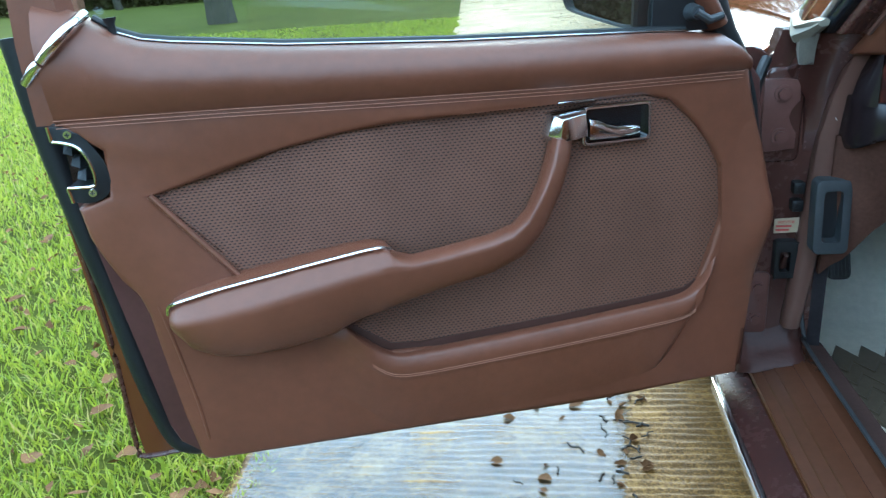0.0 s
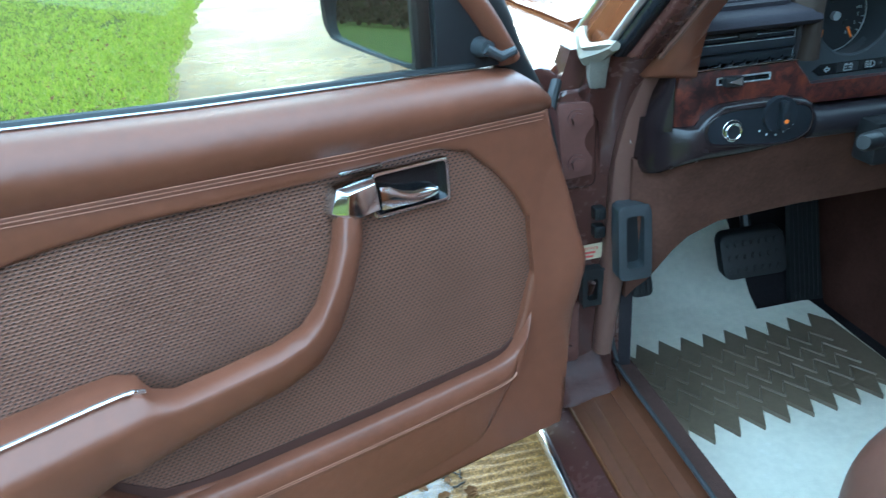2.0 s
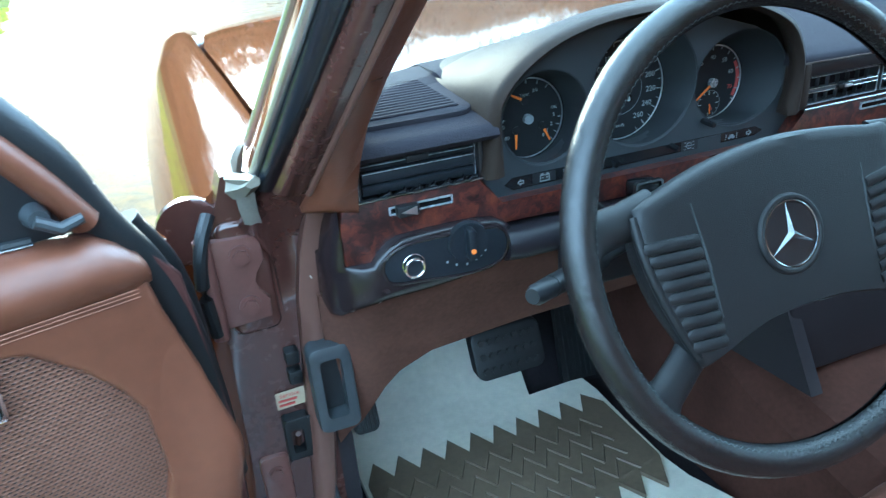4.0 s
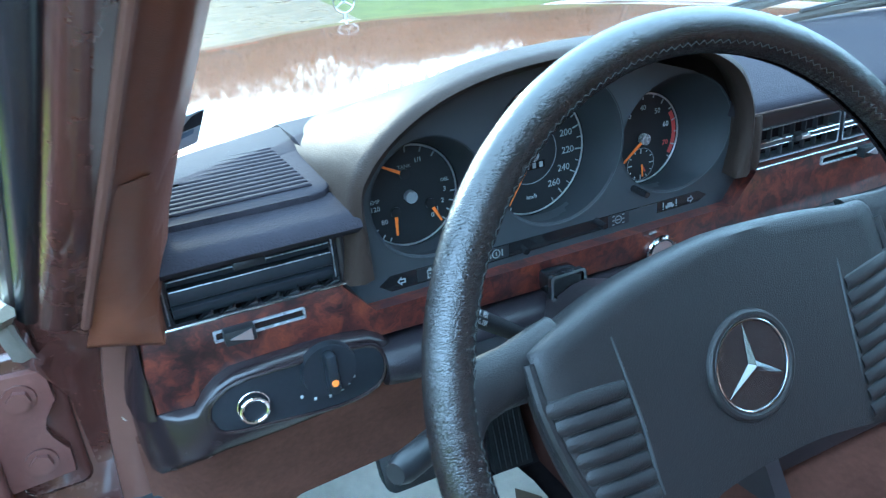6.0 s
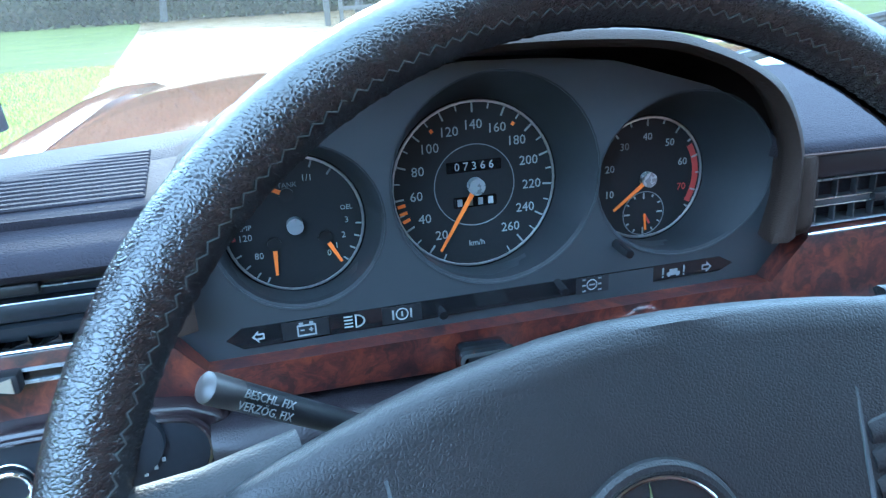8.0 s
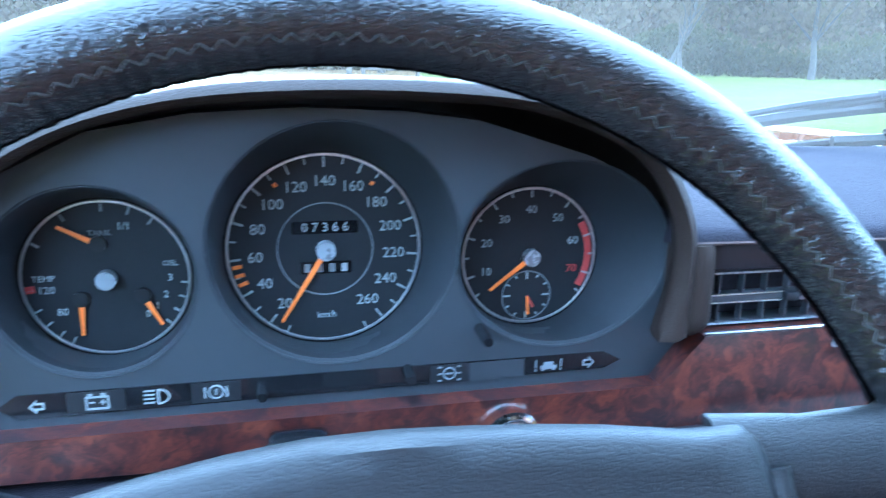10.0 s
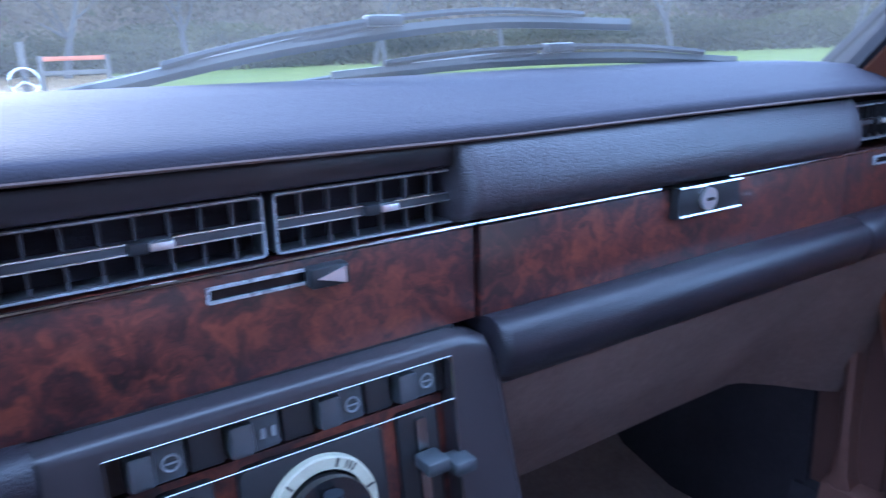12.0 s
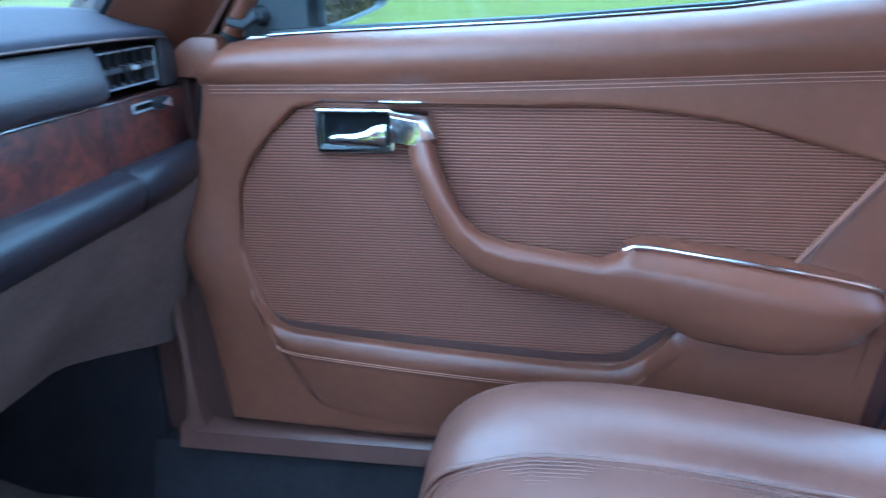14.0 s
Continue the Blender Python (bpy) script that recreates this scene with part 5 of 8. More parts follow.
for s in (-1, 1):
    for k in range(9):
        z = 0.020 - k * 0.0112
        x0, x1 = 0.0945 - 0.0006 * k, 0.1455 - 0.0030 * k
        bm = bmesh.new()
        xs_ = [x0, x0 + 0.002, (x0 + x1) / 2, x1 - 0.003, x1]
        tube(bm, [(s * x - 0.006, y, z + 0.1 * (x - x0) - 0.003) for x, y in zip(xs_, (-0.0130, -0.0134, -0.0132, -0.0112, -0.0100))], [0.0050, 0.0056, 0.0057, 0.0056, 0.0048], 10, (0, 1, 0), flat=0.62)
        part("hub_rib", bm, wheel_pad, pad_w)
    bm = bmesh.new()
    tube(bm, smooth_path([(s * 0.0935 - 0.006, -0.0125, 0.048), (s * 0.0900 - 0.006, -0.0145, 0.0), (s * 0.0885 - 0.006, -0.0135, -0.045), (s * 0.084 - 0.006, -0.0110, -0.072)], 5), 0.0013, 6)
    part("hub_seam", bm, rubber_grey, pad_w)
    bm = bmesh.new()
    tube(bm, smooth_path([(s * 0.1460 - 0.006, -0.0060, 0.050), (s * 0.1462 - 0.006, -0.0085, 0.020), (s * 0.1400 - 0.006, -0.0090, -0.015), (s * 0.1290 - 0.006, -0.0090, -0.050), (s * 0.1170 - 0.006, -0.0080, -0.080)], 5), 0.0042, 10, (0, 1, 0))
    part("hub_border", bm, wheel_pad, pad_w)
for sx, z0, z1 in ((-1, 0.012, 0.030), (1, 0.012, 0.030), (-1, -0.105, -0.080), (1, -0.105, -0.080)):
    bm = bmesh.new()
    if z0 > 0:
        p = [(sx * 0.125, 0.008, 0.048), (sx * 0.158, 0.003, 0.047), (sx * 0.185, 0.0, 0.045), (sx * 0.199, 0.0, 0.043)]
        r = [0.0205, 0.0170, 0.0185, 0.029]
    else:
        p = [(sx * 0.100, 0.010, -0.066), (sx * 0.128, 0.004, -0.084), (sx * 0.155, 0.0, -0.101), (sx * 0.172, 0.0, -0.112)]
        r = [0.021, 0.0165, 0.0175, 0.026]
    tube(bm, smooth_path(p, 4), [a for i in range(3) for a in [r[i] + (r[i + 1] - r[i]) * k / 4 for k in range(4)]] + [r[3]], 18, (0, 1, 0), flat=0.62)
    for v in bm.verts:
        v.co.y = max(-0.0112, min(0.0112, v.co.y))
    part("spoke", bm, wheel_pad, wheel)
bm = bmesh.new()
torus(bm, (-0.008, -0.0150, -0.004), 0.0325, 0.0034, (0, -1, 0), 48, 10)
part("emblem_recess", bm, wheel_pad, wheel)
bm = bmesh.new()
disc(bm, (-0.008, -0.0165, -0.004), 0.0300, (0, -1, 0), 0.004, 40)
emblem = part("hub_emblem", bm, black_gloss, wheel, "round black emblem with a silver ring")
bm = bmesh.new()
torus(bm, (-0.008, -0.0170, -0.004), 0.0290, 0.0009, (0, -1, 0), 48, 8)
part("emblem_ring", bm, dull_chrome, emblem)
for deg in (0, 120, 240):
    a = radians(deg)
    d, sd = Vector((math.sin(a), 0, math.cos(a))), Vector((math.cos(a), 0, -math.sin(a)))
    c = Vector((-0.008, -0.0167, -0.004))
    bm = bmesh.new()
    v = [c + d * 0.0285, c + sd * 0.0034, c - sd * 0.0034, c - d * 0.001]
    top = bm.verts.new(c + Vector((0, -0.0038, 0)))
    b = [bm.verts.new(p) for p in v]
    for i, j in ((0, 1), (1, 3), (3, 2), (2, 0)):
        bm.faces.new((b[i], b[j], top))
    bm.faces.new((b[0], b[2], b[3], b[1]))
    part("emblem_ray", bm, emblem_metal, emblem, smooth=0)

column = thing("steering_column", (-0.363, 0.05, 0.70), "brown and black steering column shroud with two stalks", "steering column")
axis_c = Vector((0, math.cos(radians(WT)), -math.sin(radians(WT))))
c0 = Vector((-0.363, -0.208, 0.839))
bm = bmesh.new()
tube(bm, [c0 + axis_c * 0.03, c0 + axis_c * 0.07, c0 + axis_c * 0.10, c0 + axis_c * 0.34], [0.048, 0.052, 0.046, 0.046], 24)
part("column_shroud", bm, dash_smooth, column)
bm = bmesh.new()
box(bm, -0.490, -0.405, -0.060, -0.020, 0.735, 0.790, 0.006)
part("stalk_switch", bm, black, column)
# wiper and lamp stalk
bm = bmesh.new()
a, b = Vector((-0.405, -0.050, 0.774)), Vector((-0.597, -0.166, 0.811))
tube(bm, [a, a.lerp(b, 0.35), a.lerp(b, 0.40), a.lerp(b, 0.86)], [0.0055, 0.0060, 0.0100, 0.0106], 16)
stalk = part("wiper_stalk", bm, black, column, "black stalk with white wiper symbols")
bm = bmesh.new()
tube(bm, [a.lerp(b, 0.86), a.lerp(b, 0.97), a.lerp(b, 1.0)], [0.0100, 0.0098, 0.0070], 16)
part("stalk_cap", bm, black, stalk, "black stalk end")
bm = bmesh.new()
tube(bm, [a.lerp(b, 0.545), a.lerp(b, 0.555)], 0.0106, 18)
part("stalk_band", bm, silver_plastic, stalk)
ex = (a - b).normalized()
ez = Vector((-0.1, -1, 0.75))
ez = (ez - ex * ez.dot(ex)).normalized()
ey = ez.cross(ex)


def on_stalk(k, u, v, r=0.0108):
    return a.lerp(b, k) + ez * r + ex * u + ey * v


fan = [(-0.005, -0.004), (0.005, -0.004), (0.0065, 0.003), (0.003, 0.005), (-0.003, 0.005), (-0.0065, 0.003), (-0.005, -0.004)]
for k, lines in ((0.70, [fan, [(0.0, -0.0065), (0.0, 0.001)]]), (0.585, [[(0.0015, 0.0015), (0.0015, -0.0015), (-0.0015, -0.0015), (-0.0015, 0.0015), (0.0015, 0.0015)]]), (0.60, [[(-0.002, 0.0075), (0.002, 0.0075)], [(-0.002, 0.0090), (0.002, 0.0090)]])):
    bm = bmesh.new()
    for ln in lines:
        tube(bm, [on_stalk(k, u, v, 0.0107 - abs(v) * abs(v) * 42) for u, v in ln], 0.00035, 5)
    part("stalk_symbol", bm, white_print, stalk)
bm = bmesh.new()
tri = [on_stalk(0.635, 0.0035, 0.0), on_stalk(0.635, -0.002, 0.003), on_stalk(0.635, -0.002, -0.003)]
vs = [bm.verts.new(p) for p in tri] + [bm.verts.new(p - ez * 0.001) for p in tri]
bm.faces.new(vs[:3])
bm.faces.new(vs[3:])
for i in range(3):
    bm.faces.new((vs[i], vs[(i + 1) % 3], vs[3 + (i + 1) % 3], vs[3 + i]))
part("stalk_symbol", bm, white_print, stalk)
# cruise stalk
bm = bmesh.new()
a, b = Vector((-0.430, -0.053, 0.792)), Vector((-0.532, -0.119, 0.884))
tube(bm, [a, a.lerp(b, 0.3), a.lerp(b, 0.88)], [0.0060, 0.0066, 0.0070], 16)
cs = part("cruise_stalk", bm, black, column, "black lettered stalk with pale tip")
bm = bmesh.new()
tube(bm, [a.lerp(b, 0.88), a.lerp(b, 0.97), a.lerp(b, 0.99), b], [0.0071, 0.0074, 0.0070, 0.0045], 16)
part("stalk_tip", bm, pale_tip, cs)
ex = (a - b).normalized()
ez = Vector((0.1, -1, 0.35))
ez = (ez - ex * ez.dot(ex)).normalized()
ey = ez.cross(ex)
for body, off in (("BESCHL. FIX", 0.0028), ("VERZÖG. FIX", -0.0028)):
    o = a.lerp(b, 0.79) + ez * 0.0070 + ey * off
    m = Matrix(((ex.x, ey.x, ez.x, o.x), (ex.y, ey.y, ez.y, o.y), (ex.z, ey.z, ez.z, o.z), (0, 0, 0, 1)))
    part("stalk_lettering", text_mesh(body, 0.0056, m, dim_print), None, cs)


car = thing("car", (0, 0, 0), "brown vintage saloon car parked on wet concrete", "car")


# ---- doors ----
def ramp_z(us, pts):
    """z over u by straight interpolation."""
    out = []
    for u in us:
        for (u0, z0), (u1, z1) in zip(pts, pts[1:]):
            if u <= u1 or (u1, z1) == pts[-1]:
                out.append(z0 + (z1 - z0) * (u - u0) / (u1 - u0))
                break
    return out


def car_door(name, m, s, label):
    """A front door with its trim. Own coordinates: u towards the door's rear edge (s: its sign), y into the car, z up from the ground."""
    L = lambda u, n, z: (s * u, n, z)
    P = lambda a, b, d: (s * a, d, b)
    # steel shell with the outer skin
    shell = [(0.055, 0.400), (0.800, 0.395), (0.925, 0.392), (0.935, 0.55), (0.945, 0.75), (0.962, 0.90), (0.958, 0.915), (0.10, 0.880), (0.062, 0.85), (0.052, 0.70)]
    bm = bmesh.new()
    plate(bm, shell, P, -0.135, -0.088, 0.006)
    door = part(name, bm, paint, car, label)
    door.matrix_basis = m
    inner_shell = [(0.070, 0.430), (0.832, 0.425), (0.856, 0.446), (0.864, 0.475), (0.872, 0.535), (0.879, 0.585), (0.889, 0.655), (0.906, 0.78), (0.905, 0.93), (0.12, 0.900), (0.075, 0.84), (0.060, 0.66)]
    bm = bmesh.new()
    plate(bm, inner_shell, P, -0.090, -0.026, 0.004)
    part("inner_shell", bm, shell_maroon, door)
    bm = bmesh.new()
    tube(bm, smooth_path([L(u, -0.078, z) for u, z in ((0.945, 0.96), (0.938, 0.86), (0.923, 0.74), (0.907, 0.632), (0.899, 0.553), (0.890, 0.495), (0.876, 0.432), (0.857, 0.411), (0.80, 0.408), (0.45, 0.412), (0.10, 0.415), (0.072, 0.45), (0.062, 0.60), (0.068, 0.80), (0.10, 0.885))], 5), 0.0155, 12)
    part("door_seal", bm, rubber, door, "black rubber door seal")
    bm = bmesh.new()
    tube(bm, smooth_path([L(u, -0.089, z) for u, z in ((0.952, 0.86), (0.941, 0.75), (0.931, 0.61), (0.930, 0.53), (0.932, 0.41), (0.928, 0.394), (0.90, 0.392), (0.80, 0.395), (0.10, 0.400))], 4), 0.0038, 8)
    part("skin_hem", bm, jamb_paint, door, "dark folded edge of the outer skin")
    # trim board with the insert's opening
    board = [(0.098, 0.440), (0.300, 0.434), (0.812, 0.434), (0.821, 0.437), (0.826, 0.446), (0.832, 0.500), (0.837, 0.545), (0.843, 0.600), (0.849, 0.645), (0.855, 0.668), (0.867, 0.690), (0.881, 0.715), (0.892, 0.745), (0.896, 0.780), (0.862, 0.790), (0.857, 0.84), (0.897, 0.872), (0.897, 0.885), (0.112, 0.862), (0.106, 0.830), (0.086, 0.760), (0.070, 0.672), (0.086, 0.590), (0.094, 0.490)]
    hole = [(0.819, 0.784), (0.734, 0.806), (0.669, 0.822), (0.604, 0.832), (0.540, 0.838), (0.474, 0.840), (0.339, 0.841), (0.245, 0.841), (0.212, 0.832), (0.180, 0.803), (0.155, 0.770), (0.138, 0.735), (0.132, 0.705), (0.135, 0.675), (0.150, 0.630), (0.166, 0.576), (0.178, 0.558), (0.343, 0.548), (0.493, 0.546), (0.590, 0.552), (0.640, 0.598), (0.735, 0.672)]
    bm = bmesh.new()
    plate(bm, board, P, -0.030, 0.009, 0.007, 3, holes=[hole], soft_holes=True)
    part("trim_board", bm, vinyl, door, "brown vinyl door trim")
    cxh, czh = 0.42, 0.70
    grow = [(cxh + (a - cxh) * 1.015, czh + (b - czh) * 1.03) for a, b in hole]
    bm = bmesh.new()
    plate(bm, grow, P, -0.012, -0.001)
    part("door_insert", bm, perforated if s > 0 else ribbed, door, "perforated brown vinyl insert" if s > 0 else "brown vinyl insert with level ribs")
    bm = bmesh.new()
    tube(bm, [L(0.819, 0.008, 0.786), L(0.735, 0.0095, 0.674), L(0.700, 0.0095, 0.647)], 0.0036, 8)
    part("insert_welt", bm, vinyl, door)
    bm = bmesh.new()
    tube(bm, smooth_path([L(u, n, z) for u, n, z in ((0.838, 0.0065, 0.665), (0.829, 0.0080, 0.617), (0.822, 0.0080, 0.569), (0.815, 0.0080, 0.515), (0.811, 0.0072, 0.455))], 4), [0.0010] + [0.0026] * 15 + [0.0010], 10, (0, 1, 0))
    part("trim_roll", bm, vinyl, door)
    bm = bmesh.new()
    folds = [Vector(f) for f in ((0.101, 0.130, 0.800), (0.088, 0.140, 0.760), (0.077, 0.139, 0.715), (0.068, 0.136, 0.675), (0.075, 0.141, 0.635), (0.083, 0.152, 0.600), (0.088, 0.158, 0.560), (0.092, 0.150, 0.510))]
    rings = []
    for f, h in zip(smooth_path(folds, 4), [p.x for p in smooth_path([(v, 0, 0) for v in (0.0088, 0.0115, 0.0165, 0.0235, 0.0200, 0.0135, 0.0100, 0.0086)], 4)]):
        w = f.y - f.x
        rings.append([L(f.x + w * k, 0.0082 + (h - 0.0082) * g, f.z) for k, g in ((0.0, -1.4), (0.0, 0.35), (0.05, 0.75), (0.14, 1.0), (0.32, 0.92), (0.55, 0.55), (0.8, 0.15), (1.0, 0.0))] + [L(f.y, -0.004, f.z), L(f.x, -0.02, f.z)])
    loft(bm, rings)
    part("trim_fold", bm, vinyl, door, "", 70)
    # padded top rail
    us = [0.108, 0.113, 0.122, 0.14, 0.18, 0.232, 0.34, 0.467, 0.56, 0.653, 0.72, 0.77, 0.80, 0.824, 0.845, 0.862, 0.880, 0.896]
    tops = ramp_z(us, [(0.10, 0.868), (0.113, 0.878), (0.122, 0.888), (0.14, 0.900), (0.18, 0.905), (0.232, 0.908), (0.467, 0.918), (0.653, 0.930), (0.77, 0.943), (0.80, 0.948), (0.824, 0.957), (0.845, 0.972), (0.862, 0.985), (0.90, 0.995)])
    bots = ramp_z(us, [(0.10, 0.857), (0.339, 0.859), (0.537, 0.865), (0.722, 0.872), (0.90, 0.877)])
    bm = bmesh.new()
    rings = []
    for u, zt, zb in zip(us, tops, bots):
        h, k = zt - zb, min(1.0, 0.35 + (u - 0.108) / 0.03)
        rings.append([L(u, n * k if n > 0 else n, zb + h * f) for n, f in ((-0.028, -0.2), (0.007, -0.06), (0.0098, 0.0), (0.0135, 0.10), (0.0185, 0.28), (0.0205, 0.48), (0.0165, 0.72), (0.003, 0.92), (-0.014, 1.0), (-0.034, 1.0))])
    loft(bm, rings)
    rail = part("top_rail", bm, vinyl, door, "padded brown top rail", 60)
    for dz, dn in ((0.0, 0.0125), (-0.0045, 0.0115), (-0.0085, 0.0105)):
        bm = bmesh.new()
        tube(bm, [L(u, dn + (0.0015 if dz == 0 else 0), zb + dz + 0.001) for u, zb in zip(us[2:], bots[2:])], 0.00045, 5)
        part("stitch_line", bm, stitch_thread, door)
    bm = bmesh.new()
    tube(bm, [L(u, -0.020, z + 0.002) for u, z in zip(us[4:14], tops[4:14])], 0.0012, 8)
    part("window_strip", bm, dull_chrome, door, "bright window strip")
    bm = bmesh.new()
    tube(bm, [L(u, -0.027, z + 0.003) for u, z in zip(us[4:15], tops[4:15])], 0.0042, 8)
    part("window_gasket", bm, rubber, door)
    # map pocket along the lower edge of the insert
    lip = [(p.x, p.z) for p in smooth_path([(0.136, 0, 0.626), (0.150, 0, 0.606), (0.164, 0, 0.585), (0.185, 0, 0.569), (0.24, 0, 0.562), (0.351, 0, 0.553), (0.450, 0, 0.547), (0.535, 0, 0.543), (0.575, 0, 0.547), (0.606, 0, 0.571), (0.636, 0, 0.597), (0.68, 0, 0.600)], 4)]
    bm = bmesh.new()
    rings = []
    nl = len(lip)
    for i, (u, z) in enumerate(lip):
        e = min(1.0, i / 6, (nl - 1 - i) / 9)
        k = e * e * (3 - 2 * e)
        w = max(0.0, min(1.0, (0.30 - u) / 0.10))
        rings.append([L(u + a * w, n, z + b) for n, a, b in ((0.002, 0, 0.004), (0.006 + 0.011 * k, 0, 0.0055), (0.007 + 0.0145 * k, 0, 0.0025), (0.0075 + 0.0150 * k, 0.006, -0.023), (0.0078 + 0.0128 * k, 0.008, -0.0265), (0.008 + 0.0122 * k, 0.010, -0.031), (0.008 + 0.0080 * k, 0.03, -0.068), (0.0085 + 0.001 * k, 0.045, -0.103), (-0.004, 0.045, -0.106))])
    loft(bm, rings, True, True)
    pocket = part("map_pocket", bm, vinyl, door, "brown vinyl map pocket", 60)
    for off in (-0.0235, -0.0262):
        bm = bmesh.new()
        tube(bm, [L(u, 0.0222, z + off + 0.004) for u, z in lip[10:-9]], 0.0006, 5)
        part("stitch_line", bm, stitch_thread, door)
    # dark plate over the insert paints the shade behind the pocket's lip
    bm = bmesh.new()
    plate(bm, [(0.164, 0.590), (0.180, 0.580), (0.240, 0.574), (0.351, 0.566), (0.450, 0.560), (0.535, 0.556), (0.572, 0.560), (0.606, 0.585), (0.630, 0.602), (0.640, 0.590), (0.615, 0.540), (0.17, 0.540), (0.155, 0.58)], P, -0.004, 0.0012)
    part("pocket_shade", bm, vinyl_dark, door)
    # armrest and pull
    arm = [(0.820, 0.655, 0.821, 0.645, 0.820, 0.636, 0.036, 0.0), (0.817, 0.662, 0.818, 0.648, 0.815, 0.626, 0.050, 0.0), (0.802, 0.669, 0.806, 0.650, 0.799, 0.609, 0.060, 0.0), (0.760, 0.679, 0.762, 0.656, 0.772, 0.5985, 0.066, 0.0),
           (0.710, 0.687, 0.711, 0.663, 0.735, 0.5945, 0.067, 0.0), (0.671, 0.693, 0.658, 0.673, 0.690, 0.598, 0.067, 0.0), (0.610, 0.701, 0.615, 0.680, 0.640, 0.606, 0.065, 0.0), (0.587, 0.7035, 0.590, 0.6835, 0.618, 0.616, 0.064, 0.002), (0.568, 0.7020, 0.570, 0.6860, 0.588, 0.627, 0.063, 0.012),
           (0.558, 0.6930, 0.553, 0.6860, 0.560, 0.635, 0.062, 0.028), (0.540, 0.6880, 0.538, 0.6840, 0.538, 0.640, 0.061, 0.032), (0.498, 0.6935, 0.502, 0.6885, 0.500, 0.648, 0.060, 0.033), (0.445, 0.7010, 0.450, 0.6940, 0.447, 0.657, 0.058, 0.032), (0.416, 0.7100, 0.422, 0.7010, 0.408, 0.672, 0.056, 0.030),
           (0.398, 0.7260, 0.402, 0.7170, 0.382, 0.700, 0.053, 0.027), (0.381, 0.7560, 0.380, 0.7500, 0.358, 0.742, 0.047, 0.021), (0.370, 0.7800, 0.366, 0.7780, 0.344, 0.776, 0.040, 0.014), (0.361, 0.8040, 0.357, 0.8040, 0.337, 0.802, 0.028, 0.004)]
    between = lambda a, b, f: a + (b - a) * f
    bm = bmesh.new()
    rings = []
    fine_arm = []
    for p, q in zip(arm, arm[1:]):
        fine_arm += [p, tuple((a + b) / 2 for a, b in zip(p, q))]
    for tu, tz, cu, cz_, bu, bz, nc, back in fine_arm + arm[-1:]:
        deep = 0.020 if tu > 0.57 else 0.009
        nt_, nb_ = max(0.03, nc - deep) if tu > 0.57 else nc - deep, nc - (0.014 if tu > 0.57 else 0.007)
        rings.append([L(tu, back, tz), L(tu, nt_ - 0.004, tz + 0.0005), L(between(tu, cu, 0.12), nt_, between(tz, cz_, 0.12)), L(between(tu, cu, 0.75), between(nt_, nc, 0.86), between(tz, cz_, 0.75)), L(cu, nc, cz_), L(between(cu, bu, 0.14), nc + 0.0005, between(cz_, bz, 0.14)),
                      L(between(cu, bu, 0.6), between(nc, nb_, 0.4), between(cz_, bz, 0.6)), L(between(cu, bu, 0.93), nb_, between(cz_, bz, 0.93)), L(bu, nb_ - 0.005, bz), L(bu, back, bz)])
    loft(bm, rings)
    part("armrest", bm, vinyl, door, "brown armrest running into the pull grip", 50)
    bm = bmesh.new()
    tube(bm, smooth_path([L(u, n, z) for u, n, z in ((0.563, 0.044, 0.7010), (0.580, 0.045, 0.7055), (0.640, 0.0465, 0.6985), (0.700, 0.047, 0.6900), (0.760, 0.046, 0.6805), (0.803, 0.041, 0.6700), (0.818, 0.034, 0.6630), (0.8215, 0.032, 0.652))], 4), 0.0024, 8)
    part("armrest_strip", bm, chrome, door)
    # chrome opener with its surround
    bm = bmesh.new()
    plate(bm, rounded(0.236, 0.322, 0.787, 0.8345, 0.006, 4), P, -0.004, 0.0105, 0.0018, 2, holes=[rounded(0.2398, 0.3180, 0.7908, 0.8308, 0.0045, 4)])
    bez = part("opener_surround", bm, chrome, door, "chrome opener surround")
    bm = bmesh.new()
    plate(bm, rounded(0.239, 0.318, 0.789, 0.832, 0.005, 3), P, -0.010, -0.0005)
    part("opener_recess", bm, black_gloss, door)
    bm = bmesh.new()
    rings = []
    for u, z, h, n in ((0.250, 0.8005, 0.008, 0.006), (0.262, 0.8015, 0.011, 0.010), (0.280, 0.8015, 0.013, 0.011), (0.292, 0.803, 0.016, 0.009), (0.302, 0.8055, 0.022, 0.008), (0.312, 0.806, 0.024, 0.006)):
        rings.append([L(u, n + 0.004 * c, z + h / 2 * d) for c, d in ((-1, -1), (0.6, -1), (1, -0.4), (1, 0.5), (0.5, 1), (-1, 1))])
    loft(bm, rings)
    part("opener_lever", bm, chrome, door, "chrome opener lever")
    bm = bmesh.new()
    loft(bm, [[L(u, n, z) for u, z in q] for n, q in ((0.002, ((0.318, 0.800), (0.340, 0.798), (0.364, 0.795), (0.370, 0.806), (0.362, 0.832), (0.319, 0.836))), (0.015, ((0.319, 0.801), (0.340, 0.799), (0.361, 0.797), (0.366, 0.806), (0.358, 0.829), (0.320, 0.834))),
                                                          (0.027, ((0.321, 0.803), (0.336, 0.801), (0.351, 0.799), (0.354, 0.806), (0.351, 0.825), (0.323, 0.830))))])
    bmesh.ops.bevel(bm, geom=bm.edges[:], offset=0.0012, segments=2, profile=0.5, affect="EDGES")
    part("pull_cap", bm, chrome, door, "faceted chrome pull cap", 25)
    bm = bmesh.new()
    box(bm, *sorted((s * 0.308, s * 0.352)), 0.004, 0.0125, 0.8400, 0.8435, 0.0015)
    part("cap_edge", bm, dull_chrome, door)
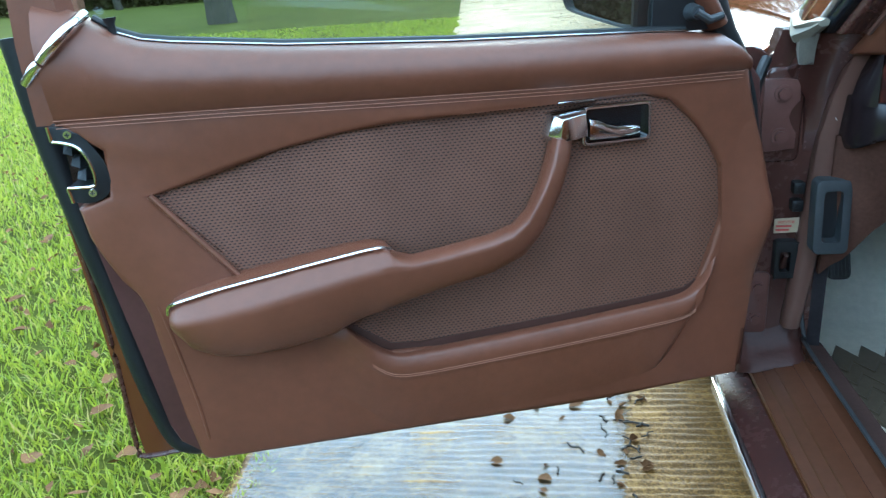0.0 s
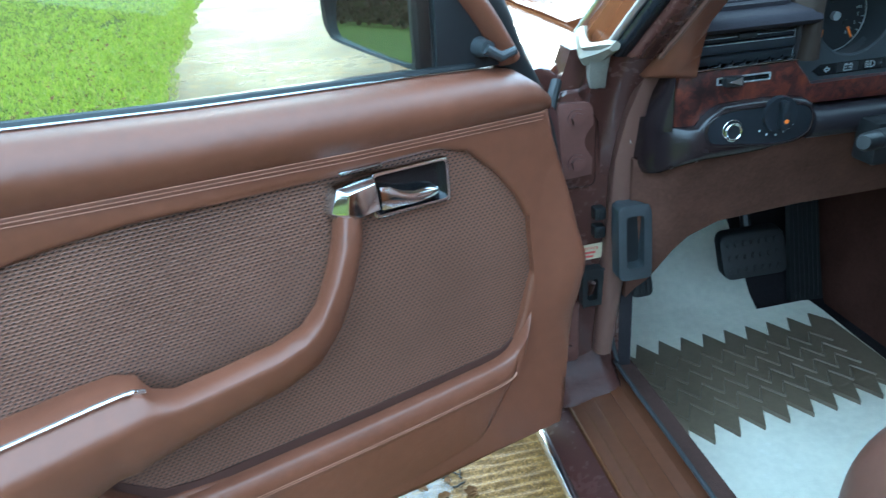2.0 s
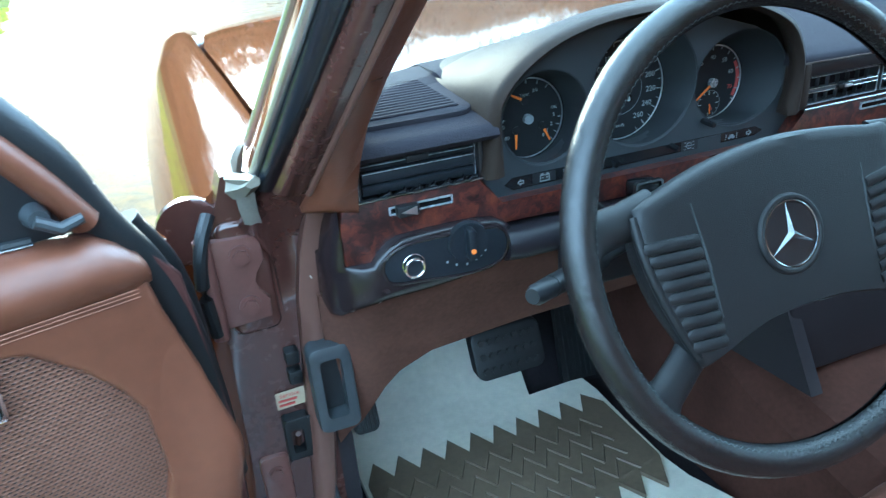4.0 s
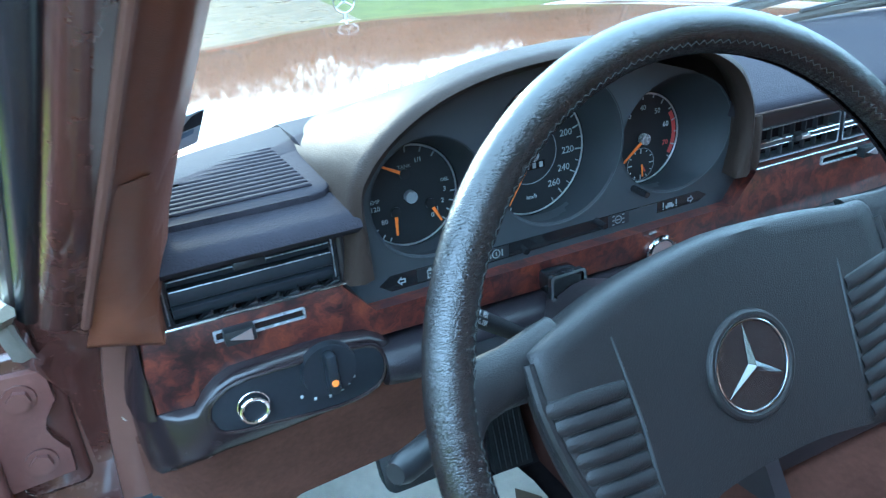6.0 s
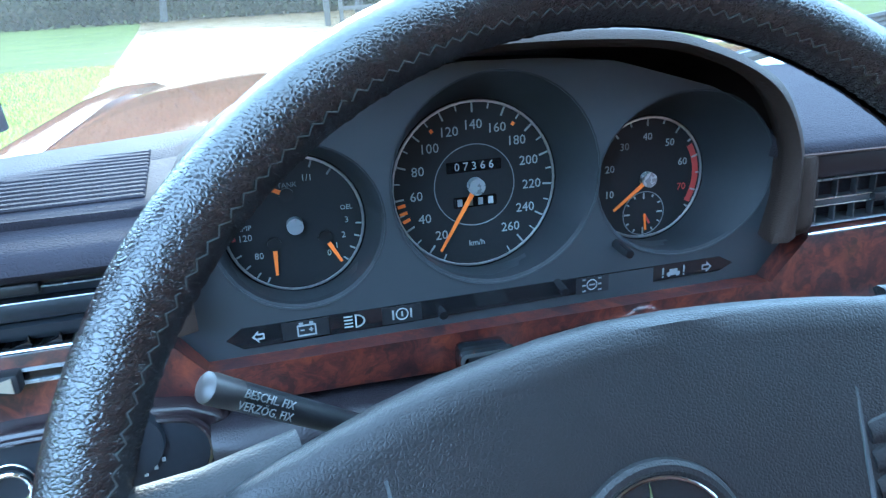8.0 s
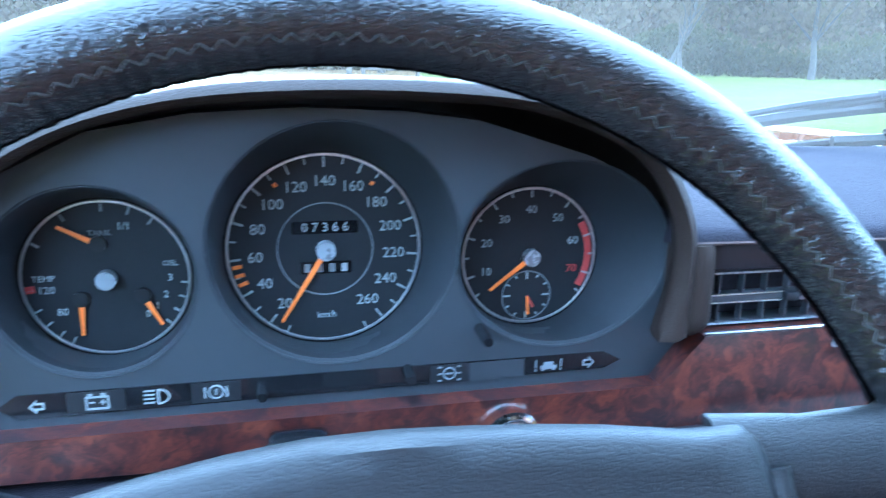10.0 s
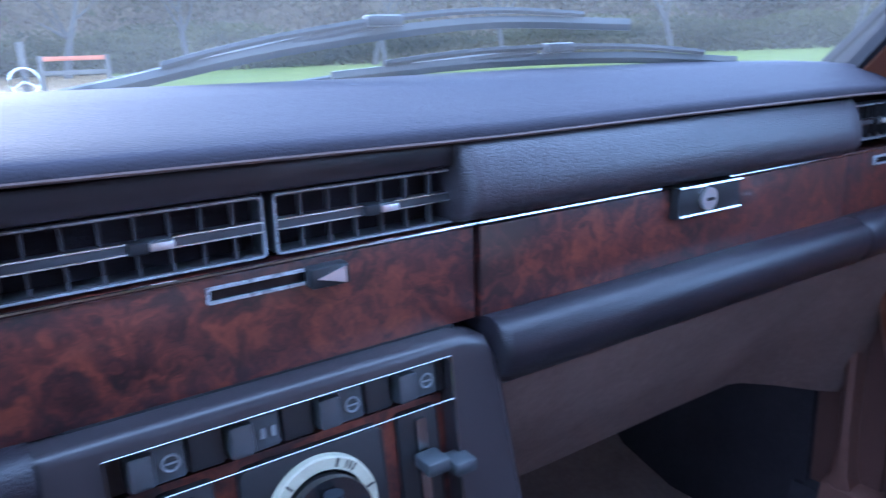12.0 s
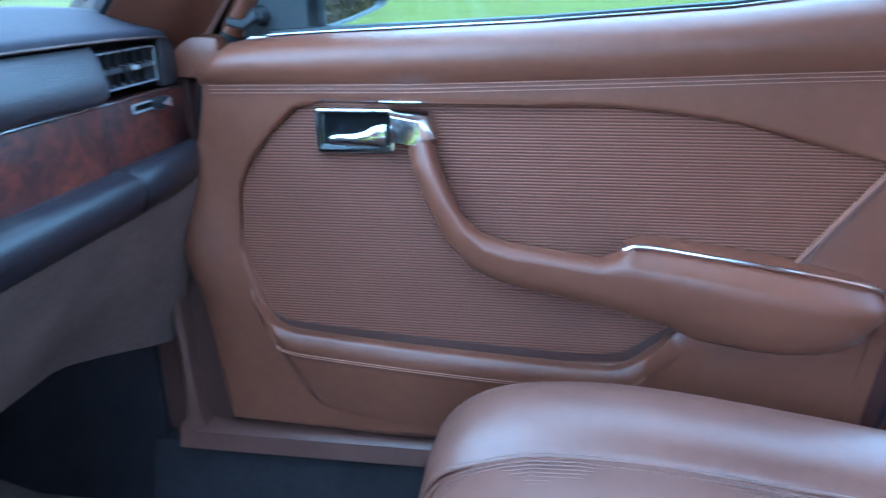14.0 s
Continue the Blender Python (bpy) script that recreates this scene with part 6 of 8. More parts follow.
    # latch on the rear edge
    bm = bmesh.new()
    rim_in = [(0.904, 0.856), (0.891, 0.853), (0.880, 0.847), (0.873, 0.834), (0.870, 0.818), (0.871, 0.808), (0.876, 0.804), (0.900, 0.805)]
    rim_out = [(0.898, 0.788), (0.880, 0.786), (0.866, 0.789), (0.857, 0.799), (0.855, 0.812), (0.857, 0.828), (0.864, 0.844), (0.874, 0.859), (0.886, 0.869), (0.905, 0.872)]
    plate(bm, [(p.x, p.z) for p in smooth_path([(a, 0, b) for a, b in rim_in], 3)] + [(p.x, p.z) for p in smooth_path([(a, 0, b) for a, b in rim_out], 3)], P, -0.035, 0.0085, 0.002)
    lt = part("latch_plate", bm, black, door, "dark latch plate with chrome lip and screws")
    bm = bmesh.new()
    tube(bm, smooth_path([L(a, 0.0085, b) for a, b in rim_in], 3), 0.0020, 8, (0, 1, 0))
    part("latch_rim", bm, chrome, door)
    bm = bmesh.new()
    tube(bm, smooth_path([L(a, 0.0080, b) for a, b in rim_out[-1:] + rim_in[:1]], 3), 0.0026, 8, (0, 1, 0))
    part("latch_tab", bm, chrome, door)
    bm = bmesh.new()
    tube(bm, [L(0.900, 0.0080, 0.805), L(0.898, 0.0080, 0.788)], 0.0026, 8, (0, 1, 0))
    part("latch_tab", bm, chrome, door)
    bm = bmesh.new()
    box(bm, *sorted((s * 0.876, s * 0.905)), -0.034, -0.026, 0.800, 0.858)
    part("latch_back", bm, black_gloss, door)
    for z0, z1, u0 in ((0.836, 0.850, 0.889), (0.822, 0.834, 0.884), (0.807, 0.820, 0.881)):
        bm = bmesh.new()
        loft(bm, [[L(u0, -0.026, z0), L(u0 + 0.014, -0.026, z0 + 0.002), L(u0 + 0.012, -0.006, z0 + 0.004), L(u0 + 0.004, -0.008, z0)], [L(u0, -0.026, z1), L(u0 + 0.012, -0.026, z1), L(u0 + 0.011, -0.012, z1 - 0.002), L(u0 + 0.003, -0.014, z1)]])
        part("latch_claw", bm, rubber_grey, door, "", 0)
    for u, z in ((0.887, 0.862), (0.876, 0.797)):
        bm = bmesh.new()
        disc(bm, L(u, 0.0105, z), 0.0042, (0, 1, 0), 0.003, 16, 0.0052)
        screw = part("latch_screw", bm, chrome, door)
        bm = bmesh.new()
        box(bm, s * u - 0.0026, s * u + 0.0026, 0.0103, 0.0108, z - 0.0006, z + 0.0006)
        box(bm, s * u - 0.0006, s * u + 0.0006, 0.0103, 0.01085, z - 0.0026, z + 0.0026)
        part("screw_slot", bm, black, door)
    # window: quarter panel, frames, glass
    bm = bmesh.new()
    plate(bm, [(0.140, 0.905), (0.222, 0.905), (0.218, 1.020), (0.206, 1.012)], P, -0.040, -0.028, 0.002)
    quarter = part("quarter_panel", bm, black if s > 0 else rubber_grey, door, "black triangular mirror panel")
    bm = bmesh.new()
    tube(bm, [L(0.172, -0.030, 0.927), L(0.172, -0.010, 0.927)], [0.011, 0.008], 14, (0, 0, 1))
    tube(bm, [L(0.176, -0.008, 0.928), L(0.160, -0.006, 0.918), L(0.143, -0.006, 0.922)], [0.005, 0.0055, 0.0045], 10, (0, 1, 0))
    part("mirror_lever", bm, rubber_grey if s > 0 else silver_dust, door)
    bm = bmesh.new()
    tube(bm, [L(0.222, -0.034, 0.905), L(0.219, -0.034, 1.05), L(0.235, -0.034, 1.06)], 0.0035, 8)
    part("quarter_edge", bm, rubber_grey, door)
    slope = lambda u0, z0, z: (u0 + (z - z0) * 0.80)
    fr = [(0.145, 0.905), (0.175, 0.955), (0.235, 1.035), (0.330, 1.165), (0.440, 1.300)]
    bm = bmesh.new()
    rings = []
    for p in smooth_path([(u, 0, z) for u, z in fr], 4):
        rings.append([L(p.x + 0.005 - 0.026 * k / 10, -0.042 + 0.031 * math.sin(math.pi * k / 10) ** 0.6, p.z - 0.003 + 0.016 * k / 10) for k in range(11)])
    loft(bm, rings)
    part("window_post", bm, vinyl, door, "brown covered window post", 70)
    bm = bmesh.new()
    seal = [(0.068, 0.600), (0.070, 0.70), (0.080, 0.790), (0.096, 0.850), (0.124, 0.905), (0.150, 0.966), (0.208, 1.046), (0.304, 1.176), (0.414, 1.311)]
    tube(bm, smooth_path([L(u + 0.004, -0.042, z) for u, z in seal], 4), 0.0185, 12, (0, 1, 0))
    part("post_seal", bm, rubber, door, "black rubber post seal")
    bm = bmesh.new()
    tube(bm, [L(0.440, -0.034, 1.300), L(0.66, -0.034, 1.325), L(0.885, -0.034, 1.318)], 0.018, 8)
    part("window_header", bm, vinyl, door)
    bm = bmesh.new()
    rings = []
    for u, z, w in ((0.905, 0.87, 0.042), (0.905, 0.95, 0.048), (0.900, 1.02, 0.040), (0.896, 1.15, 0.032), (0.892, 1.318, 0.030)):
        rings.append([L(u + a, n, z) for a, n in ((0.018, -0.060), (0.018, -0.014), (-w + 0.014, -0.006), (-w, -0.018), (-w, -0.060))])
    loft(bm, rings)
    part("rear_post", bm, vinyl, door, "brown covered rear window post")
    bm = bmesh.new()
    for c_path, c_r in (([(0.914, 0.008, 0.918), (0.902, 0.016, 0.929), (0.892, 0.020, 0.937)], [0.0058, 0.0062, 0.0052]), ([(0.890, 0.021, 0.939), (0.878, 0.025, 0.950), (0.864, 0.022, 0.963), (0.853, 0.010, 0.973), (0.846, -0.006, 0.980)], [0.0056, 0.0062, 0.0062, 0.0058, 0.005])):
        tube(bm, smooth_path([L(*c) for c in c_path], 3), [c_r[min(len(c_r) - 1, j // 3)] for j in range(3 * (len(c_path) - 1) + 1)], 12, (0, 1, 0))
    part("post_clip", bm, chrome, door, "chrome post trim clip")
    bm = bmesh.new()
    tube(bm, [L(0.826, -0.018, 0.957), L(0.826, -0.018, 0.967), L(0.8265, -0.018, 0.974)], [0.0045, 0.004, 0.0075], 12, (0, 1, 0))
    part("lock_button", bm, black, door)
    bm = bmesh.new()
    plate(bm, [(0.222, 0.900), (0.870, 0.925), (0.866, 1.31), (0.45, 1.295), (0.226, 1.02)], P, -0.036, -0.032)
    gl = part("window_glass", bm, glass, door, "clear door window")
    gl.visible_shadow = False
    # outside mirror
    a, b = Vector(L(0.224, -0.045, 0)), Vector(L(0.267, -0.209, 0))
    ed = (b - a).normalized()
    nm = Vector((s * abs(ed.y), abs(ed.x) * 1.0, 0.0)).normalized()
    MP = lambda p, q, d: tuple(a + ed * p + nm * d + Vector((0, 0, q - 0.0)))
    w = (b - a).length
    outl = [(0.004, 0.916), (0.018, 0.909), (w - 0.03, 0.926), (w - 0.008, 0.936), (w, 0.956), (w - 0.003, 1.000), (w - 0.014, 1.018), (0.02, 1.030), (0.004, 1.022)]
    outl = [(p.x, p.z) for p in smooth_path([(a_, 0, b_) for a_, b_ in outl + outl[:1]], 3)][:-1]
    cxm, czm = w / 2, 0.962
    sc_ = lambda pts, k: [(cxm + (p - cxm) * k, czm + (q - czm) * k) for p, q in pts]
    bm = bmesh.new()
    loft(bm, [[MP(p, q, -0.062) for p, q in sc_(outl, 0.55)], [MP(p, q, -0.050) for p, q in sc_(outl, 0.82)], [MP(p, q, -0.020) for p, q in sc_(outl, 1.0)], [MP(p, q, 0.006) for p, q in sc_(outl, 1.0)], [MP(p, q, 0.010) for p, q in sc_(outl, 0.96)], [MP(p, q, 0.009) for p, q in sc_(outl, 0.89)], [MP(p, q, -0.018) for p, q in sc_(outl, 0.87)]])
    mir = part("wing_mirror", bm, black, door, "black door mirror housing")
    bm = bmesh.new()
    plate(bm, sc_(outl, 0.875), lambda p, q, d: MP(p, q, d - 0.105 * (q - czm)), -0.004, 0.001)
    part("mirror_glass", bm, mirror, door)
    return door


DA = 17.0
dd = Vector((-math.cos(radians(DA)), -math.sin(radians(DA)), 0))
dn_ = Vector((-dd.y, dd.x, 0))
drv_m = Matrix(((dd.x, dn_.x, 0, -0.791), (dd.y, dn_.y, 0, -0.025), (0, 0, 1, 0), (0, 0, 0, 1)))
car_door("front_door", drv_m, 1, "open brown front door with perforated vinyl trim and chrome pull")
pas_m = Matrix(((0, -1, 0, 0.722), (1, 0, 0, 0.086), (0, 0, 1, 0), (0, 0, 0, 1)))
car_door("front_door", pas_m, -1, "closed brown front door with ribbed vinyl trim and chrome pull")

# ---- car body ----
for s in (-1, 1):
    X = lambda x: s * x
    # sill with its covers
    bm = bmesh.new()
    loft(bm, [[(X(0.810), y, 0.20), (X(0.884), y, 0.345), (X(0.882), y, 0.362), (X(0.838), y, 0.372), (X(0.834), y, 0.380), (X(0.760), y, 0.398), (X(0.740), y, 0.396), (X(0.735), y, 0.22)] for y in (0.10, -0.3, -0.98)])
    sill = part("sill", bm, sill_paint, car, "brown painted door sill")
    bm = bmesh.new()
    loft(bm, [[(X(0.881), y, 0.3625), (X(0.839), y, 0.3725), (X(0.839), y, 0.3770), (X(0.881), y, 0.3665)] for y in (0.096, -0.98)])
    part("sill_step", bm, sill_maroon, sill)
    bm = bmesh.new()
    box(bm, *sorted((X(0.880), X(0.890))), -0.98, 0.05, 0.345, 0.3665, 0.002)
    part("sill_strip", bm, chrome, sill, "bright sill strip")
    bm = bmesh.new()
    tube(bm, [(X(0.8350), 0.05, 0.3795), (X(0.8350), -0.98, 0.3795)], 0.0017, 8)
    part("sill_edge", bm, sill_orange, sill, "worn orange sill edge")
    bm = bmesh.new()
    plate(bm, [(0.052, 0.0), (0.052, 0.016), (-0.98, 0.016), (-0.98, 0.0)], lambda a, b, d: (X(0.775 - b), a, 0.3945 + b * 0.243 + d), 0.0, 0.0012)
    part("sill_band", bm, sill_paint, sill)
    for x in (0.818, 0.800):
        bm = bmesh.new()
        tube(bm, [(X(x), 0.05, 0.3804 + (0.834 - x) * 0.243), (X(x), -0.98, 0.3804 + (0.834 - x) * 0.243)], 0.0011, 6)
        part("sill_ridge", bm, sill_paint, sill)
    bm = bmesh.new()
    tube(bm, smooth_path([(X(0.748), -0.98, 0.412), (X(0.748), -0.3, 0.412), (X(0.748), 0.050, 0.413), (X(0.752), 0.068, 0.428), (X(0.757), 0.076, 0.46), (X(0.762), 0.080, 0.50)], 5), 0.0032, 8)
    part("opening_seal", bm, silver_dust if s < 0 else rubber, car, "dusty grey opening seal")
    bm = bmesh.new()
    loft(bm, [[(X(0.738), y, 0.402), (X(0.715), y, 0.400), (X(0.690), y, 0.33), (X(0.675), y, 0.275), (X(0.700), y, 0.262), (X(0.738), y, 0.27)] for y in (0.10, -0.98)])
    part("sill_carpet", bm, carpet_sill if s < 0 else carpet_shaded, car, "carpet along the inside of the sill")
    if s > 0:
        bm = bmesh.new()
        loft(bm, [[(0.745, y, 0.4265), (0.716, y, 0.4255), (0.708, y, 0.420), (0.703, y, 0.398), (0.712, y, 0.394), (0.745, y, 0.396)] for y in (0.060, 0.035, 0.0, -0.98)])
        part("sill_plate", bm, sill_brown, car, "brown sill plate")
        bm = bmesh.new()
        loft(bm, [[(0.745, y1, z), (0.712, y1 - 0.001, z), (0.7085, (y0 + y1) / 2, z), (0.712, y0 + 0.001, z), (0.745, y0, z)] for z, y0, y1 in ((0.42, 0.022, 0.060), (0.44, 0.030, 0.052), (0.50, 0.034, 0.048), (0.62, 0.036, 0.050))])
        part("sill_plate", bm, sill_brown, car)
    # hinge pillar
    bm = bmesh.new()
    loft(bm, [[(X(x0), 0.094, z), (X(x1), 0.088, z), (X(x1 - 0.01), 0.135, z), (X(x0), 0.135, z)] for z, x0, x1 in ((0.38, 0.862, 0.742), (0.50, 0.848, 0.742), (0.70, 0.842, 0.742), (0.82, 0.838, 0.740), (0.885, 0.815, 0.735))])
    pil = part("hinge_pillar", bm, jamb_paint, car, "maroon painted hinge pillar")
    bm = bmesh.new()
    loft(bm, [[(X(xo), 0.092, z), (X(xo - 0.002), 0.074 - dy, z), (X((xo + xi) / 2), 0.068 - dy, z), (X(xi), 0.070 - dy, z), (X(xi - 0.005), 0.078 - dy, z), (X(xi - 0.006), 0.13, z)] for z, xo, xi, dy in ((0.44, 0.784, 0.762, 0.0), (0.55, 0.776, 0.748, 0.0), (0.66, 0.767, 0.736, 0.0), (0.74, 0.762, 0.729, 0.0), (0.80, 0.754, 0.722, 0.015), (0.85, 0.744, 0.716, 0.035), (0.885, 0.742, 0.712, 0.060))])
    part("pillar_trim", bm, pillar_vinyl, pil, "brown vinyl pillar trim", 60)
    bm = bmesh.new()
    disc(bm, (X(0.742), 0.0625, 0.767), 0.0042, (0, -1, 0), 0.004, 14)
    part("trim_screw", bm, satin, pil)
    bm = bmesh.new()
    plate(bm, rounded(min(X(0.834), X(0.780)), max(X(0.834), X(0.780)), 0.700, 0.836, 0.012, 4), lambda a, b, d: (a, 0.095 - d, b), 0.0, 0.008, 0.006, 3)
    part("hinge_pad", bm, jamb_paint, pil)
    bm = bmesh.new()
    plate(bm, [(X(a), b) for a, b in ((0.842, 0.822), (0.790, 0.819), (0.789, 0.790), (0.800, 0.778), (0.803, 0.768), (0.800, 0.758), (0.790, 0.745), (0.791, 0.722), (0.842, 0.718))], lambda a, b, d: (a, 0.089 - d, b), 0.0, 0.010, 0.0012)
    hinge = part("hinge", bm, jamb_paint_lit, pil, "painted door hinge with two bolts")
    bm = bmesh.new()
    tube(bm, [(X(0.848), 0.075, 0.712), (X(0.848), 0.075, 0.828)], 0.009, 12)
    part("hinge_knuckle", bm, jamb_paint_lit, pil)
    for z in (0.801, 0.741):
        bm = bmesh.new()
        disc(bm, (X(0.812), 0.0715, z), 0.0085, (0, -1, 0), 0.008, 6)
        disc(bm, (X(0.812), 0.0765, z), 0.0120, (0, -1, 0), 0.003, 20)
        part("hinge_bolt", bm, jamb_paint_lit, pil)
    for z in (0.664, 0.637):
        bm = bmesh.new()
        box(bm, *sorted((X(0.787), X(0.771))), 0.074, 0.092, z - 0.009, z + 0.009, 0.003)
        disc(bm, (X(0.779), 0.073, z), 0.004, (0, -1, 0), 0.003, 10)
        part("rubber_clip", bm, rubber, pil)
    for k in range(7):
        bm = bmesh.new()
        box(bm, *sorted((X(0.7585), X(0.7515))), 0.0870, 0.0895, 0.738 - k * 0.0085, 0.7415 - k * 0.0085, 0.0005, 1)
        part("stamped_mark", bm, jamb_paint, pil)
    bm = bmesh.new()
    plate(bm, rounded(min(X(0.804), X(0.772)), max(X(0.804), X(0.772)), 0.522, 0.582, 0.005, 3), lambda a, b, d: (a, 0.090 - d, b), 0.0, 0.016, 0.003, 2, holes=[rounded(min(X(0.797), X(0.782)), max(X(0.797), X(0.782)), 0.533, 0.566, 0.003, 3)])
    ds = part("door_switch", bm, rubber, pil, "black door-lamp switch")
    bm = bmesh.new()
    tube(bm, [(X(0.789), 0.088, 0.536), (X(0.789), 0.072, 0.562)], 0.0035, 8)
    part("switch_pin", bm, vinyl_dark, ds)
    bm = bmesh.new()
    plate(bm, rounded(min(X(0.840), X(0.804)), max(X(0.840), X(0.804)), 0.425, 0.528, 0.008, 4), lambda a, b, d: (a, 0.092 - d, b), -0.002, 0.006, 0.004)
    acc = part("access_plate", bm, jamb_paint_lit, pil)
    for z in (0.503, 0.450):
        bm = bmesh.new()
        disc(bm, (X(0.822), 0.0815, z), 0.0075, (0, -1, 0), 0.007, 6)
        disc(bm, (X(0.822), 0.0848, z), 0.0105, (0, -1, 0), 0.003, 20)
        part("plate_bolt", bm, jamb_paint_lit, acc)
    bm = bmesh.new()
    foot = [(0.098, 0.465), (0.090, 0.440), (0.080, 0.420), (0.062, 0.406), (0.040, 0.399), (0.036, 0.392), (0.098, 0.392)]
    loft(bm, [[(X(x), y + dy, z - dz) for y, z in foot] for x, dy, dz in ((0.852, 0.012, 0.016), (0.846, 0.004, 0.012), (0.83, 0.0, 0.010), (0.80, 0.004, 0.004), (0.775, 0.0, 0.0), (0.758, -0.004, 0.002), (0.752, 0.006, 0.004))])
    part("pillar_foot", bm, foot_paint, pil, "", 70)
    # windscreen pillar: painted outer face, bright line, dark strip, maroon jamb, covered inner side
    line = lambda x0, y0, x1, y1: (Vector((X(x0), y0, 0.885)), Vector((X(x1), y1, 1.330)))
    c0_, c1 = line(0.768, 0.182, 0.660, -0.325)
    d0_, d1_ = line(0.788, 0.048, 0.672, -0.395)
    e0, e1 = line(0.775, 0.018, 0.640, -0.400)
    a0, a1 = line(0.741, -0.006, 0.606, -0.395)
    b0, b1 = line(0.694, 0.068, 0.582, -0.374) if s < 0 else line(0.690, 0.095, 0.578, -0.347)
    ringed = lambda pts0, pts1: [[p.lerp(q, t) for p, q in zip(pts0, pts1)] for t in (0, 0.25, 0.5, 0.75, 1)]
    back0, back1 = (c0_ + b0) / 2, (c1 + b1) / 2
    bulge = Vector((X(0.006), -0.010, 0.0))
    bm = bmesh.new()
    loft(bm, ringed([d0_, c0_, back0, a0, a0.lerp(e0, 0.25) + bulge * 0.8, (a0 + e0) / 2 + bulge, e0.lerp(a0, 0.2) + bulge * 0.7, e0], [d1_, c1, back1, a1, a1.lerp(e1, 0.25) + bulge * 0.8, (a1 + e1) / 2 + bulge, e1.lerp(a1, 0.2) + bulge * 0.7, e1]))
    part("windscreen_pillar", bm, jamb_paint if s < 0 else rubber, car, "windscreen pillar", 60)
    out = Vector((X(0.004), -0.001, 0))
    bm = bmesh.new()
    loft(bm, ringed([d0_ + out, d0_.lerp(c0_, 0.35) + out * 2.2, d0_.lerp(c0_, 0.75) + out * 2.0, c0_ + out, c0_ - out * 0.5, d0_ - out * 0.5], [d1_ + out, d1_.lerp(c1, 0.35) + out * 2.2, d1_.lerp(c1, 0.75) + out * 2.0, c1 + out, c1 - out * 0.5, d1_ - out * 0.5]))
    part("pillar_outer", bm, paint, car, "brown painted outer pillar face", 60)
    bm = bmesh.new()
    tube(bm, [d0_ + out, d1_ + out], 0.0048, 10)
    part("drip_seal", bm, satin if s < 0 else rubber, car, "thin drip strip")
    bm = bmesh.new()
    lift = Vector((X(0.003), -0.004, 0))
    loft(bm, ringed([d0_ + lift * 0.6, d0_.lerp(e0, 0.35) + lift * 1.5, d0_.lerp(e0, 0.75) + lift * 1.4, e0 + lift * 0.5, e0 - lift, d0_ - lift], [d1_ + lift * 0.6, d1_.lerp(e1, 0.35) + lift * 1.5, d1_.lerp(e1, 0.75) + lift * 1.4, e1 + lift * 0.5, e1 - lift, d1_ - lift]))
    part("pillar_seal", bm, strip_dark, car, "dark glossy pillar strip", 60)
    bm = bmesh.new()
    m0, m1 = (a0 + b0) / 2 + Vector((X(-0.005), -0.012, 0)), (a1 + b1) / 2 + Vector((X(-0.004), -0.010, -0.006))
    loft(bm, ringed([a0, a0.lerp(m0, 0.55), m0, b0.lerp(m0, 0.5), b0, c0_.lerp(b0, 0.7), a0.lerp(c0_, 0.3)], [a1, a1.lerp(m1, 0.55), m1, b1.lerp(m1, 0.5), b1, c1.lerp(b1, 0.7), a1.lerp(c1, 0.3)]))
    part("pillar_cover", bm, vinyl, car, "brown vinyl pillar cover", 70)
    if s > 0:
        lip_in = Vector((-0.004, 0.004, 0.003))
        bm = bmesh.new()
        loft(bm, ringed([b0.lerp(c0_, 0.04) + lip_in, c0_ + lip_in, c0_ - lip_in, b0.lerp(c0_, 0.04) - lip_in], [b1.lerp(c1, 0.04) + lip_in, c1 + lip_in, c1 - lip_in, b1.lerp(c1, 0.04) - lip_in]))
        part("glass_edge_strip", bm, edge_felt, car, "matt black strip along the windscreen edge")
    bm = bmesh.new()
    tube(bm, [a0.lerp(e0, 0.12) + Vector((0, -0.004, 0)), a1.lerp(e1, 0.12) + Vector((0, -0.004, 0))], 0.0036, 8)
    part("cover_piping", bm, pillar_vinyl, car)
    bm = bmesh.new()
    if s < 0:
        rings = []
        for z, *ring_ in ((0.857, (0.751, 0.018), (0.724, 0.004), (0.701, -0.010), (0.690, 0.050), (0.745, 0.080)), (0.862, (0.749, 0.012), (0.724, -0.001), (0.701, -0.014), (0.689, 0.050), (0.744, 0.075)), (0.885, (0.743, -0.009), (0.720, -0.019), (0.701, -0.019), (0.688, 0.050), (0.742, 0.060)),
                          (0.910, (0.735, -0.031), (0.712, -0.034), (0.694, -0.016), (0.683, 0.030), (0.735, 0.030)), (0.950, (0.722, -0.065), (0.700, -0.066), (0.683, -0.024), (0.676, 0.004), (0.720, -0.030)), (1.000, (0.707, -0.106), (0.690, -0.100), (0.668, -0.060), (0.665, -0.046), (0.690, -0.060))):
            rings.append([(X(x), y, z) for x, y in ring_])
        loft(bm, rings)
        part("pillar_cover", bm, vinyl, car, "", 80)
    else:
        loft(bm, [[(X(0.744), -0.010, 0.892), (X(0.750), 0.070, 0.892), (X(0.700), 0.105, 0.892), (X(0.690), 0.055, 0.892)], [(X(0.738), 0.030, 0.862), (X(0.748), 0.085, 0.862), (X(0.715), 0.105, 0.862), (X(0.712), 0.060, 0.862)]])
        part("pillar_cover", bm, vinyl, car)
    # jamb between the pillar's foot and the hinge pillar
    bm = bmesh.new()
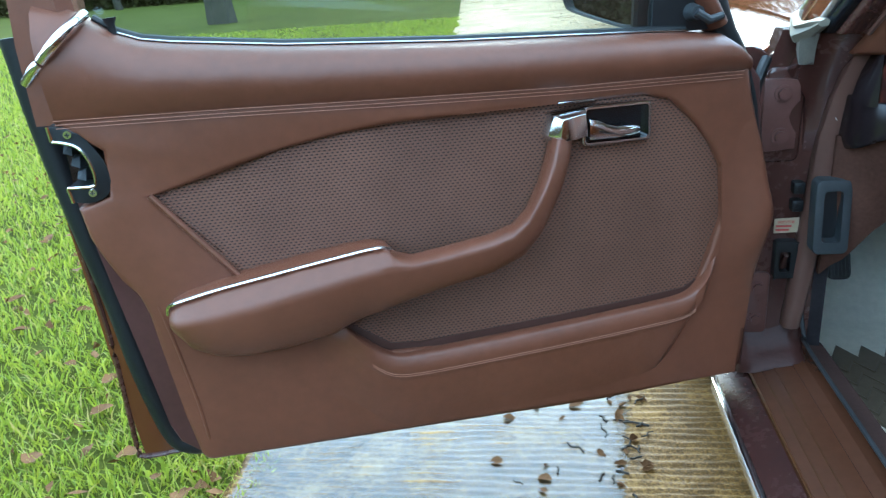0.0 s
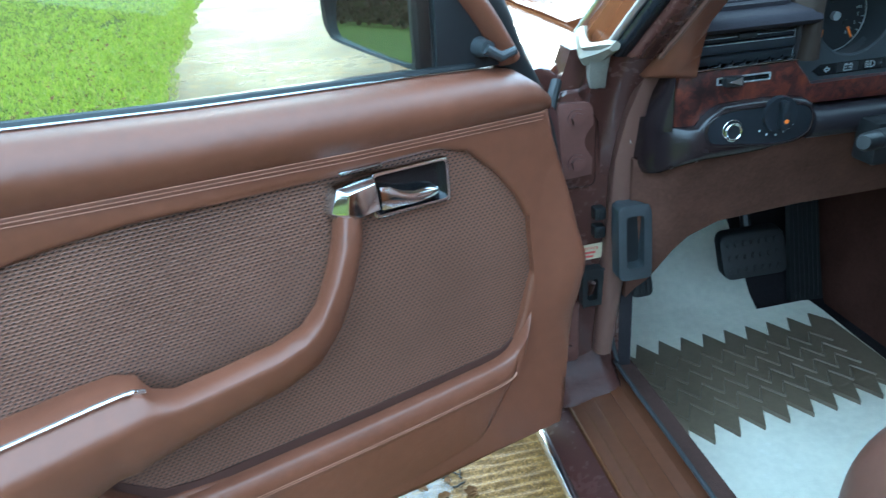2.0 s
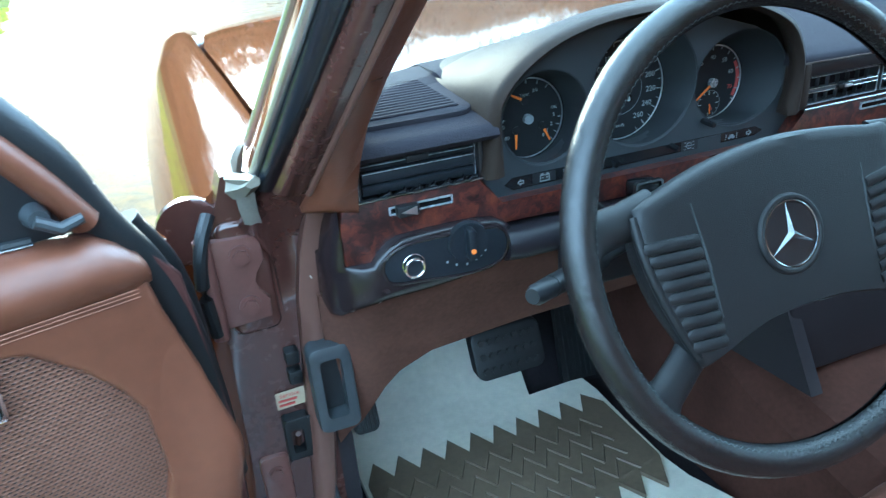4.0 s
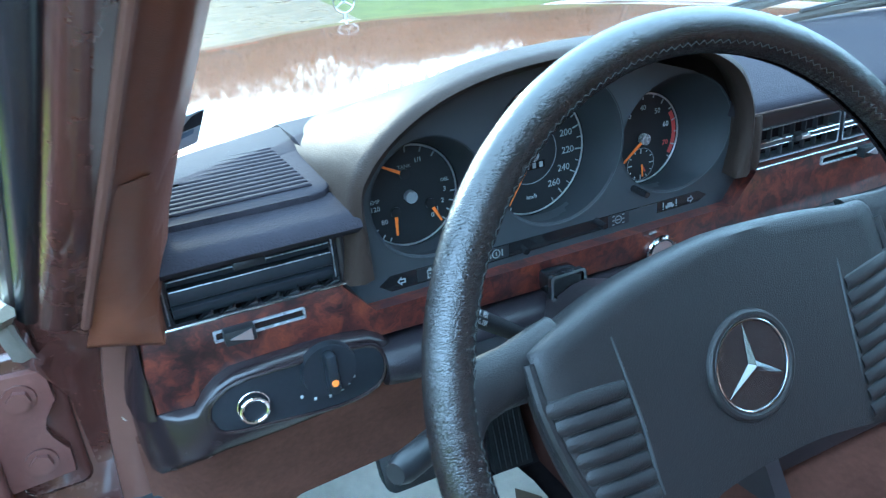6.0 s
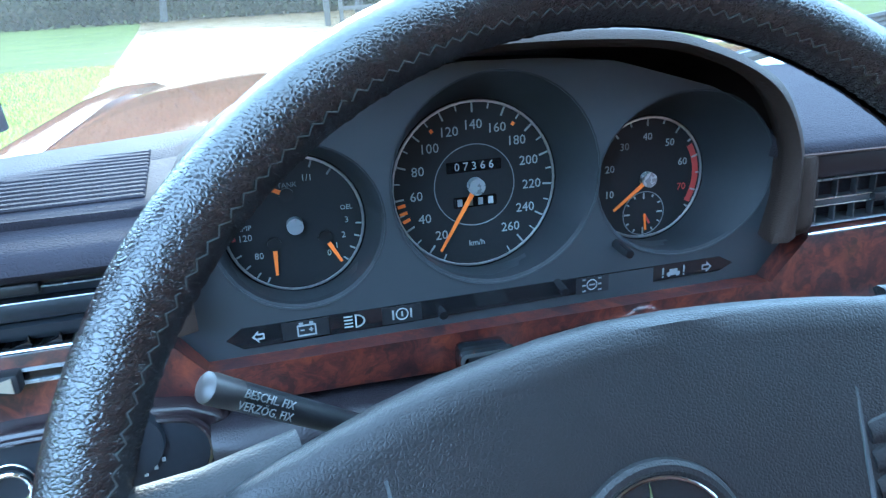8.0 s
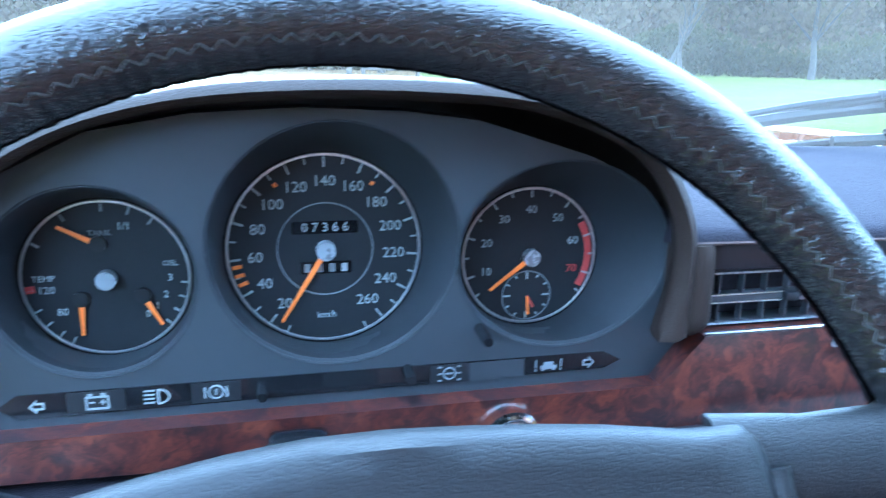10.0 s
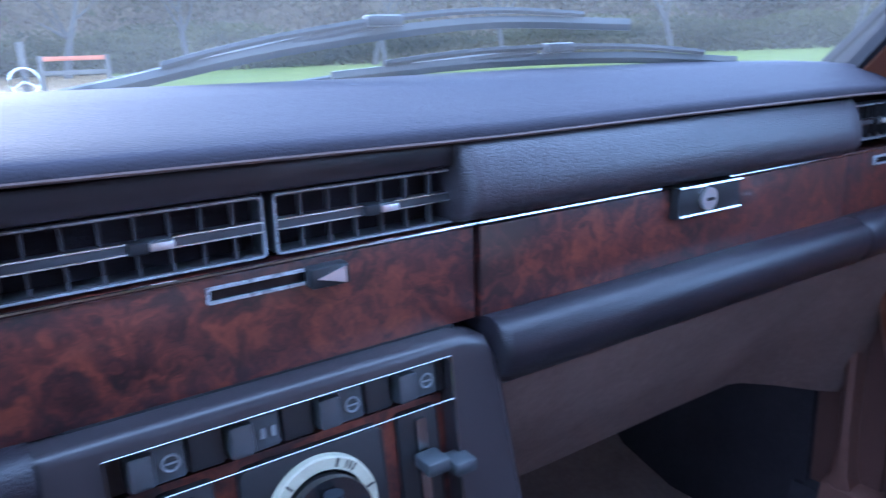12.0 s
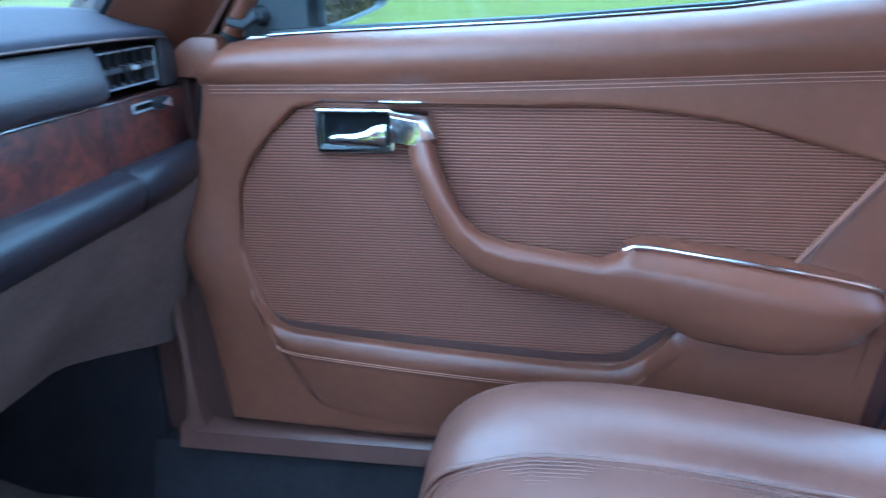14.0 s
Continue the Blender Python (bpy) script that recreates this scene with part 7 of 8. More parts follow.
    loft(bm, [[e0 + Vector((0, 0, 0.01)), a0 + Vector((0, 0, 0.01)), b0 + Vector((0, 0.02, 0.01)), c0_ + Vector((0, -0.03, 0.01)), d0_ + Vector((0, 0, 0.01))], [(X(0.790), 0.066, 0.830), (X(0.742), 0.060, 0.830), (X(0.735), 0.14, 0.830), (X(0.765), 0.15, 0.830), (X(0.808), 0.088, 0.830)], [(X(0.778), 0.078, 0.790), (X(0.740), 0.076, 0.790), (X(0.735), 0.14, 0.790), (X(0.765), 0.15, 0.790), (X(0.782), 0.094, 0.790)], [(X(0.776), 0.0925, 0.700), (X(0.740), 0.090, 0.700), (X(0.735), 0.14, 0.700), (X(0.765), 0.15, 0.700), (X(0.780), 0.096, 0.700)]])
    part("pillar_root", bm, jamb_paint, car, "", 60)
    bm = bmesh.new()
    edge_in = Vector((X(0.004), 0.006, 0.004)) if s < 0 else Vector((X(-0.004), -0.002, 0.0))
    tube(bm, [c0_ + edge_in, c1 + edge_in], 0.005 if s < 0 else 0.0125, 10)
    part("windscreen_trim", bm, satin if s < 0 else edge_felt, car, "windscreen edge trim")
    # front wing
    bm = bmesh.new()
    prof = [(0.745, 0.876), (0.762, 0.884), (0.785, 0.884), (0.812, 0.872), (0.842, 0.846), (0.870, 0.80), (0.890, 0.74), (0.902, 0.66), (0.893, 0.50), (0.850, 0.37), (0.815, 0.26), (0.78, 0.24), (0.745, 0.60)]
    rings = []
    for y, dz, dx in ((0.125, 0.0, 0.0), (0.30, 0.004, 0.0), (0.60, 0.004, 0.0), (1.00, 0.0, 0.002), (1.35, -0.012, -0.004), (1.65, -0.035, -0.025), (1.85, -0.070, -0.05)):
        rings.append([(X(x + dx), y, z + (dz if z > 0.6 else 0)) for x, z in prof])
    loft(bm, rings)
    part("front_wing", bm, paint, car, "brown front wing", 50)
    bm = bmesh.new()
    lobe = [(p.x, p.z) for p in smooth_path([(0.892, 0, 0.790), (0.890, 0, 0.830), (0.880, 0, 0.852), (0.860, 0, 0.863), (0.838, 0, 0.860), (0.824, 0, 0.842), (0.820, 0, 0.815), (0.826, 0, 0.790)], 4)]
    plate(bm, [(X(a), b) for a, b in lobe], lambda a, b, d: (a, 0.118 - d, b), 0.0, 0.012, 0.004, 3)
    part("wing_end", bm, jamb_paint, car, "dark rounded end of the front wing")
    bm = bmesh.new()
    tube(bm, smooth_path([(X(0.852), 0.070, 0.720), (X(0.856), 0.066, 0.78), (X(0.848), 0.072, 0.825), (X(0.835), 0.090, 0.848)], 4), 0.0075, 10)
    part("wing_flange", bm, rubber, car, "black rubber gaiter beside the hinge")
    # rear side of the body
    bm = bmesh.new()
    loft(bm, [[(X(0.80), y, 0.25), (X(0.88), y, 0.36), (X(0.90), y, 0.66), (X(0.86), y, 0.90), (X(0.80), y, 0.93), (X(0.76), y, 0.90), (X(0.74), y, 0.45)] for y in (-0.985, -1.6, -2.4, -2.9)])
    part("rear_side", bm, paint, car)
    bm = bmesh.new()
    loft(bm, [[(X(0.800), -0.985, 0.35), (X(0.800), -1.05, 0.35), (X(0.72), -1.05, 0.35), (X(0.72), -0.985, 0.35)], [(X(0.79), -0.985, 0.92), (X(0.79), -1.05, 0.92), (X(0.72), -1.05, 0.92), (X(0.72), -0.985, 0.92)], [(X(0.65), -0.985, 1.33), (X(0.65), -1.06, 1.33), (X(0.60), -1.06, 1.33), (X(0.60), -0.985, 1.33)]])
    part("middle_pillar", bm, vinyl, car)
    bm = bmesh.new()
    loft(bm, [[(X(0.80), -2.0, 0.92), (X(0.80), -2.25, 0.92), (X(0.72), -2.25, 0.92), (X(0.72), -2.0, 0.92)], [(X(0.62), -1.85, 1.33), (X(0.60), -2.0, 1.30), (X(0.55), -2.0, 1.30), (X(0.57), -1.85, 1.33)]])
    part("rear_pillar", bm, vinyl, car)
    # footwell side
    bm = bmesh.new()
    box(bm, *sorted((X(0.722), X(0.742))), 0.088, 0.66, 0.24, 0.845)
    part("footwell_side", bm, carpet_shaded, car)

bm = bmesh.new()
arc = lambda y, w, z, h: [(w * math.sin(a), y, z + h * (math.cos(a) - 1)) for a in [-1.57 + 0.1963 * k for k in range(17)]]
bm = bmesh.new()
rings = []
for y, w, z, h in ((-0.345, 0.62, 1.345, 0.03), (-0.6, 0.655, 1.385, 0.05), (-1.1, 0.67, 1.40, 0.06), (-1.7, 0.645, 1.375, 0.05), (-2.0, 0.60, 1.33, 0.03)):
    top = arc(y, w, z, h)
    rings.append(top + [(x * 0.985, yy, zz - 0.045) for x, yy, zz in top[::-1]])
loft(bm, rings)
part("roof", bm, paint, car, "brown car roof", 50)
bm = bmesh.new()
rings = []
for y, w, z, h in ((-0.34, 0.60, 1.293, 0.03), (-0.6, 0.635, 1.333, 0.05), (-1.1, 0.65, 1.348, 0.06), (-1.7, 0.625, 1.323, 0.05), (-1.98, 0.58, 1.278, 0.03)):
    top = arc(y, w, z, h)
    rings.append(top + [(x * 0.98, yy, zz - 0.012) for x, yy, zz in top[::-1]])
loft(bm, rings)
part("headlining", bm, headliner, car, "pale cloth headlining", 50)
bm = bmesh.new()
box(bm, -0.80, 0.80, -3.0, -2.05, 0.36, 0.90, 0.03)
part("boot", bm, paint, car)
bm = bmesh.new()
box(bm, -0.70, 0.70, -2.05, -1.75, 0.55, 0.92, 0.05)
part("rear_shelf", bm, vinyl, car)
# bonnet with a raised middle
bm = bmesh.new()
rings = []
for y, z, w in ((0.335, 0.905, 0.735), (0.45, 0.908, 0.738), (0.75, 0.905, 0.738), (1.10, 0.895, 0.735), (1.40, 0.880, 0.71), (1.62, 0.862, 0.68), (1.78, 0.838, 0.64), (1.85, 0.80, 0.62)):
    line = [(-w, z - 0.026), (-w * 0.93, z - 0.016), (-w * 0.72, z - 0.004), (-w * 0.45, z + 0.002), (-w * 0.30, z + 0.010), (0, z + 0.016), (w * 0.30, z + 0.010), (w * 0.45, z + 0.002), (w * 0.72, z - 0.004), (w * 0.93, z - 0.016), (w, z - 0.026)]
    rings.append([(x, y, zz) for x, zz in line] + [(x, y, zz - 0.02) for x, zz in line[::-1]])
loft(bm, rings)
part("bonnet", bm, paint, car, "glossy brown bonnet", 50)
bm = bmesh.new()
box(bm, -0.74, 0.74, 1.80, 1.86, 0.40, 0.80, 0.02)
part("grille", bm, chrome, car)
bm = bmesh.new()
loft(bm, [[(x, 0.30 - 0.19 * (abs(x) / 0.74) ** 2.5, 0.895 - 0.035 * (abs(x) / 0.745) ** 8), (x, 0.36, 0.885 - 0.035 * (abs(x) / 0.745) ** 8), (x, 0.36, 0.84), (x, 0.26 - 0.19 * (abs(x) / 0.74) ** 2.5, 0.85)] for x in [-0.745 + 0.149 * k for k in range(11)]])
part("cowl", bm, paint, car, "brown painted cowl below the windscreen")
# cowl vent slats
for k in range(40):
    x = -0.374 + k * 0.0190
    z = 0.9095 + 0.013 * max(0.0, 1 - (x / 0.37) ** 2)
    bm = bmesh.new()
    loft(bm, [[(x + dx, y, z - 0.003), (x + dx + 0.0075, y, z - 0.003), (x + dx + 0.0075, y, z + h), (x + dx, y, z + h)] for y, dx, h in ((0.392, 0.0, 0.006), (0.400, 0.0, 0.0105), (0.436, 0.012, 0.0105), (0.444, 0.012, 0.006))])
    part("vent_slat", bm, slat_pale, car)
# windscreen
bm = bmesh.new()
rings = []
for k in range(7):
    t = k / 6
    row = []
    for j in range(17):
        a = -1 + j / 8
        xb, yb, zb = 0.735 * a, 0.295 - 0.185 * abs(a) ** 2.4, 0.905 - 0.004 * a * a
        xt, yt, zt = 0.60 * a, -0.30 - 0.05 * abs(a) ** 2.4, 1.345 - 0.015 * a * a
        bow = 0.03 * math.sin(math.pi * t)
        row.append((xb + (xt - xb) * t, yb + (yt - yb) * t + bow * 0.6, zb + (zt - zb) * t + bow * 0.5))
    rings.append(row)
loft(bm, rings, False, False)
ws = part("windscreen", bm, windscreen_glass, car, "dusty curved windscreen")
ws.visible_shadow = False
bm = bmesh.new()
tube(bm, [(p[0], p[1], p[2]) for p in rings[0]], 0.011, 8)
part("windscreen_gasket", bm, rubber, car)
# wheels under the wings
for x, y in ((-0.76, 1.15), (0.76, 1.15), (-0.76, -1.75), (0.76, -1.75)):
    bm = bmesh.new()
    torus(bm, (x, y, 0.31), 0.225, 0.085, (1, 0, 0), 36, 12)
    wh = part("wheel", bm, rubber, car)
    bm = bmesh.new()
    disc(bm, (x + (0.06 if x > 0 else -0.06), y, 0.31), 0.17, (1 if x > 0 else -1, 0, 0), 0.05, 28)
    part("rim", bm, satin, wh)
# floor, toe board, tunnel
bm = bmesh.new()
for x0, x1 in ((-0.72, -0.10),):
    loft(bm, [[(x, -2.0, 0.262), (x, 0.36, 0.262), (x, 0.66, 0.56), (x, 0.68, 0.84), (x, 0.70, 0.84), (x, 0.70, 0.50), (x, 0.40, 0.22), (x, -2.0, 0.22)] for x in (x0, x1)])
part("floor_pan", bm, carpet_shaded, car, "dark carpeted floor and toe board")
bm = bmesh.new()
loft(bm, [[(x, -2.0, 0.285), (x, 0.30, 0.285), (x, 0.40, 0.315), (x, 0.50, 0.40), (x, 0.66, 0.60), (x, 0.68, 0.84), (x, 0.70, 0.84), (x, 0.70, 0.50), (x, 0.40, 0.22), (x, -2.0, 0.22)] for x in (0.10, 0.30, 0.52, 0.722)])
part("floor_pan", bm, carpet_lit, car, "carpet on the passenger floor, lightened in its colour", 60)
bm = bmesh.new()
loft(bm, [[(-0.175, y, 0.255), (-0.165, y, z - 0.05), (-0.13, y, z - 0.01), (-0.08, y, z), (0.08, y, z), (0.13, y, z - 0.01), (0.165, y, z - 0.05), (0.175, y, 0.255)] for y, z in ((-2.0, 0.42), (-0.4, 0.43), (0.0, 0.50), (0.2, 0.58), (0.45, 0.66), (0.69, 0.70))])
part("tunnel", bm, carpet, car, "brown carpeted tunnel")
# pale trim end on the windscreen pillar foot, crumpled
rnd = random.Random(4)
bm = bmesh.new()
rings = []
for k, (x, y, z, h) in enumerate(((-0.788, 0.124, 0.904, 0.004), (-0.793, 0.110, 0.899, 0.011), (-0.800, 0.092, 0.893, 0.015), (-0.805, 0.074, 0.886, 0.017), (-0.806, 0.060, 0.884, 0.014), (-0.801, 0.044, 0.888, 0.013), (-0.796, 0.028, 0.893, 0.011), (-0.790, 0.013, 0.899, 0.004))):
    q = lambda r: rnd.uniform(-r, r)
    rings.append([(x - 0.003 + q(0.001), y + q(0.002), z - h + q(0.002)), (x - 0.009 + q(0.002), y + q(0.002), z - h * 0.3), (x - 0.004 + q(0.002), y, z + h * 0.25 + q(0.002)), (x - 0.006 + q(0.002), y, z + h * 0.6), (x + 0.002, y + q(0.002), z + h + q(0.002)), (x + 0.006, y, z + h * 0.6), (x + 0.005, y, z - h * 0.8)])
loft(bm, rings)
part("pillar_foot_trim", bm, cloth_tape, car, "pale crumpled trim end", 24)
bm = bmesh.new()
rings = []
for x, y, z, w in ((-0.800, 0.036, 0.884, 0.022), (-0.800, 0.042, 0.874, 0.024), (-0.799, 0.048, 0.860, 0.020), (-0.797, 0.052, 0.848, 0.013), (-0.796, 0.054, 0.842, 0.006)):
    rings.append([(x - 0.006, y + w * 0.9, z), (x - 0.007, y + w * 0.2, z + 0.002), (x - 0.001, y - w * 0.15, z), (x + 0.006, y - w * 0.5, z + 0.003), (x + 0.010, y - w * 0.4, z), (x + 0.006, y + w * 0.6, z)])
loft(bm, rings)
part("pillar_foot_trim", bm, dull_cream, car, "", 24)
# rubber seal between the closed door and its pillar
bm = bmesh.new()
tube(bm, smooth_path([(0.726, 0.020, 0.88), (0.727, 0.040, 0.84), (0.727, 0.046, 0.70), (0.727, 0.046, 0.50), (0.727, 0.036, 0.428)], 4), 0.008, 10)
part("pillar_seal", bm, vinyl_dark, car, "dark pillar seal")
bm = bmesh.new()
box(bm, 0.735, 0.80, 0.0, 0.10, 0.40, 0.88)
part("pillar_filler", bm, vinyl_dark, car)
bm = bmesh.new()
tube(bm, smooth_path([(0.727, 0.046, 0.84), (0.732, 0.030, 0.880), (0.728, -0.010, 0.925), (0.700, -0.080, 1.005), (0.655, -0.225, 1.165), (0.612, -0.370, 1.325)], 4), 0.014, 10)
part("pillar_seal", bm, rubber, car, "dark seal along the windscreen pillar")
bm = bmesh.new()
box(bm, 0.724, 0.765, -0.045, 0.055, 0.862, 0.908, 0.008)
part("pillar_filler", bm, vinyl, car)
# service label
bm = bmesh.new()
plate(bm, [(-0.8055, 0.591), (-0.8055, 0.614), (-0.771, 0.6155), (-0.771, 0.5925)], lambda a, b, d: (a, 0.0885 - d, b), 0.0, 0.0008)
lab = part("service_label", bm, cream_label, car, "cream service label with red print")
part("label_lettering", text_mesh("service", 0.0085, pose(-0.789, 0.0873, 0.6095, 90), red_print), None, lab)
for z, x1 in ((0.6025, -0.781), (0.5965, -0.784)):
    bm = bmesh.new()
    box(bm, -0.803, x1, 0.0868, 0.0876, z - 0.0014, z + 0.0014)
    part("label_line", bm, red_print, lab)

# bonnet ornament
orn = thing("bonnet_ornament", (0.06, 1.80, 0.855), "chrome ring ornament standing on the bonnet", "ornament")
bm = bmesh.new()
torus(bm, (0.06, 1.80, 0.918), 0.034, 0.0028, (0, -1, 0), 40, 8)
part("ring", bm, dull_chrome, orn)
for deg in (0, 120, 240):
    bm = bmesh.new()
    a = radians(deg)
    tube(bm, [(0.06, 1.80, 0.918), (0.06 + 0.034 * math.sin(a), 1.80, 0.918 + 0.034 * math.cos(a))], [0.004, 0.0014], 6, (0, 1, 0))
    part("ray", bm, dull_chrome, orn)
bm = bmesh.new()
tube(bm, [(0.06, 1.80, 0.830), (0.06, 1.80, 0.858), (0.06, 1.80, 0.864), (0.06, 1.80, 0.885)], [0.024, 0.022, 0.008, 0.005], 16, (0, 1, 0))
part("base", bm, dull_chrome, orn)


# permit sticker on the lower corner of the windscreen
so, sa, sb = Vector((-0.637, 0.070, 0.986)), Vector((0.054, 0.018, 0.008)).normalized(), Vector((0.003, -0.014, 0.014)).normalized()
sn = sb.cross(sa).normalized()
sn = sn if sn.y < 0 else -sn
STK = lambda a, b, d: tuple(so + sa * a + sb * b + sn * d)
bm = bmesh.new()
plate(bm, [(-0.085, -0.022), (-0.002, -0.022), (0, -0.020), (0, 0.021), (-0.085, 0.021)], STK, -0.0004, 0.0004)
permit = solid("windscreen_sticker", bm, sticker_pale, "pale blue permit sticker on the windscreen corner", "sticker")
for shape, m in (([(-0.021, 0.002), (0, 0.002), (0, 0.021), (-0.010, 0.018)], black), ([(-0.052, -0.012), (-0.006, -0.006), (-0.006, 0.0), (-0.040, -0.003)], sticker_blue), ([(-0.085, -0.020), (-0.045, -0.013), (-0.050, -0.008), (-0.085, -0.013)], sticker_blue),
                 ([(-0.037, 0.004), (-0.029, 0.006), (-0.029, 0.016), (-0.037, 0.014)], sticker_blue)):
    bm = bmesh.new()
    plate(bm, shape, STK, 0.0003, 0.0007)
    part("printed_shape", bm, m, permit)

# wipers
def wiper(points, arm):
    w = thing("wiper", points[0], "black windscreen wiper with grey frame resting low on the glass", "wiper", "windscreen wipers")
    P = smooth_path(points, 6)
    bm = bmesh.new()
    tube(bm, P, 0.0045, 6, flat=1.5)
    part("blade", bm, rubber, w)
    bm = bmesh.new()
    n = len(P)
    tube(bm, [p + Vector((0, -0.004, 0.006 + 0.006 * math.sin(math.pi * i / (n - 1)))) for i, p in enumerate(P)][2:-2], 0.0034, 6)
    part("bow", bm, wiper_grey, w)
    bm = bmesh.new()
    tube(bm, smooth_path(arm, 4), 0.0048, 8)
    part("arm", bm, wiper_grey, w)
    bm = bmesh.new()
    box(bm, P[n // 2].x - 0.018, P[n // 2].x + 0.018, P[n // 2].y - 0.012, P[n // 2].y + 0.004, P[n // 2].z + 0.006, P[n // 2].z + 0.016, 0.003)
    part("joint", bm, wiper_grey, w)


wiper([(-0.03, 0.285, 0.945), (0.12, 0.262, 0.972), (0.30, 0.225, 0.990), (0.46, 0.178, 0.985)], [(-0.12, 0.31, 0.93), (0.05, 0.28, 0.962), (0.20, 0.245, 0.991)])
wiper([(0.17, 0.272, 0.945), (0.32, 0.245, 0.953), (0.48, 0.200, 0.952), (0.60, 0.150, 0.943)], [(0.02, 0.30, 0.925), (0.20, 0.275, 0.946), (0.38, 0.230, 0.961)])

# ---- footwell ----
fm = thing("floor_mat", (-0.42, 0.05, 0.265), "pale grey floor mat with a raised brown zigzag band", "floor mat")
bm = bmesh.new()
prof_m = [(-0.42, 0.281), (-0.2, 0.282), (0.10, 0.283), (0.30, 0.287), (0.38, 0.305), (0.46, 0.375), (0.56, 0.475), (0.62, 0.54)]
mat_z = lambda y: ramp_z([y], prof_m)[0]
wave_z = lambda x, y: 0.003 * math.sin(9 * x + 7 * y)


def mat_rows(rows):
    rings = []
    for y, x0, x1 in rows:
        line = [(x0 + (x1 - x0) * k / 10, y) for k in range(11)]
        rings.append([(x, y, mat_z(y) + wave_z(x, y)) for x, y in line] + [(x, y + 0.006, mat_z(y) - 0.012) for x, y in line[::-1]])
    return rings


loft(bm, mat_rows([(-0.42, -0.688, -0.150), (-0.2, -0.688, -0.150), (-0.08, -0.688, -0.160), (0.05, -0.688, -0.214), (0.10, -0.688, -0.222), (0.20, -0.688, -0.224), (0.30, -0.688, -0.224), (0.335, -0.688, -0.235)]))
loft(bm, mat_rows([(0.335, -0.688, -0.345), (0.36, -0.688, -0.340), (0.38, -0.688, -0.335), (0.46, -0.688, -0.328), (0.56, -0.688, -0.325), (0.62, -0.688, -0.325)]))
part("mat_sheet", bm, pale_mat, fm, "pale worn mat sheet", 60)
steps = 10
zz = []
y_hi = lambda x: 0.295 + 0.02 * (x + 0.43)
y_lo = lambda x: 0.070 + 0.10 * (x + 0.43)
top_edge, low_edge = [], []
for k in range(steps):
    x = -0.682 + k * 0.0445
    top_edge += [(x, y_hi(x) - 0.045), (x + 0.022, y_hi(x + 0.022))]
    low_edge += [(x, y_lo(x)), (x + 0.022, y_lo(x + 0.022) - 0.045)]
MATP = lambda a, b, d: (a, b, 0.2855 + d + 0.003 * math.sin(9 * a + 7 * b))
bm = bmesh.new()
plate(bm, top_edge + [(-0.234, 0.262)] + [(-0.230, 0.105)] + low_edge[::-1], MATP, -0.004, 0.0045)
zig = part("zigzag_band", bm, zig_brown, fm, "brown zigzag rubber band", 0)
for r_ in range(4):
    for k in range(steps - 1):
        x = -0.676 + k * 0.0445
        f = (r_ + 0.75) / 5
        y0 = y_lo(x) + (y_hi(x) - y_lo(x) - 0.03) * f
        bm = bmesh.new()
        tube(bm, [MATP(x, y0 - 0.018, 0.0055), MATP(x + 0.022, y0 + 0.018, 0.0055), MATP(x + 0.0445, y0 - 0.018, 0.0055)], 0.0028, 5, flat=0.8)
        part("chevron_rib", bm, zig_brown, zig)

bm = bmesh.new()
px0, px1, pz0, pz1, py = -0.487, -0.365, 0.432, 0.506, 0.25
plate(bm, rounded(px0, px1, pz0, pz1, 0.016, 4), lambda a, b, d: (a, py + (b - 0.47) * 0.45 - d, b), -0.014, 0.006, 0.004)
bp = tagged(new("brake_pedal"), "black rubber brake pedal hanging under the dash", "pedal")
bp.location = (-0.425, 0.25, 0.47)
BASE[bp.name] = Matrix.Translation(bp.location).inverted()
part("pedal_pad", bm, rubber, bp)
for r_ in range(3):
    for k in range(7):
        bm = bmesh.new()
        x, z = px0 + 0.016 + k * 0.0148, pz0 + 0.015 + r_ * 0.021
        disc(bm, (x, py + (z - 0.47) * 0.45 - 0.0085, z), 0.0055, (0, -1, 0.4), 0.003, 6)
        part("grip_stud", bm, rubber, bp)
bm = bmesh.new()
tube(bm, [(-0.42, 0.275, 0.47), (-0.42, 0.31, 0.56), (-0.42, 0.36, 0.72)], 0.009, 8)
part("pedal_arm", bm, black, bp)
acc = thing("accelerator_pedal", (-0.24, 0.33, 0.29), "long black ribbed accelerator pedal", "pedal")
bm = bmesh.new()
loft(bm, [[(-0.275, 0.33, 0.300), (-0.205, 0.33, 0.295), (-0.205, 0.345, 0.293), (-0.275, 0.345, 0.298)], [(-0.277, 0.375, 0.50), (-0.222, 0.375, 0.50), (-0.222, 0.388, 0.498), (-0.277, 0.388, 0.498)]])
part("pedal_plate", bm, rubber, acc)
for k in range(6):
    bm = bmesh.new()
    x = -0.268 + k * 0.0098
    tube(bm, [(x + 0.004, 0.329, 0.305), (x, 0.373, 0.495)], 0.0022, 6)
    part("pedal_rib", bm, rubber, acc)
bm = bmesh.new()
tube(bm, [(-0.25, 0.39, 0.45), (-0.25, 0.55, 0.62)], 0.008, 8)
part("pedal_rod", bm, black, acc)
pb = thing("parking_brake", (-0.72, 0.08, 0.55), "grey rubber loop handle and ribbed parking brake pedal", "parking brake")
bm = bmesh.new()
plate(bm, rounded(-0.766, -0.717, 0.575, 0.683, 0.010, 4), lambda a, b, d: (a, 0.054 - d + 0.10 * (b - 0.63), b), -0.012, 0.012, 0.004, 2, holes=[rounded(-0.7545, -0.7295, 0.593, 0.667, 0.005, 3)])
part("loop", bm, rubber_grey, pb)
bm = bmesh.new()
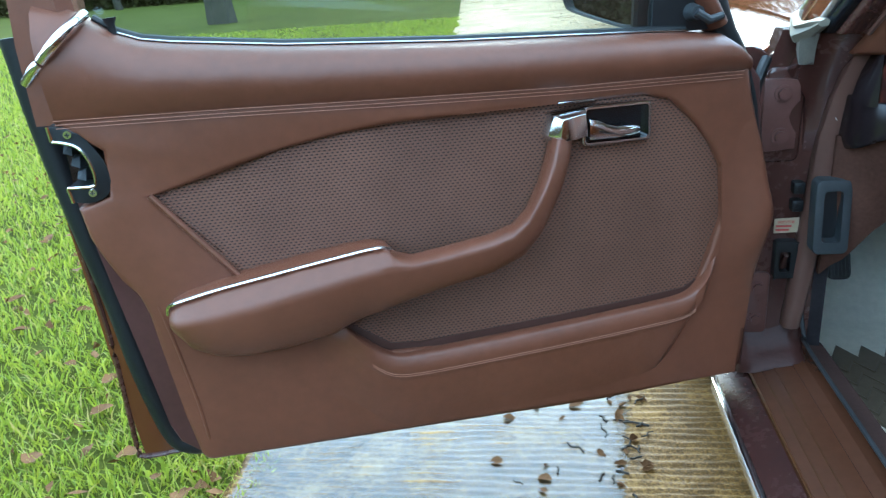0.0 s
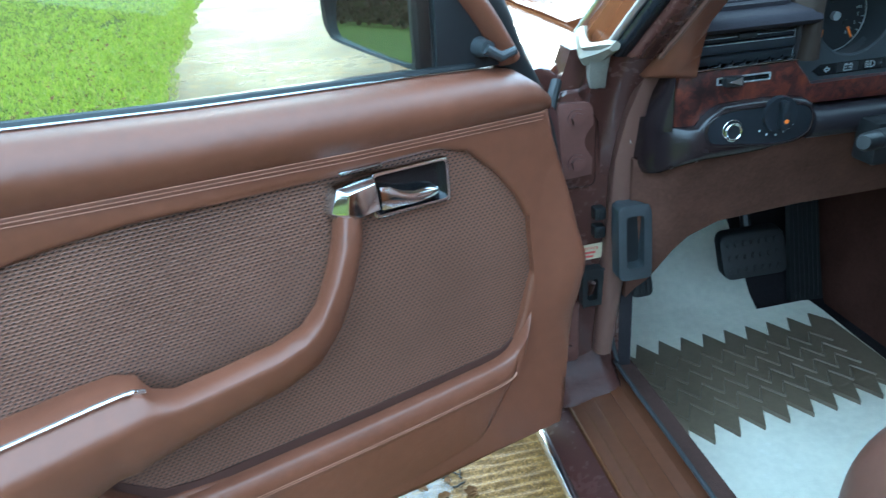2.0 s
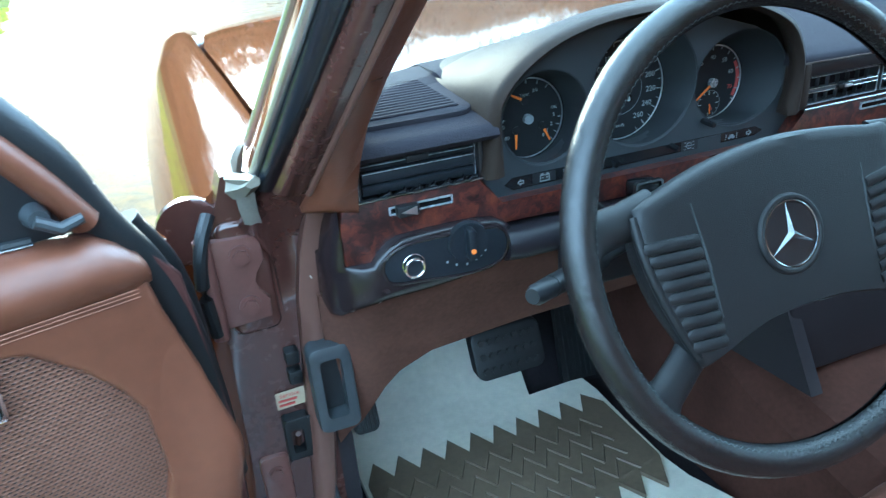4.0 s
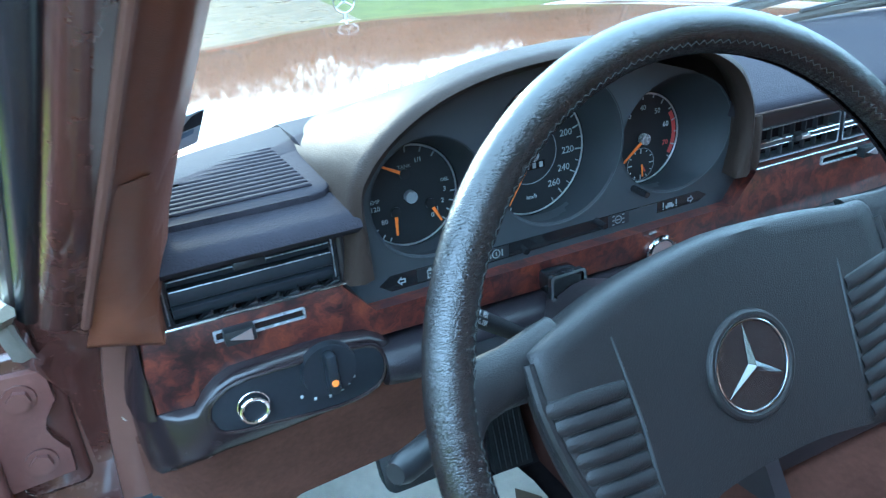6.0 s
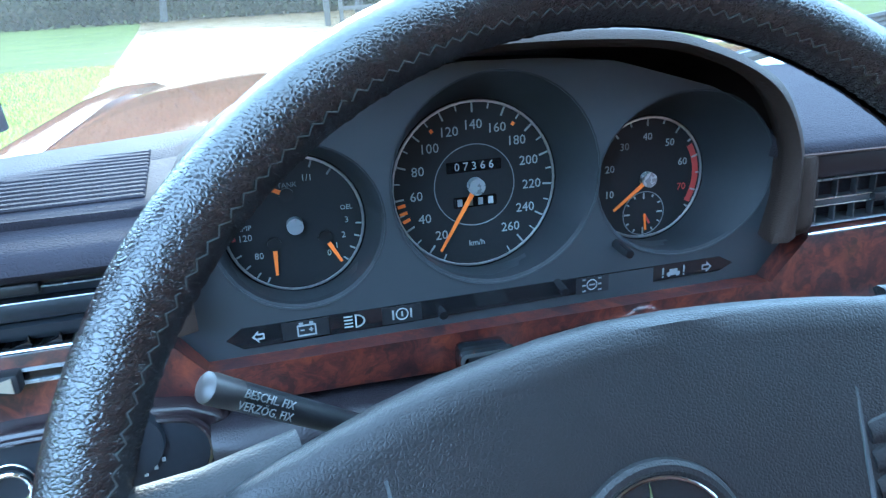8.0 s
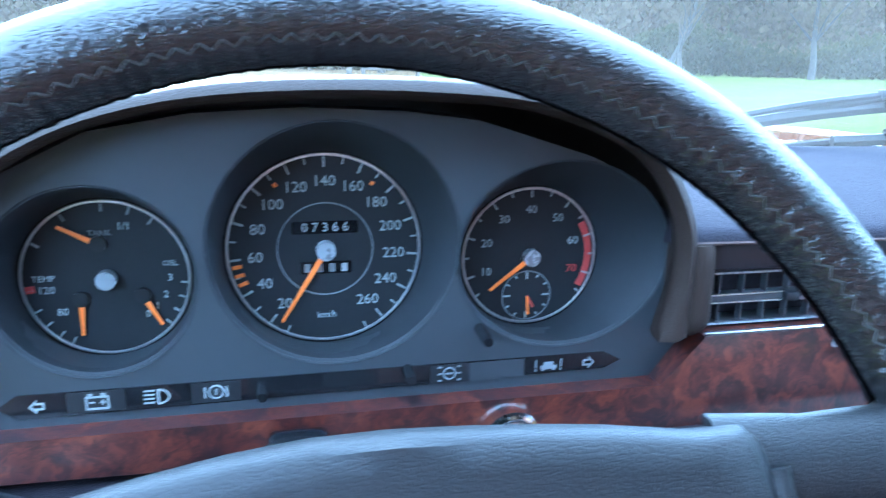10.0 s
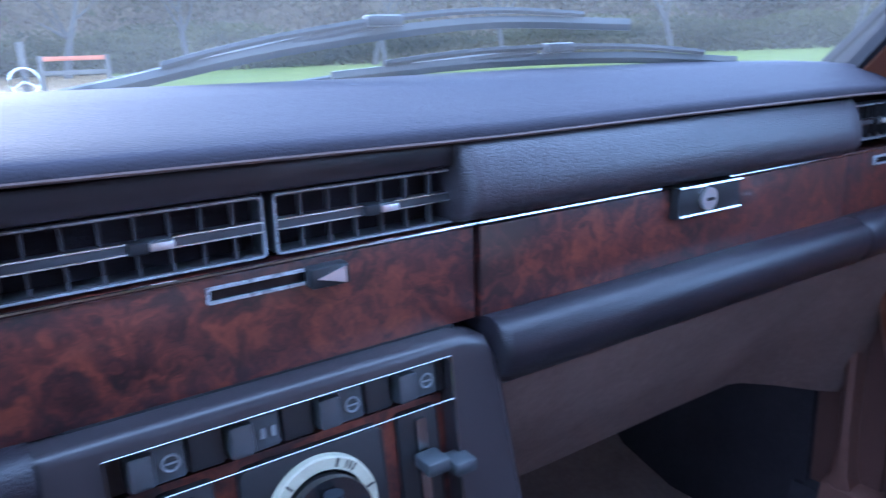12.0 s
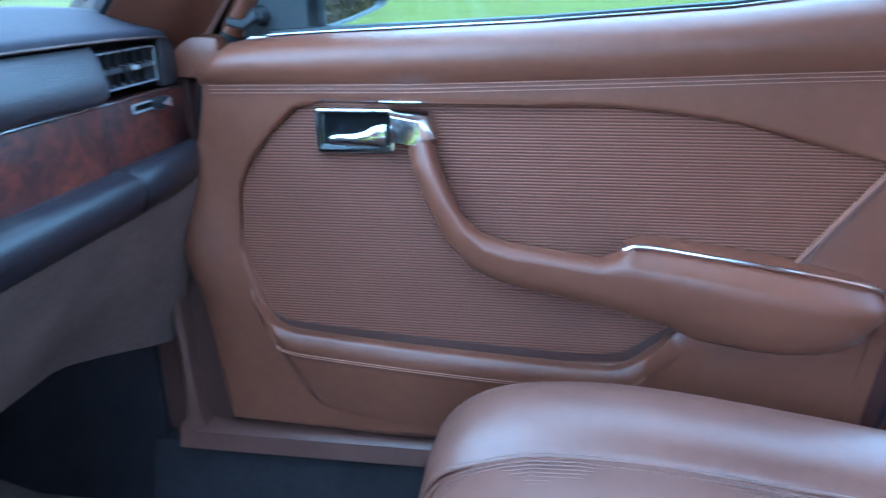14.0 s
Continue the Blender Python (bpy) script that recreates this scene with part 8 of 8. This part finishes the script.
box(bm, -0.760, -0.722, 0.060, 0.066, 0.582, 0.676)
part("loop_back", bm, black, pb)
bm = bmesh.new()
plate(bm, rounded(-0.717, -0.681, 0.507, 0.551, 0.010, 4), lambda a, b, d: (a, 0.115 + (b - 0.53) * 0.4 - d, b), -0.01, 0.005, 0.003)
part("pedal_pad", bm, rubber, pb)
for k in range(6):
    bm = bmesh.new()
    x = -0.7125 + k * 0.0054
    tube(bm, [(x, 0.103, 0.513), (x, 0.117, 0.546)], 0.0016, 6)
    part("pedal_rib", bm, rubber, pb)
bm = bmesh.new()
tube(bm, [(-0.700, 0.12, 0.53), (-0.700, 0.20, 0.60), (-0.700, 0.30, 0.70)], 0.008, 8)
part("pedal_arm", bm, black, pb)


# ---- seats ----
def front_seat(loc):
    # cushion: own coordinates, front edge at y = 0, centre x = 0, z from the floor pan
    bm = bmesh.new()
    rings = []
    for y, top, low, wide in ((0.030, 0.205, 0.110, 0.215), (0.036, 0.240, 0.080, 0.232), (0.020, 0.280, 0.065, 0.245), (-0.015, 0.306, 0.060, 0.252), (-0.07, 0.318, 0.055, 0.256), (-0.16, 0.318, 0.055, 0.258), (-0.30, 0.300, 0.055, 0.258), (-0.46, 0.275, 0.055, 0.255), (-0.54, 0.250, 0.06, 0.25)):
        h = top - low
        half = [(-wide + 0.012, low), (-wide - 0.004, low + h * 0.35), (-wide, low + h * 0.68), (-wide + 0.018, low + h * 0.88), (-wide + 0.052, top - 0.002), (-wide + 0.092, top + 0.003), (-wide + 0.122, top - 0.005), (-wide + 0.143, top - 0.020), (-wide + 0.165, top - 0.014)]
        ring_ = [(x, y, z) for x, z in half] + [(0, y, top - 0.010)] + [(-x, y, z) for x, z in half[::-1]]
        rings.append([tuple(p) for p in smooth_path(ring_, 3)])
    cols = [smooth_path([r[i] for r in rings], 4) for i in range(len(rings[0]))]
    loft(bm, [[c[j] for c in cols] for j in range(len(cols[0]))])
    seat = part("front_seat", bm, leather, car, "brown leather front seat with ribbed centre", 70)
    seat.matrix_basis = Matrix.Translation(loc)
    for sx in (-1, 1):
        bm = bmesh.new()
        tube(bm, smooth_path([(sx * 0.110, 0.038, 0.20), (sx * 0.110, 0.024, 0.264), (sx * 0.111, -0.015, 0.286), (sx * 0.113, -0.10, 0.299), (sx * 0.114, -0.30, 0.281), (sx * 0.112, -0.50, 0.25)], 5), 0.0028, 8)
        part("piping", bm, leather, seat)
    for k in range(40):
        x = -0.0975 + k * 0.0050
        bm = bmesh.new()
        tube(bm, smooth_path([(x, 0.034, 0.215), (x, 0.018, 0.268), (x, -0.020, 0.293), (x, -0.10, 0.3065), (x, -0.30, 0.2885), (x, -0.48, 0.263)], 3), 0.0005, 5)
        part("rib", bm, leather, seat)
    bm = bmesh.new()
    box(bm, -0.235, 0.235, -0.52, -0.02, 0.0, 0.075, 0.02)
    part("seat_base", bm, vinyl_dark, seat)
    bm = bmesh.new()
    rings = []
    for z, y, t, w in ((0.19, -0.50, 0.13, 0.235), (0.30, -0.515, 0.15, 0.255), (0.50, -0.57, 0.14, 0.262), (0.70, -0.63, 0.12, 0.250), (0.80, -0.665, 0.10, 0.225), (0.835, -0.68, 0.06, 0.19)):
        rings.append([(-w, y - t, z), (-w - 0.004, y - t * 0.4, z), (-w + 0.012, y + 0.022, z), (-w + 0.06, y + 0.030, z), (-w + 0.10, y + 0.004, z), (0, y, z), (w - 0.10, y + 0.004, z), (w - 0.06, y + 0.030, z), (w - 0.012, y + 0.022, z), (w + 0.004, y - t * 0.4, z), (w, y - t, z)])
    loft(bm, rings)
    part("backrest", bm, leather, seat, "brown leather backrest", 70)
    bm = bmesh.new()
    box(bm, -0.13, 0.13, -0.775, -0.69, 0.86, 1.02, 0.035, 4)
    part("headrest", bm, leather, seat)
    for sx in (-0.06, 0.06):
        bm = bmesh.new()
        tube(bm, [(sx, -0.735, 0.80), (sx, -0.735, 0.90)], 0.006, 8)
        part("headrest_post", bm, chrome, seat)
    return seat


drv_seat = front_seat((-0.388, -0.292, 0.266))
copy_thing(drv_seat, Matrix.Translation((0.365, -0.333, 0.291)))

# ---- ground ----
bm = bmesh.new()
span = [-400, -150, -60, -30, -20, -14, -10, -7, -5] + [-4 + 0.5 * k for k in range(17)] + [5, 7, 10, 14, 20, 30, 60, 150, 400]
vs = {}
for i, x in enumerate(span):
    for j, y in enumerate(span):
        h = -0.03 + (0.0 if abs(x) < 5 and abs(y) < 5 else 0.03 * math.sin(x * 0.3) * math.cos(y * 0.23))
        vs[i, j] = bm.verts.new((x, y, h))
for i in range(len(span) - 1):
    for j in range(len(span) - 1):
        bm.faces.new((vs[i, j], vs[i + 1, j], vs[i + 1, j + 1], vs[i, j + 1]))
solid("ground", bm, grass_ground, "short green winter grass field", "grass", kind="structure")

rnd = random.Random(7)
left_edge = lambda y: -1.86 - 0.066 * y - (0.0006 * y * y if y > 0 else 0) + 0.03 * math.sin(y * 3.1) + 0.02 * math.sin(y * 7.7)
right_edge = lambda y: 1.45 + 0.155 * max(0.0, y) + 0.04 * math.sin(y * 2.3)
ys = [-12, -8, -5, -3, -2, -1.5] + [-1.2 + 0.4 * k for k in range(26)] + [10, 12, 15, 20, 26, 34, 45, 60]
bm = bmesh.new()
loft(bm, [[(left_edge(y), y, -0.05), (left_edge(y) + 0.03, y, -0.002), (-0.4, y, 0.0 - 0.006), (right_edge(y) - 0.03, y, -0.002), (right_edge(y), y, -0.05)] for y in ys], False, False)
road = solid("driveway", bm, wet_concrete, "wet brown concrete driveway with tamped ribs and puddles", "driveway", kind="structure")
# tamped ribs close to the car: real relief
bm = bmesh.new()
xs = [-2.0 + 0.025 * k for k in range(61)]
yy = [-1.0 + 0.0056 * k for k in range(410)]
grid = []
for y in yy:
    row = []
    for x in xs:
        xx = max(x, left_edge(y) + 0.02)
        ph = 2 * math.pi * (y + 0.016 * noise.noise((x * 4, y * 9, 0)) + 0.007 * noise.noise((x * 21, y * 25, 4))) / 0.0225
        amp = 0.0027 + 0.0014 * noise.noise((x * 9, y * 6, 3))
        edge = min(1.0, (x + 2.0) / 0.1, (-0.5 - x) / 0.1)
        z = 0.002 + max(-0.001, amp * math.sin(ph) + 0.0010 * noise.noise((x * 11, y * 11, 5)) + 0.0010 * noise.noise((x * 60, y * 60, 8))) * max(0, edge)
        row.append(bm.verts.new((xx, y, z)))
    grid.append(row)
for a, b in zip(grid, grid[1:]):
    for i in range(len(a) - 1):
        bm.faces.new((a[i], a[i + 1], b[i + 1], b[i]))
part("tamped_ribs", bm, rib_concrete, road, "golden-brown wet ribs with fine gravel", 80)

# sheet added for the sky's reflection along the car, edge frayed by the ribs
sheen_edge = lambda y: -0.965 + 0.117 * (y - 0.52) + 0.010 * noise.noise((3, y * 14, 1)) + 0.006 * math.sin(2 * math.pi * y / 0.0225)
bm = bmesh.new()
rows_p = []
for y in [-0.9 + 0.0075 * k for k in range(290)]:
    lo, hi = left_edge(y) + 0.03, sheen_edge(y)
    end = math.sqrt(max(0.02, min(1.0, (y + 0.9) / 0.30, (1.268 - y) / 0.30)))
    mid_x = (lo + hi) / 2 + 0.1 * (1 - end) * noise.noise((7, y * 6, 3))
    wide = (hi - lo) / 2 * min(1.0, end * (1.0 + 0.18 * (1 - end) * noise.noise((2, y * 11, 9))))
    rows_p.append([bm.verts.new((mid_x + wide * (k / 2.5 - 1), y, 0.0044)) for k in range(6)])
for a, b in zip(rows_p, rows_p[1:]):
    for i in range(5):
        bm.faces.new((a[i], a[i + 1], b[i + 1], b[i]))
puddle = solid("puddle", bm, sky_sheen_film, "thin glossy sheet added for the sky's reflection on the wet drive", "puddle")
puddle.visible_shadow = False

# grass blades beside the drive
rnd = random.Random(11)
verts, faces = [], []
for k in range(170000):
    y = -1.2 + 16.0 * rnd.random() ** 1.5 - 0.9 * rnd.random() ** 3
    x = left_edge(y) + 0.08 - (3.0 + 0.5 * max(0.0, y)) * rnd.random() ** 1.4 * rnd.uniform(0.75, 1.25)
    if noise.noise((x * 1.3, y * 1.3, 2)) + 0.6 * noise.noise((x * 9, y * 9, 5)) < -0.62:
        continue
    far = 1.0 + max(0.0, y) * 0.12
    h, w, a = rnd.uniform(0.016, 0.050) * (0.7 + 0.3 * far), rnd.uniform(0.0018, 0.0040) * far, rnd.uniform(0, 6.28)
    dx, dy = math.cos(a) * w, math.sin(a) * w
    lx, ly = rnd.uniform(-0.04, 0.04), rnd.uniform(-0.04, 0.04)
    n = len(verts)
    verts += [(x - dx, y - dy, -0.035), (x + dx, y + dy, -0.035), (x + lx * 0.4 + dx * 0.7, y + ly * 0.4 + dy * 0.7, -0.03 + h * 0.6), (x + lx * 0.4 - dx * 0.7, y + ly * 0.4 - dy * 0.7, -0.03 + h * 0.6), (x + lx, y + ly, -0.03 + h)]
    faces += [(n, n + 1, n + 2, n + 3), (n + 3, n + 2, n + 4)]
me = bpy.data.meshes.new("grass")
me.from_pydata(verts, [], faces)
me.materials.append(blade_green)
tagged(new("grass", me), "tufts of bright green grass beside the drive", "grass", kind="stuff")


# fallen leaves
def leaf_mesh(rnd, size):
    bm = bmesh.new()
    n = 9
    pts = [(size * math.cos(2 * math.pi * k / n) * rnd.uniform(0.6, 1.1), size * 0.6 * math.sin(2 * math.pi * k / n) * rnd.uniform(0.6, 1.1)) for k in range(n)]
    c = bm.verts.new((0, 0, size * 0.10))
    ring = [bm.verts.new((x, y, 0.003 + size * (0.30 * (y / (size * 0.6)) ** 2 + 0.14 * rnd.random()))) for x, y in pts]
    for i in range(n):
        bm.faces.new((c, ring[i], ring[(i + 1) % n]))
    return finish(bm, leaf_brown, 60)


leaf_kinds = [leaf_mesh(rnd, s) for s in (0.034, 0.024, 0.042, 0.020)]
for k in range(230):
    y = -0.8 + 5.5 * rnd.random() ** 1.3
    x = left_edge(y) + 0.06 - 2.0 * rnd.random()
    ob = new("leaf", leaf_kinds[k % 4])
    ob.matrix_basis = pose(x, y, 0.004 if x > left_edge(y) else -0.005, rnd.uniform(-12, 12), rnd.uniform(-12, 12), rnd.uniform(0, 360))
    tagged(ob, "fallen brown leaf lying on the grass or drive", "leaf", "fallen leaves")


# bits of twig washed onto the wet drive
rnd = random.Random(31)
for k in range(26):
    cy_ = 0.40 + rnd.uniform(-0.22, 0.26)
    cx_ = sheen_edge(cy_) + rnd.choice((rnd.uniform(-0.24, 0.02), rnd.uniform(-0.06, 0.05)))
    a = rnd.uniform(0, 6.28)
    ln = rnd.uniform(0.015, 0.06)
    pts = [(cx_ + math.cos(a + 0.5 * math.sin(j * 1.7 + k)) * ln * (j / 3 - 0.5), cy_ + math.sin(a + 0.5 * math.sin(j * 1.7 + k)) * ln * (j / 3 - 0.5), 0.0055) for j in range(4)]
    bm = bmesh.new()
    tube(bm, smooth_path(pts, 3), rnd.uniform(0.0014, 0.003), 5)
    solid("twig", bm, bark, "small dark twig lying on the wet drive", "twig", "twigs on the drive")


scrap_kinds = [leaf_mesh(rnd, s) for s in (0.014, 0.010, 0.018)]
for k in range(34):
    y = 0.40 + rnd.uniform(-0.24, 0.30)
    ob = new("leaf", scrap_kinds[k % 3])
    ob.matrix_basis = pose(sheen_edge(y) + rnd.choice((rnd.uniform(-0.30, 0.0), rnd.uniform(-0.05, 0.05))), y, 0.003, rnd.uniform(-25, 25), rnd.uniform(-25, 25), rnd.uniform(0, 360))
    tagged(ob, "curled scrap of wet brown leaf on the drive", "leaf", "fallen leaves")
# leaf litter further along the drive
verts, faces = [], []
for k in range(2600):
    y = 0.9 + 11.0 * rnd.random() ** 1.3
    x = left_edge(y) + (right_edge(y) - left_edge(y)) * rnd.random() ** 1.5
    a, r_ = rnd.uniform(0, 6.28), rnd.uniform(0.006, 0.020)
    n = len(verts)
    verts += [(x + r_ * math.cos(a + q) * (1 if i % 2 else 0.5), y + r_ * math.sin(a + q) * (1 if i % 2 else 0.5), 0.003 + rnd.uniform(0.0, 0.006)) for i, q in enumerate((0, 1.5, 3.1, 4.6))]
    faces.append((n, n + 1, n + 2, n + 3))
for k in range(1300):
    y = -0.9 + 9.0 * rnd.random() ** 1.4
    x = left_edge(y) - 3.2 * rnd.random() ** 1.4
    a, r_ = rnd.uniform(0, 6.28), rnd.uniform(0.010, 0.026)
    n = len(verts)
    verts += [(x + r_ * math.cos(a + q) * (1 if i % 2 else 0.55), y + r_ * math.sin(a + q) * (1 if i % 2 else 0.55), 0.0 + rnd.uniform(-0.015, 0.012)) for i, q in enumerate((0, 1.5, 3.1, 4.6))]
    faces.append((n, n + 1, n + 2, n + 3))
me = bpy.data.meshes.new("leaf_litter")
me.from_pydata(verts, [], faces)
me.materials.append(leaf_brown)
tagged(new("leaf_litter", me), "specks of brown leaf litter on drive and grass", "leaf litter", kind="stuff")


# ---- trees and hedges ----
def bare_tree(x, y, height, trunk, seed, spread=1.0):
    rnd = random.Random(seed)
    tree = thing("tree", (x, y, -0.05), "bare winter tree with grey-brown bark and fine twigs", "tree", "bare trees")
    wood, twigs = bmesh.new(), bmesh.new()

    def grow(p, d, r, length, level):
        path, rr, q = [p], [r], p.copy()
        for k in range(4):
            d = (d + Vector((rnd.uniform(-1, 1), rnd.uniform(-1, 1), rnd.uniform(-0.3, 0.6))) * 0.16).normalized()
            q = q + d * length / 4
            path.append(q.copy())
            rr.append(r * (1 - 0.16 * (k + 1)))
        tube(wood if level < 2 else twigs, path, rr, 7 if level == 0 else 4, (0.3, 1, 0.1), caps=False)
        if level < 4:
            for k in range(4 if level else 6):
                i = rnd.randint(1 if level else 2, 4)
                side = Vector((rnd.uniform(-1, 1), rnd.uniform(-1, 1), rnd.uniform(0.0, 0.9))).normalized()
                grow(path[i], (d * 0.5 + side * spread).normalized(), rr[i] * 0.55, length * rnd.uniform(0.5, 0.72), level + 1)

    grow(Vector((x, y, -0.1)), Vector((0, 0, 1)), trunk, height * 0.42, 0)
    part("trunk", wood, bark, tree)
    part("crown", twigs, twig_mat, tree, "fine bare twigs", 0)


bare_tree(-9.9, 19.2, 9.0, 0.42, 1)
bare_tree(19.8, 34.5, 7.0, 0.16, 2)
for k, (x, y, h) in enumerate(((6, 44, 10), (13, 46, 11), (24, 43, 10), (32, 40, 11), (-5, 48, 11), (42, 34, 10), (50, 26, 9), (-16, 46, 10), (-26, 42, 10))):
    bare_tree(x, y, h, 0.24, 20 + k)

# hedge: many small clumps
rnd = random.Random(3)
verts, faces = [], []


def clumps(path, width, height, count, size):
    for k in range(count):
        t = rnd.random() * (len(path) - 1)
        i = int(t)
        f = t - i
        x = path[i][0] * (1 - f) + path[i + 1][0] * f + rnd.uniform(-width, width)
        y = path[i][1] * (1 - f) + path[i + 1][1] * f + rnd.uniform(-width, width)
        top = height * (0.7 + 0.5 * noise.noise((x * 0.16, y * 0.16, 0)))
        z = max(0.0, top * rnd.random() ** 0.8)
        s = size * rnd.uniform(0.5, 1.3)
        n = len(verts)
        a, b = rnd.uniform(0, 6.28), rnd.uniform(-0.8, 0.8)
        u = Vector((math.cos(a), math.sin(a), b * 0.5)) * s
        v = Vector((-math.sin(a) * b, math.cos(a) * b, 1)).normalized() * s
        c = Vector((x, y, z))
        verts.extend([tuple(c - u), tuple(c - v * 0.8), tuple(c + u * 0.9), tuple(c + v)])
        faces.append((n, n + 1, n + 2, n + 3))


clumps([(-60, 30), (-30, 46), (0, 52), (30, 48), (55, 30), (62, 0), (55, -30)], 2.2, 3.4, 80000, 0.17)
me = bpy.data.meshes.new("hedge")
me.from_pydata(verts, [], faces)
me.materials.append(hedge_mat)
tagged(new("hedge", me), "dense dark hedge and undergrowth round the field", "hedge", kind="stuff")
verts, faces = [], []
clumps([(-40, 60), (0, 64), (40, 58), (70, 36), (78, 0), (70, -40), (20, -60), (-40, -55), (-75, -10), (-60, 40)], 5.0, 19.0, 200000, 0.26)
me = bpy.data.meshes.new("woods")
me.from_pydata(verts, [], faces)
me.materials.append(twig_mat)
tagged(new("woods", me), "grey-brown bare winter woods in the distance", "woods", kind="stuff")

# wooded rise behind the bare trees
bm = bmesh.new()
rings = []
for k in range(181):
    a = 2 * math.pi * k / 180
    r = 92 + 5 * noise.noise((math.cos(a) * 4, math.sin(a) * 4, 1))
    h = 15 + 9 * noise.noise((math.cos(a) * 7, math.sin(a) * 7, 5)) + 4 * noise.noise((math.cos(a) * 31, math.sin(a) * 31, 9))
    x, y = r * math.cos(a), r * math.sin(a)
    rings.append([(x, y, -1), (x * 1.02, y * 1.02, h * 0.6), (x * 1.05, y * 1.05, h), (x * 1.2, y * 1.2, h * 0.8), (x * 1.25, y * 1.25, -1)])
loft(bm, rings, False, False)
solid("backdrop", bm, hedge_mat, "distant wooded rise in winter brown", "woods", kind="structure")

# timber gate posts with an orange rail
gate = thing("field_gate", (3.75, 27.0, 0), "weathered field gate with an orange rail", "gate")
for x, h, w in ((2.4, 1.55, 0.10), (2.9, 1.1, 0.07), (4.9, 1.1, 0.07)):
    bm = bmesh.new()
    box(bm, x - w, x + w, 27 - w, 27 + w, -0.1, h, 0.02)
    part("post", bm, weathered_wood, gate)
for z, m in ((1.0, rust_orange), (0.55, weathered_wood)):
    bm = bmesh.new()
    box(bm, 2.85, 4.95, 26.96, 27.02, z - 0.07, z + 0.07, 0.01)
    part("rail", bm, m, gate)
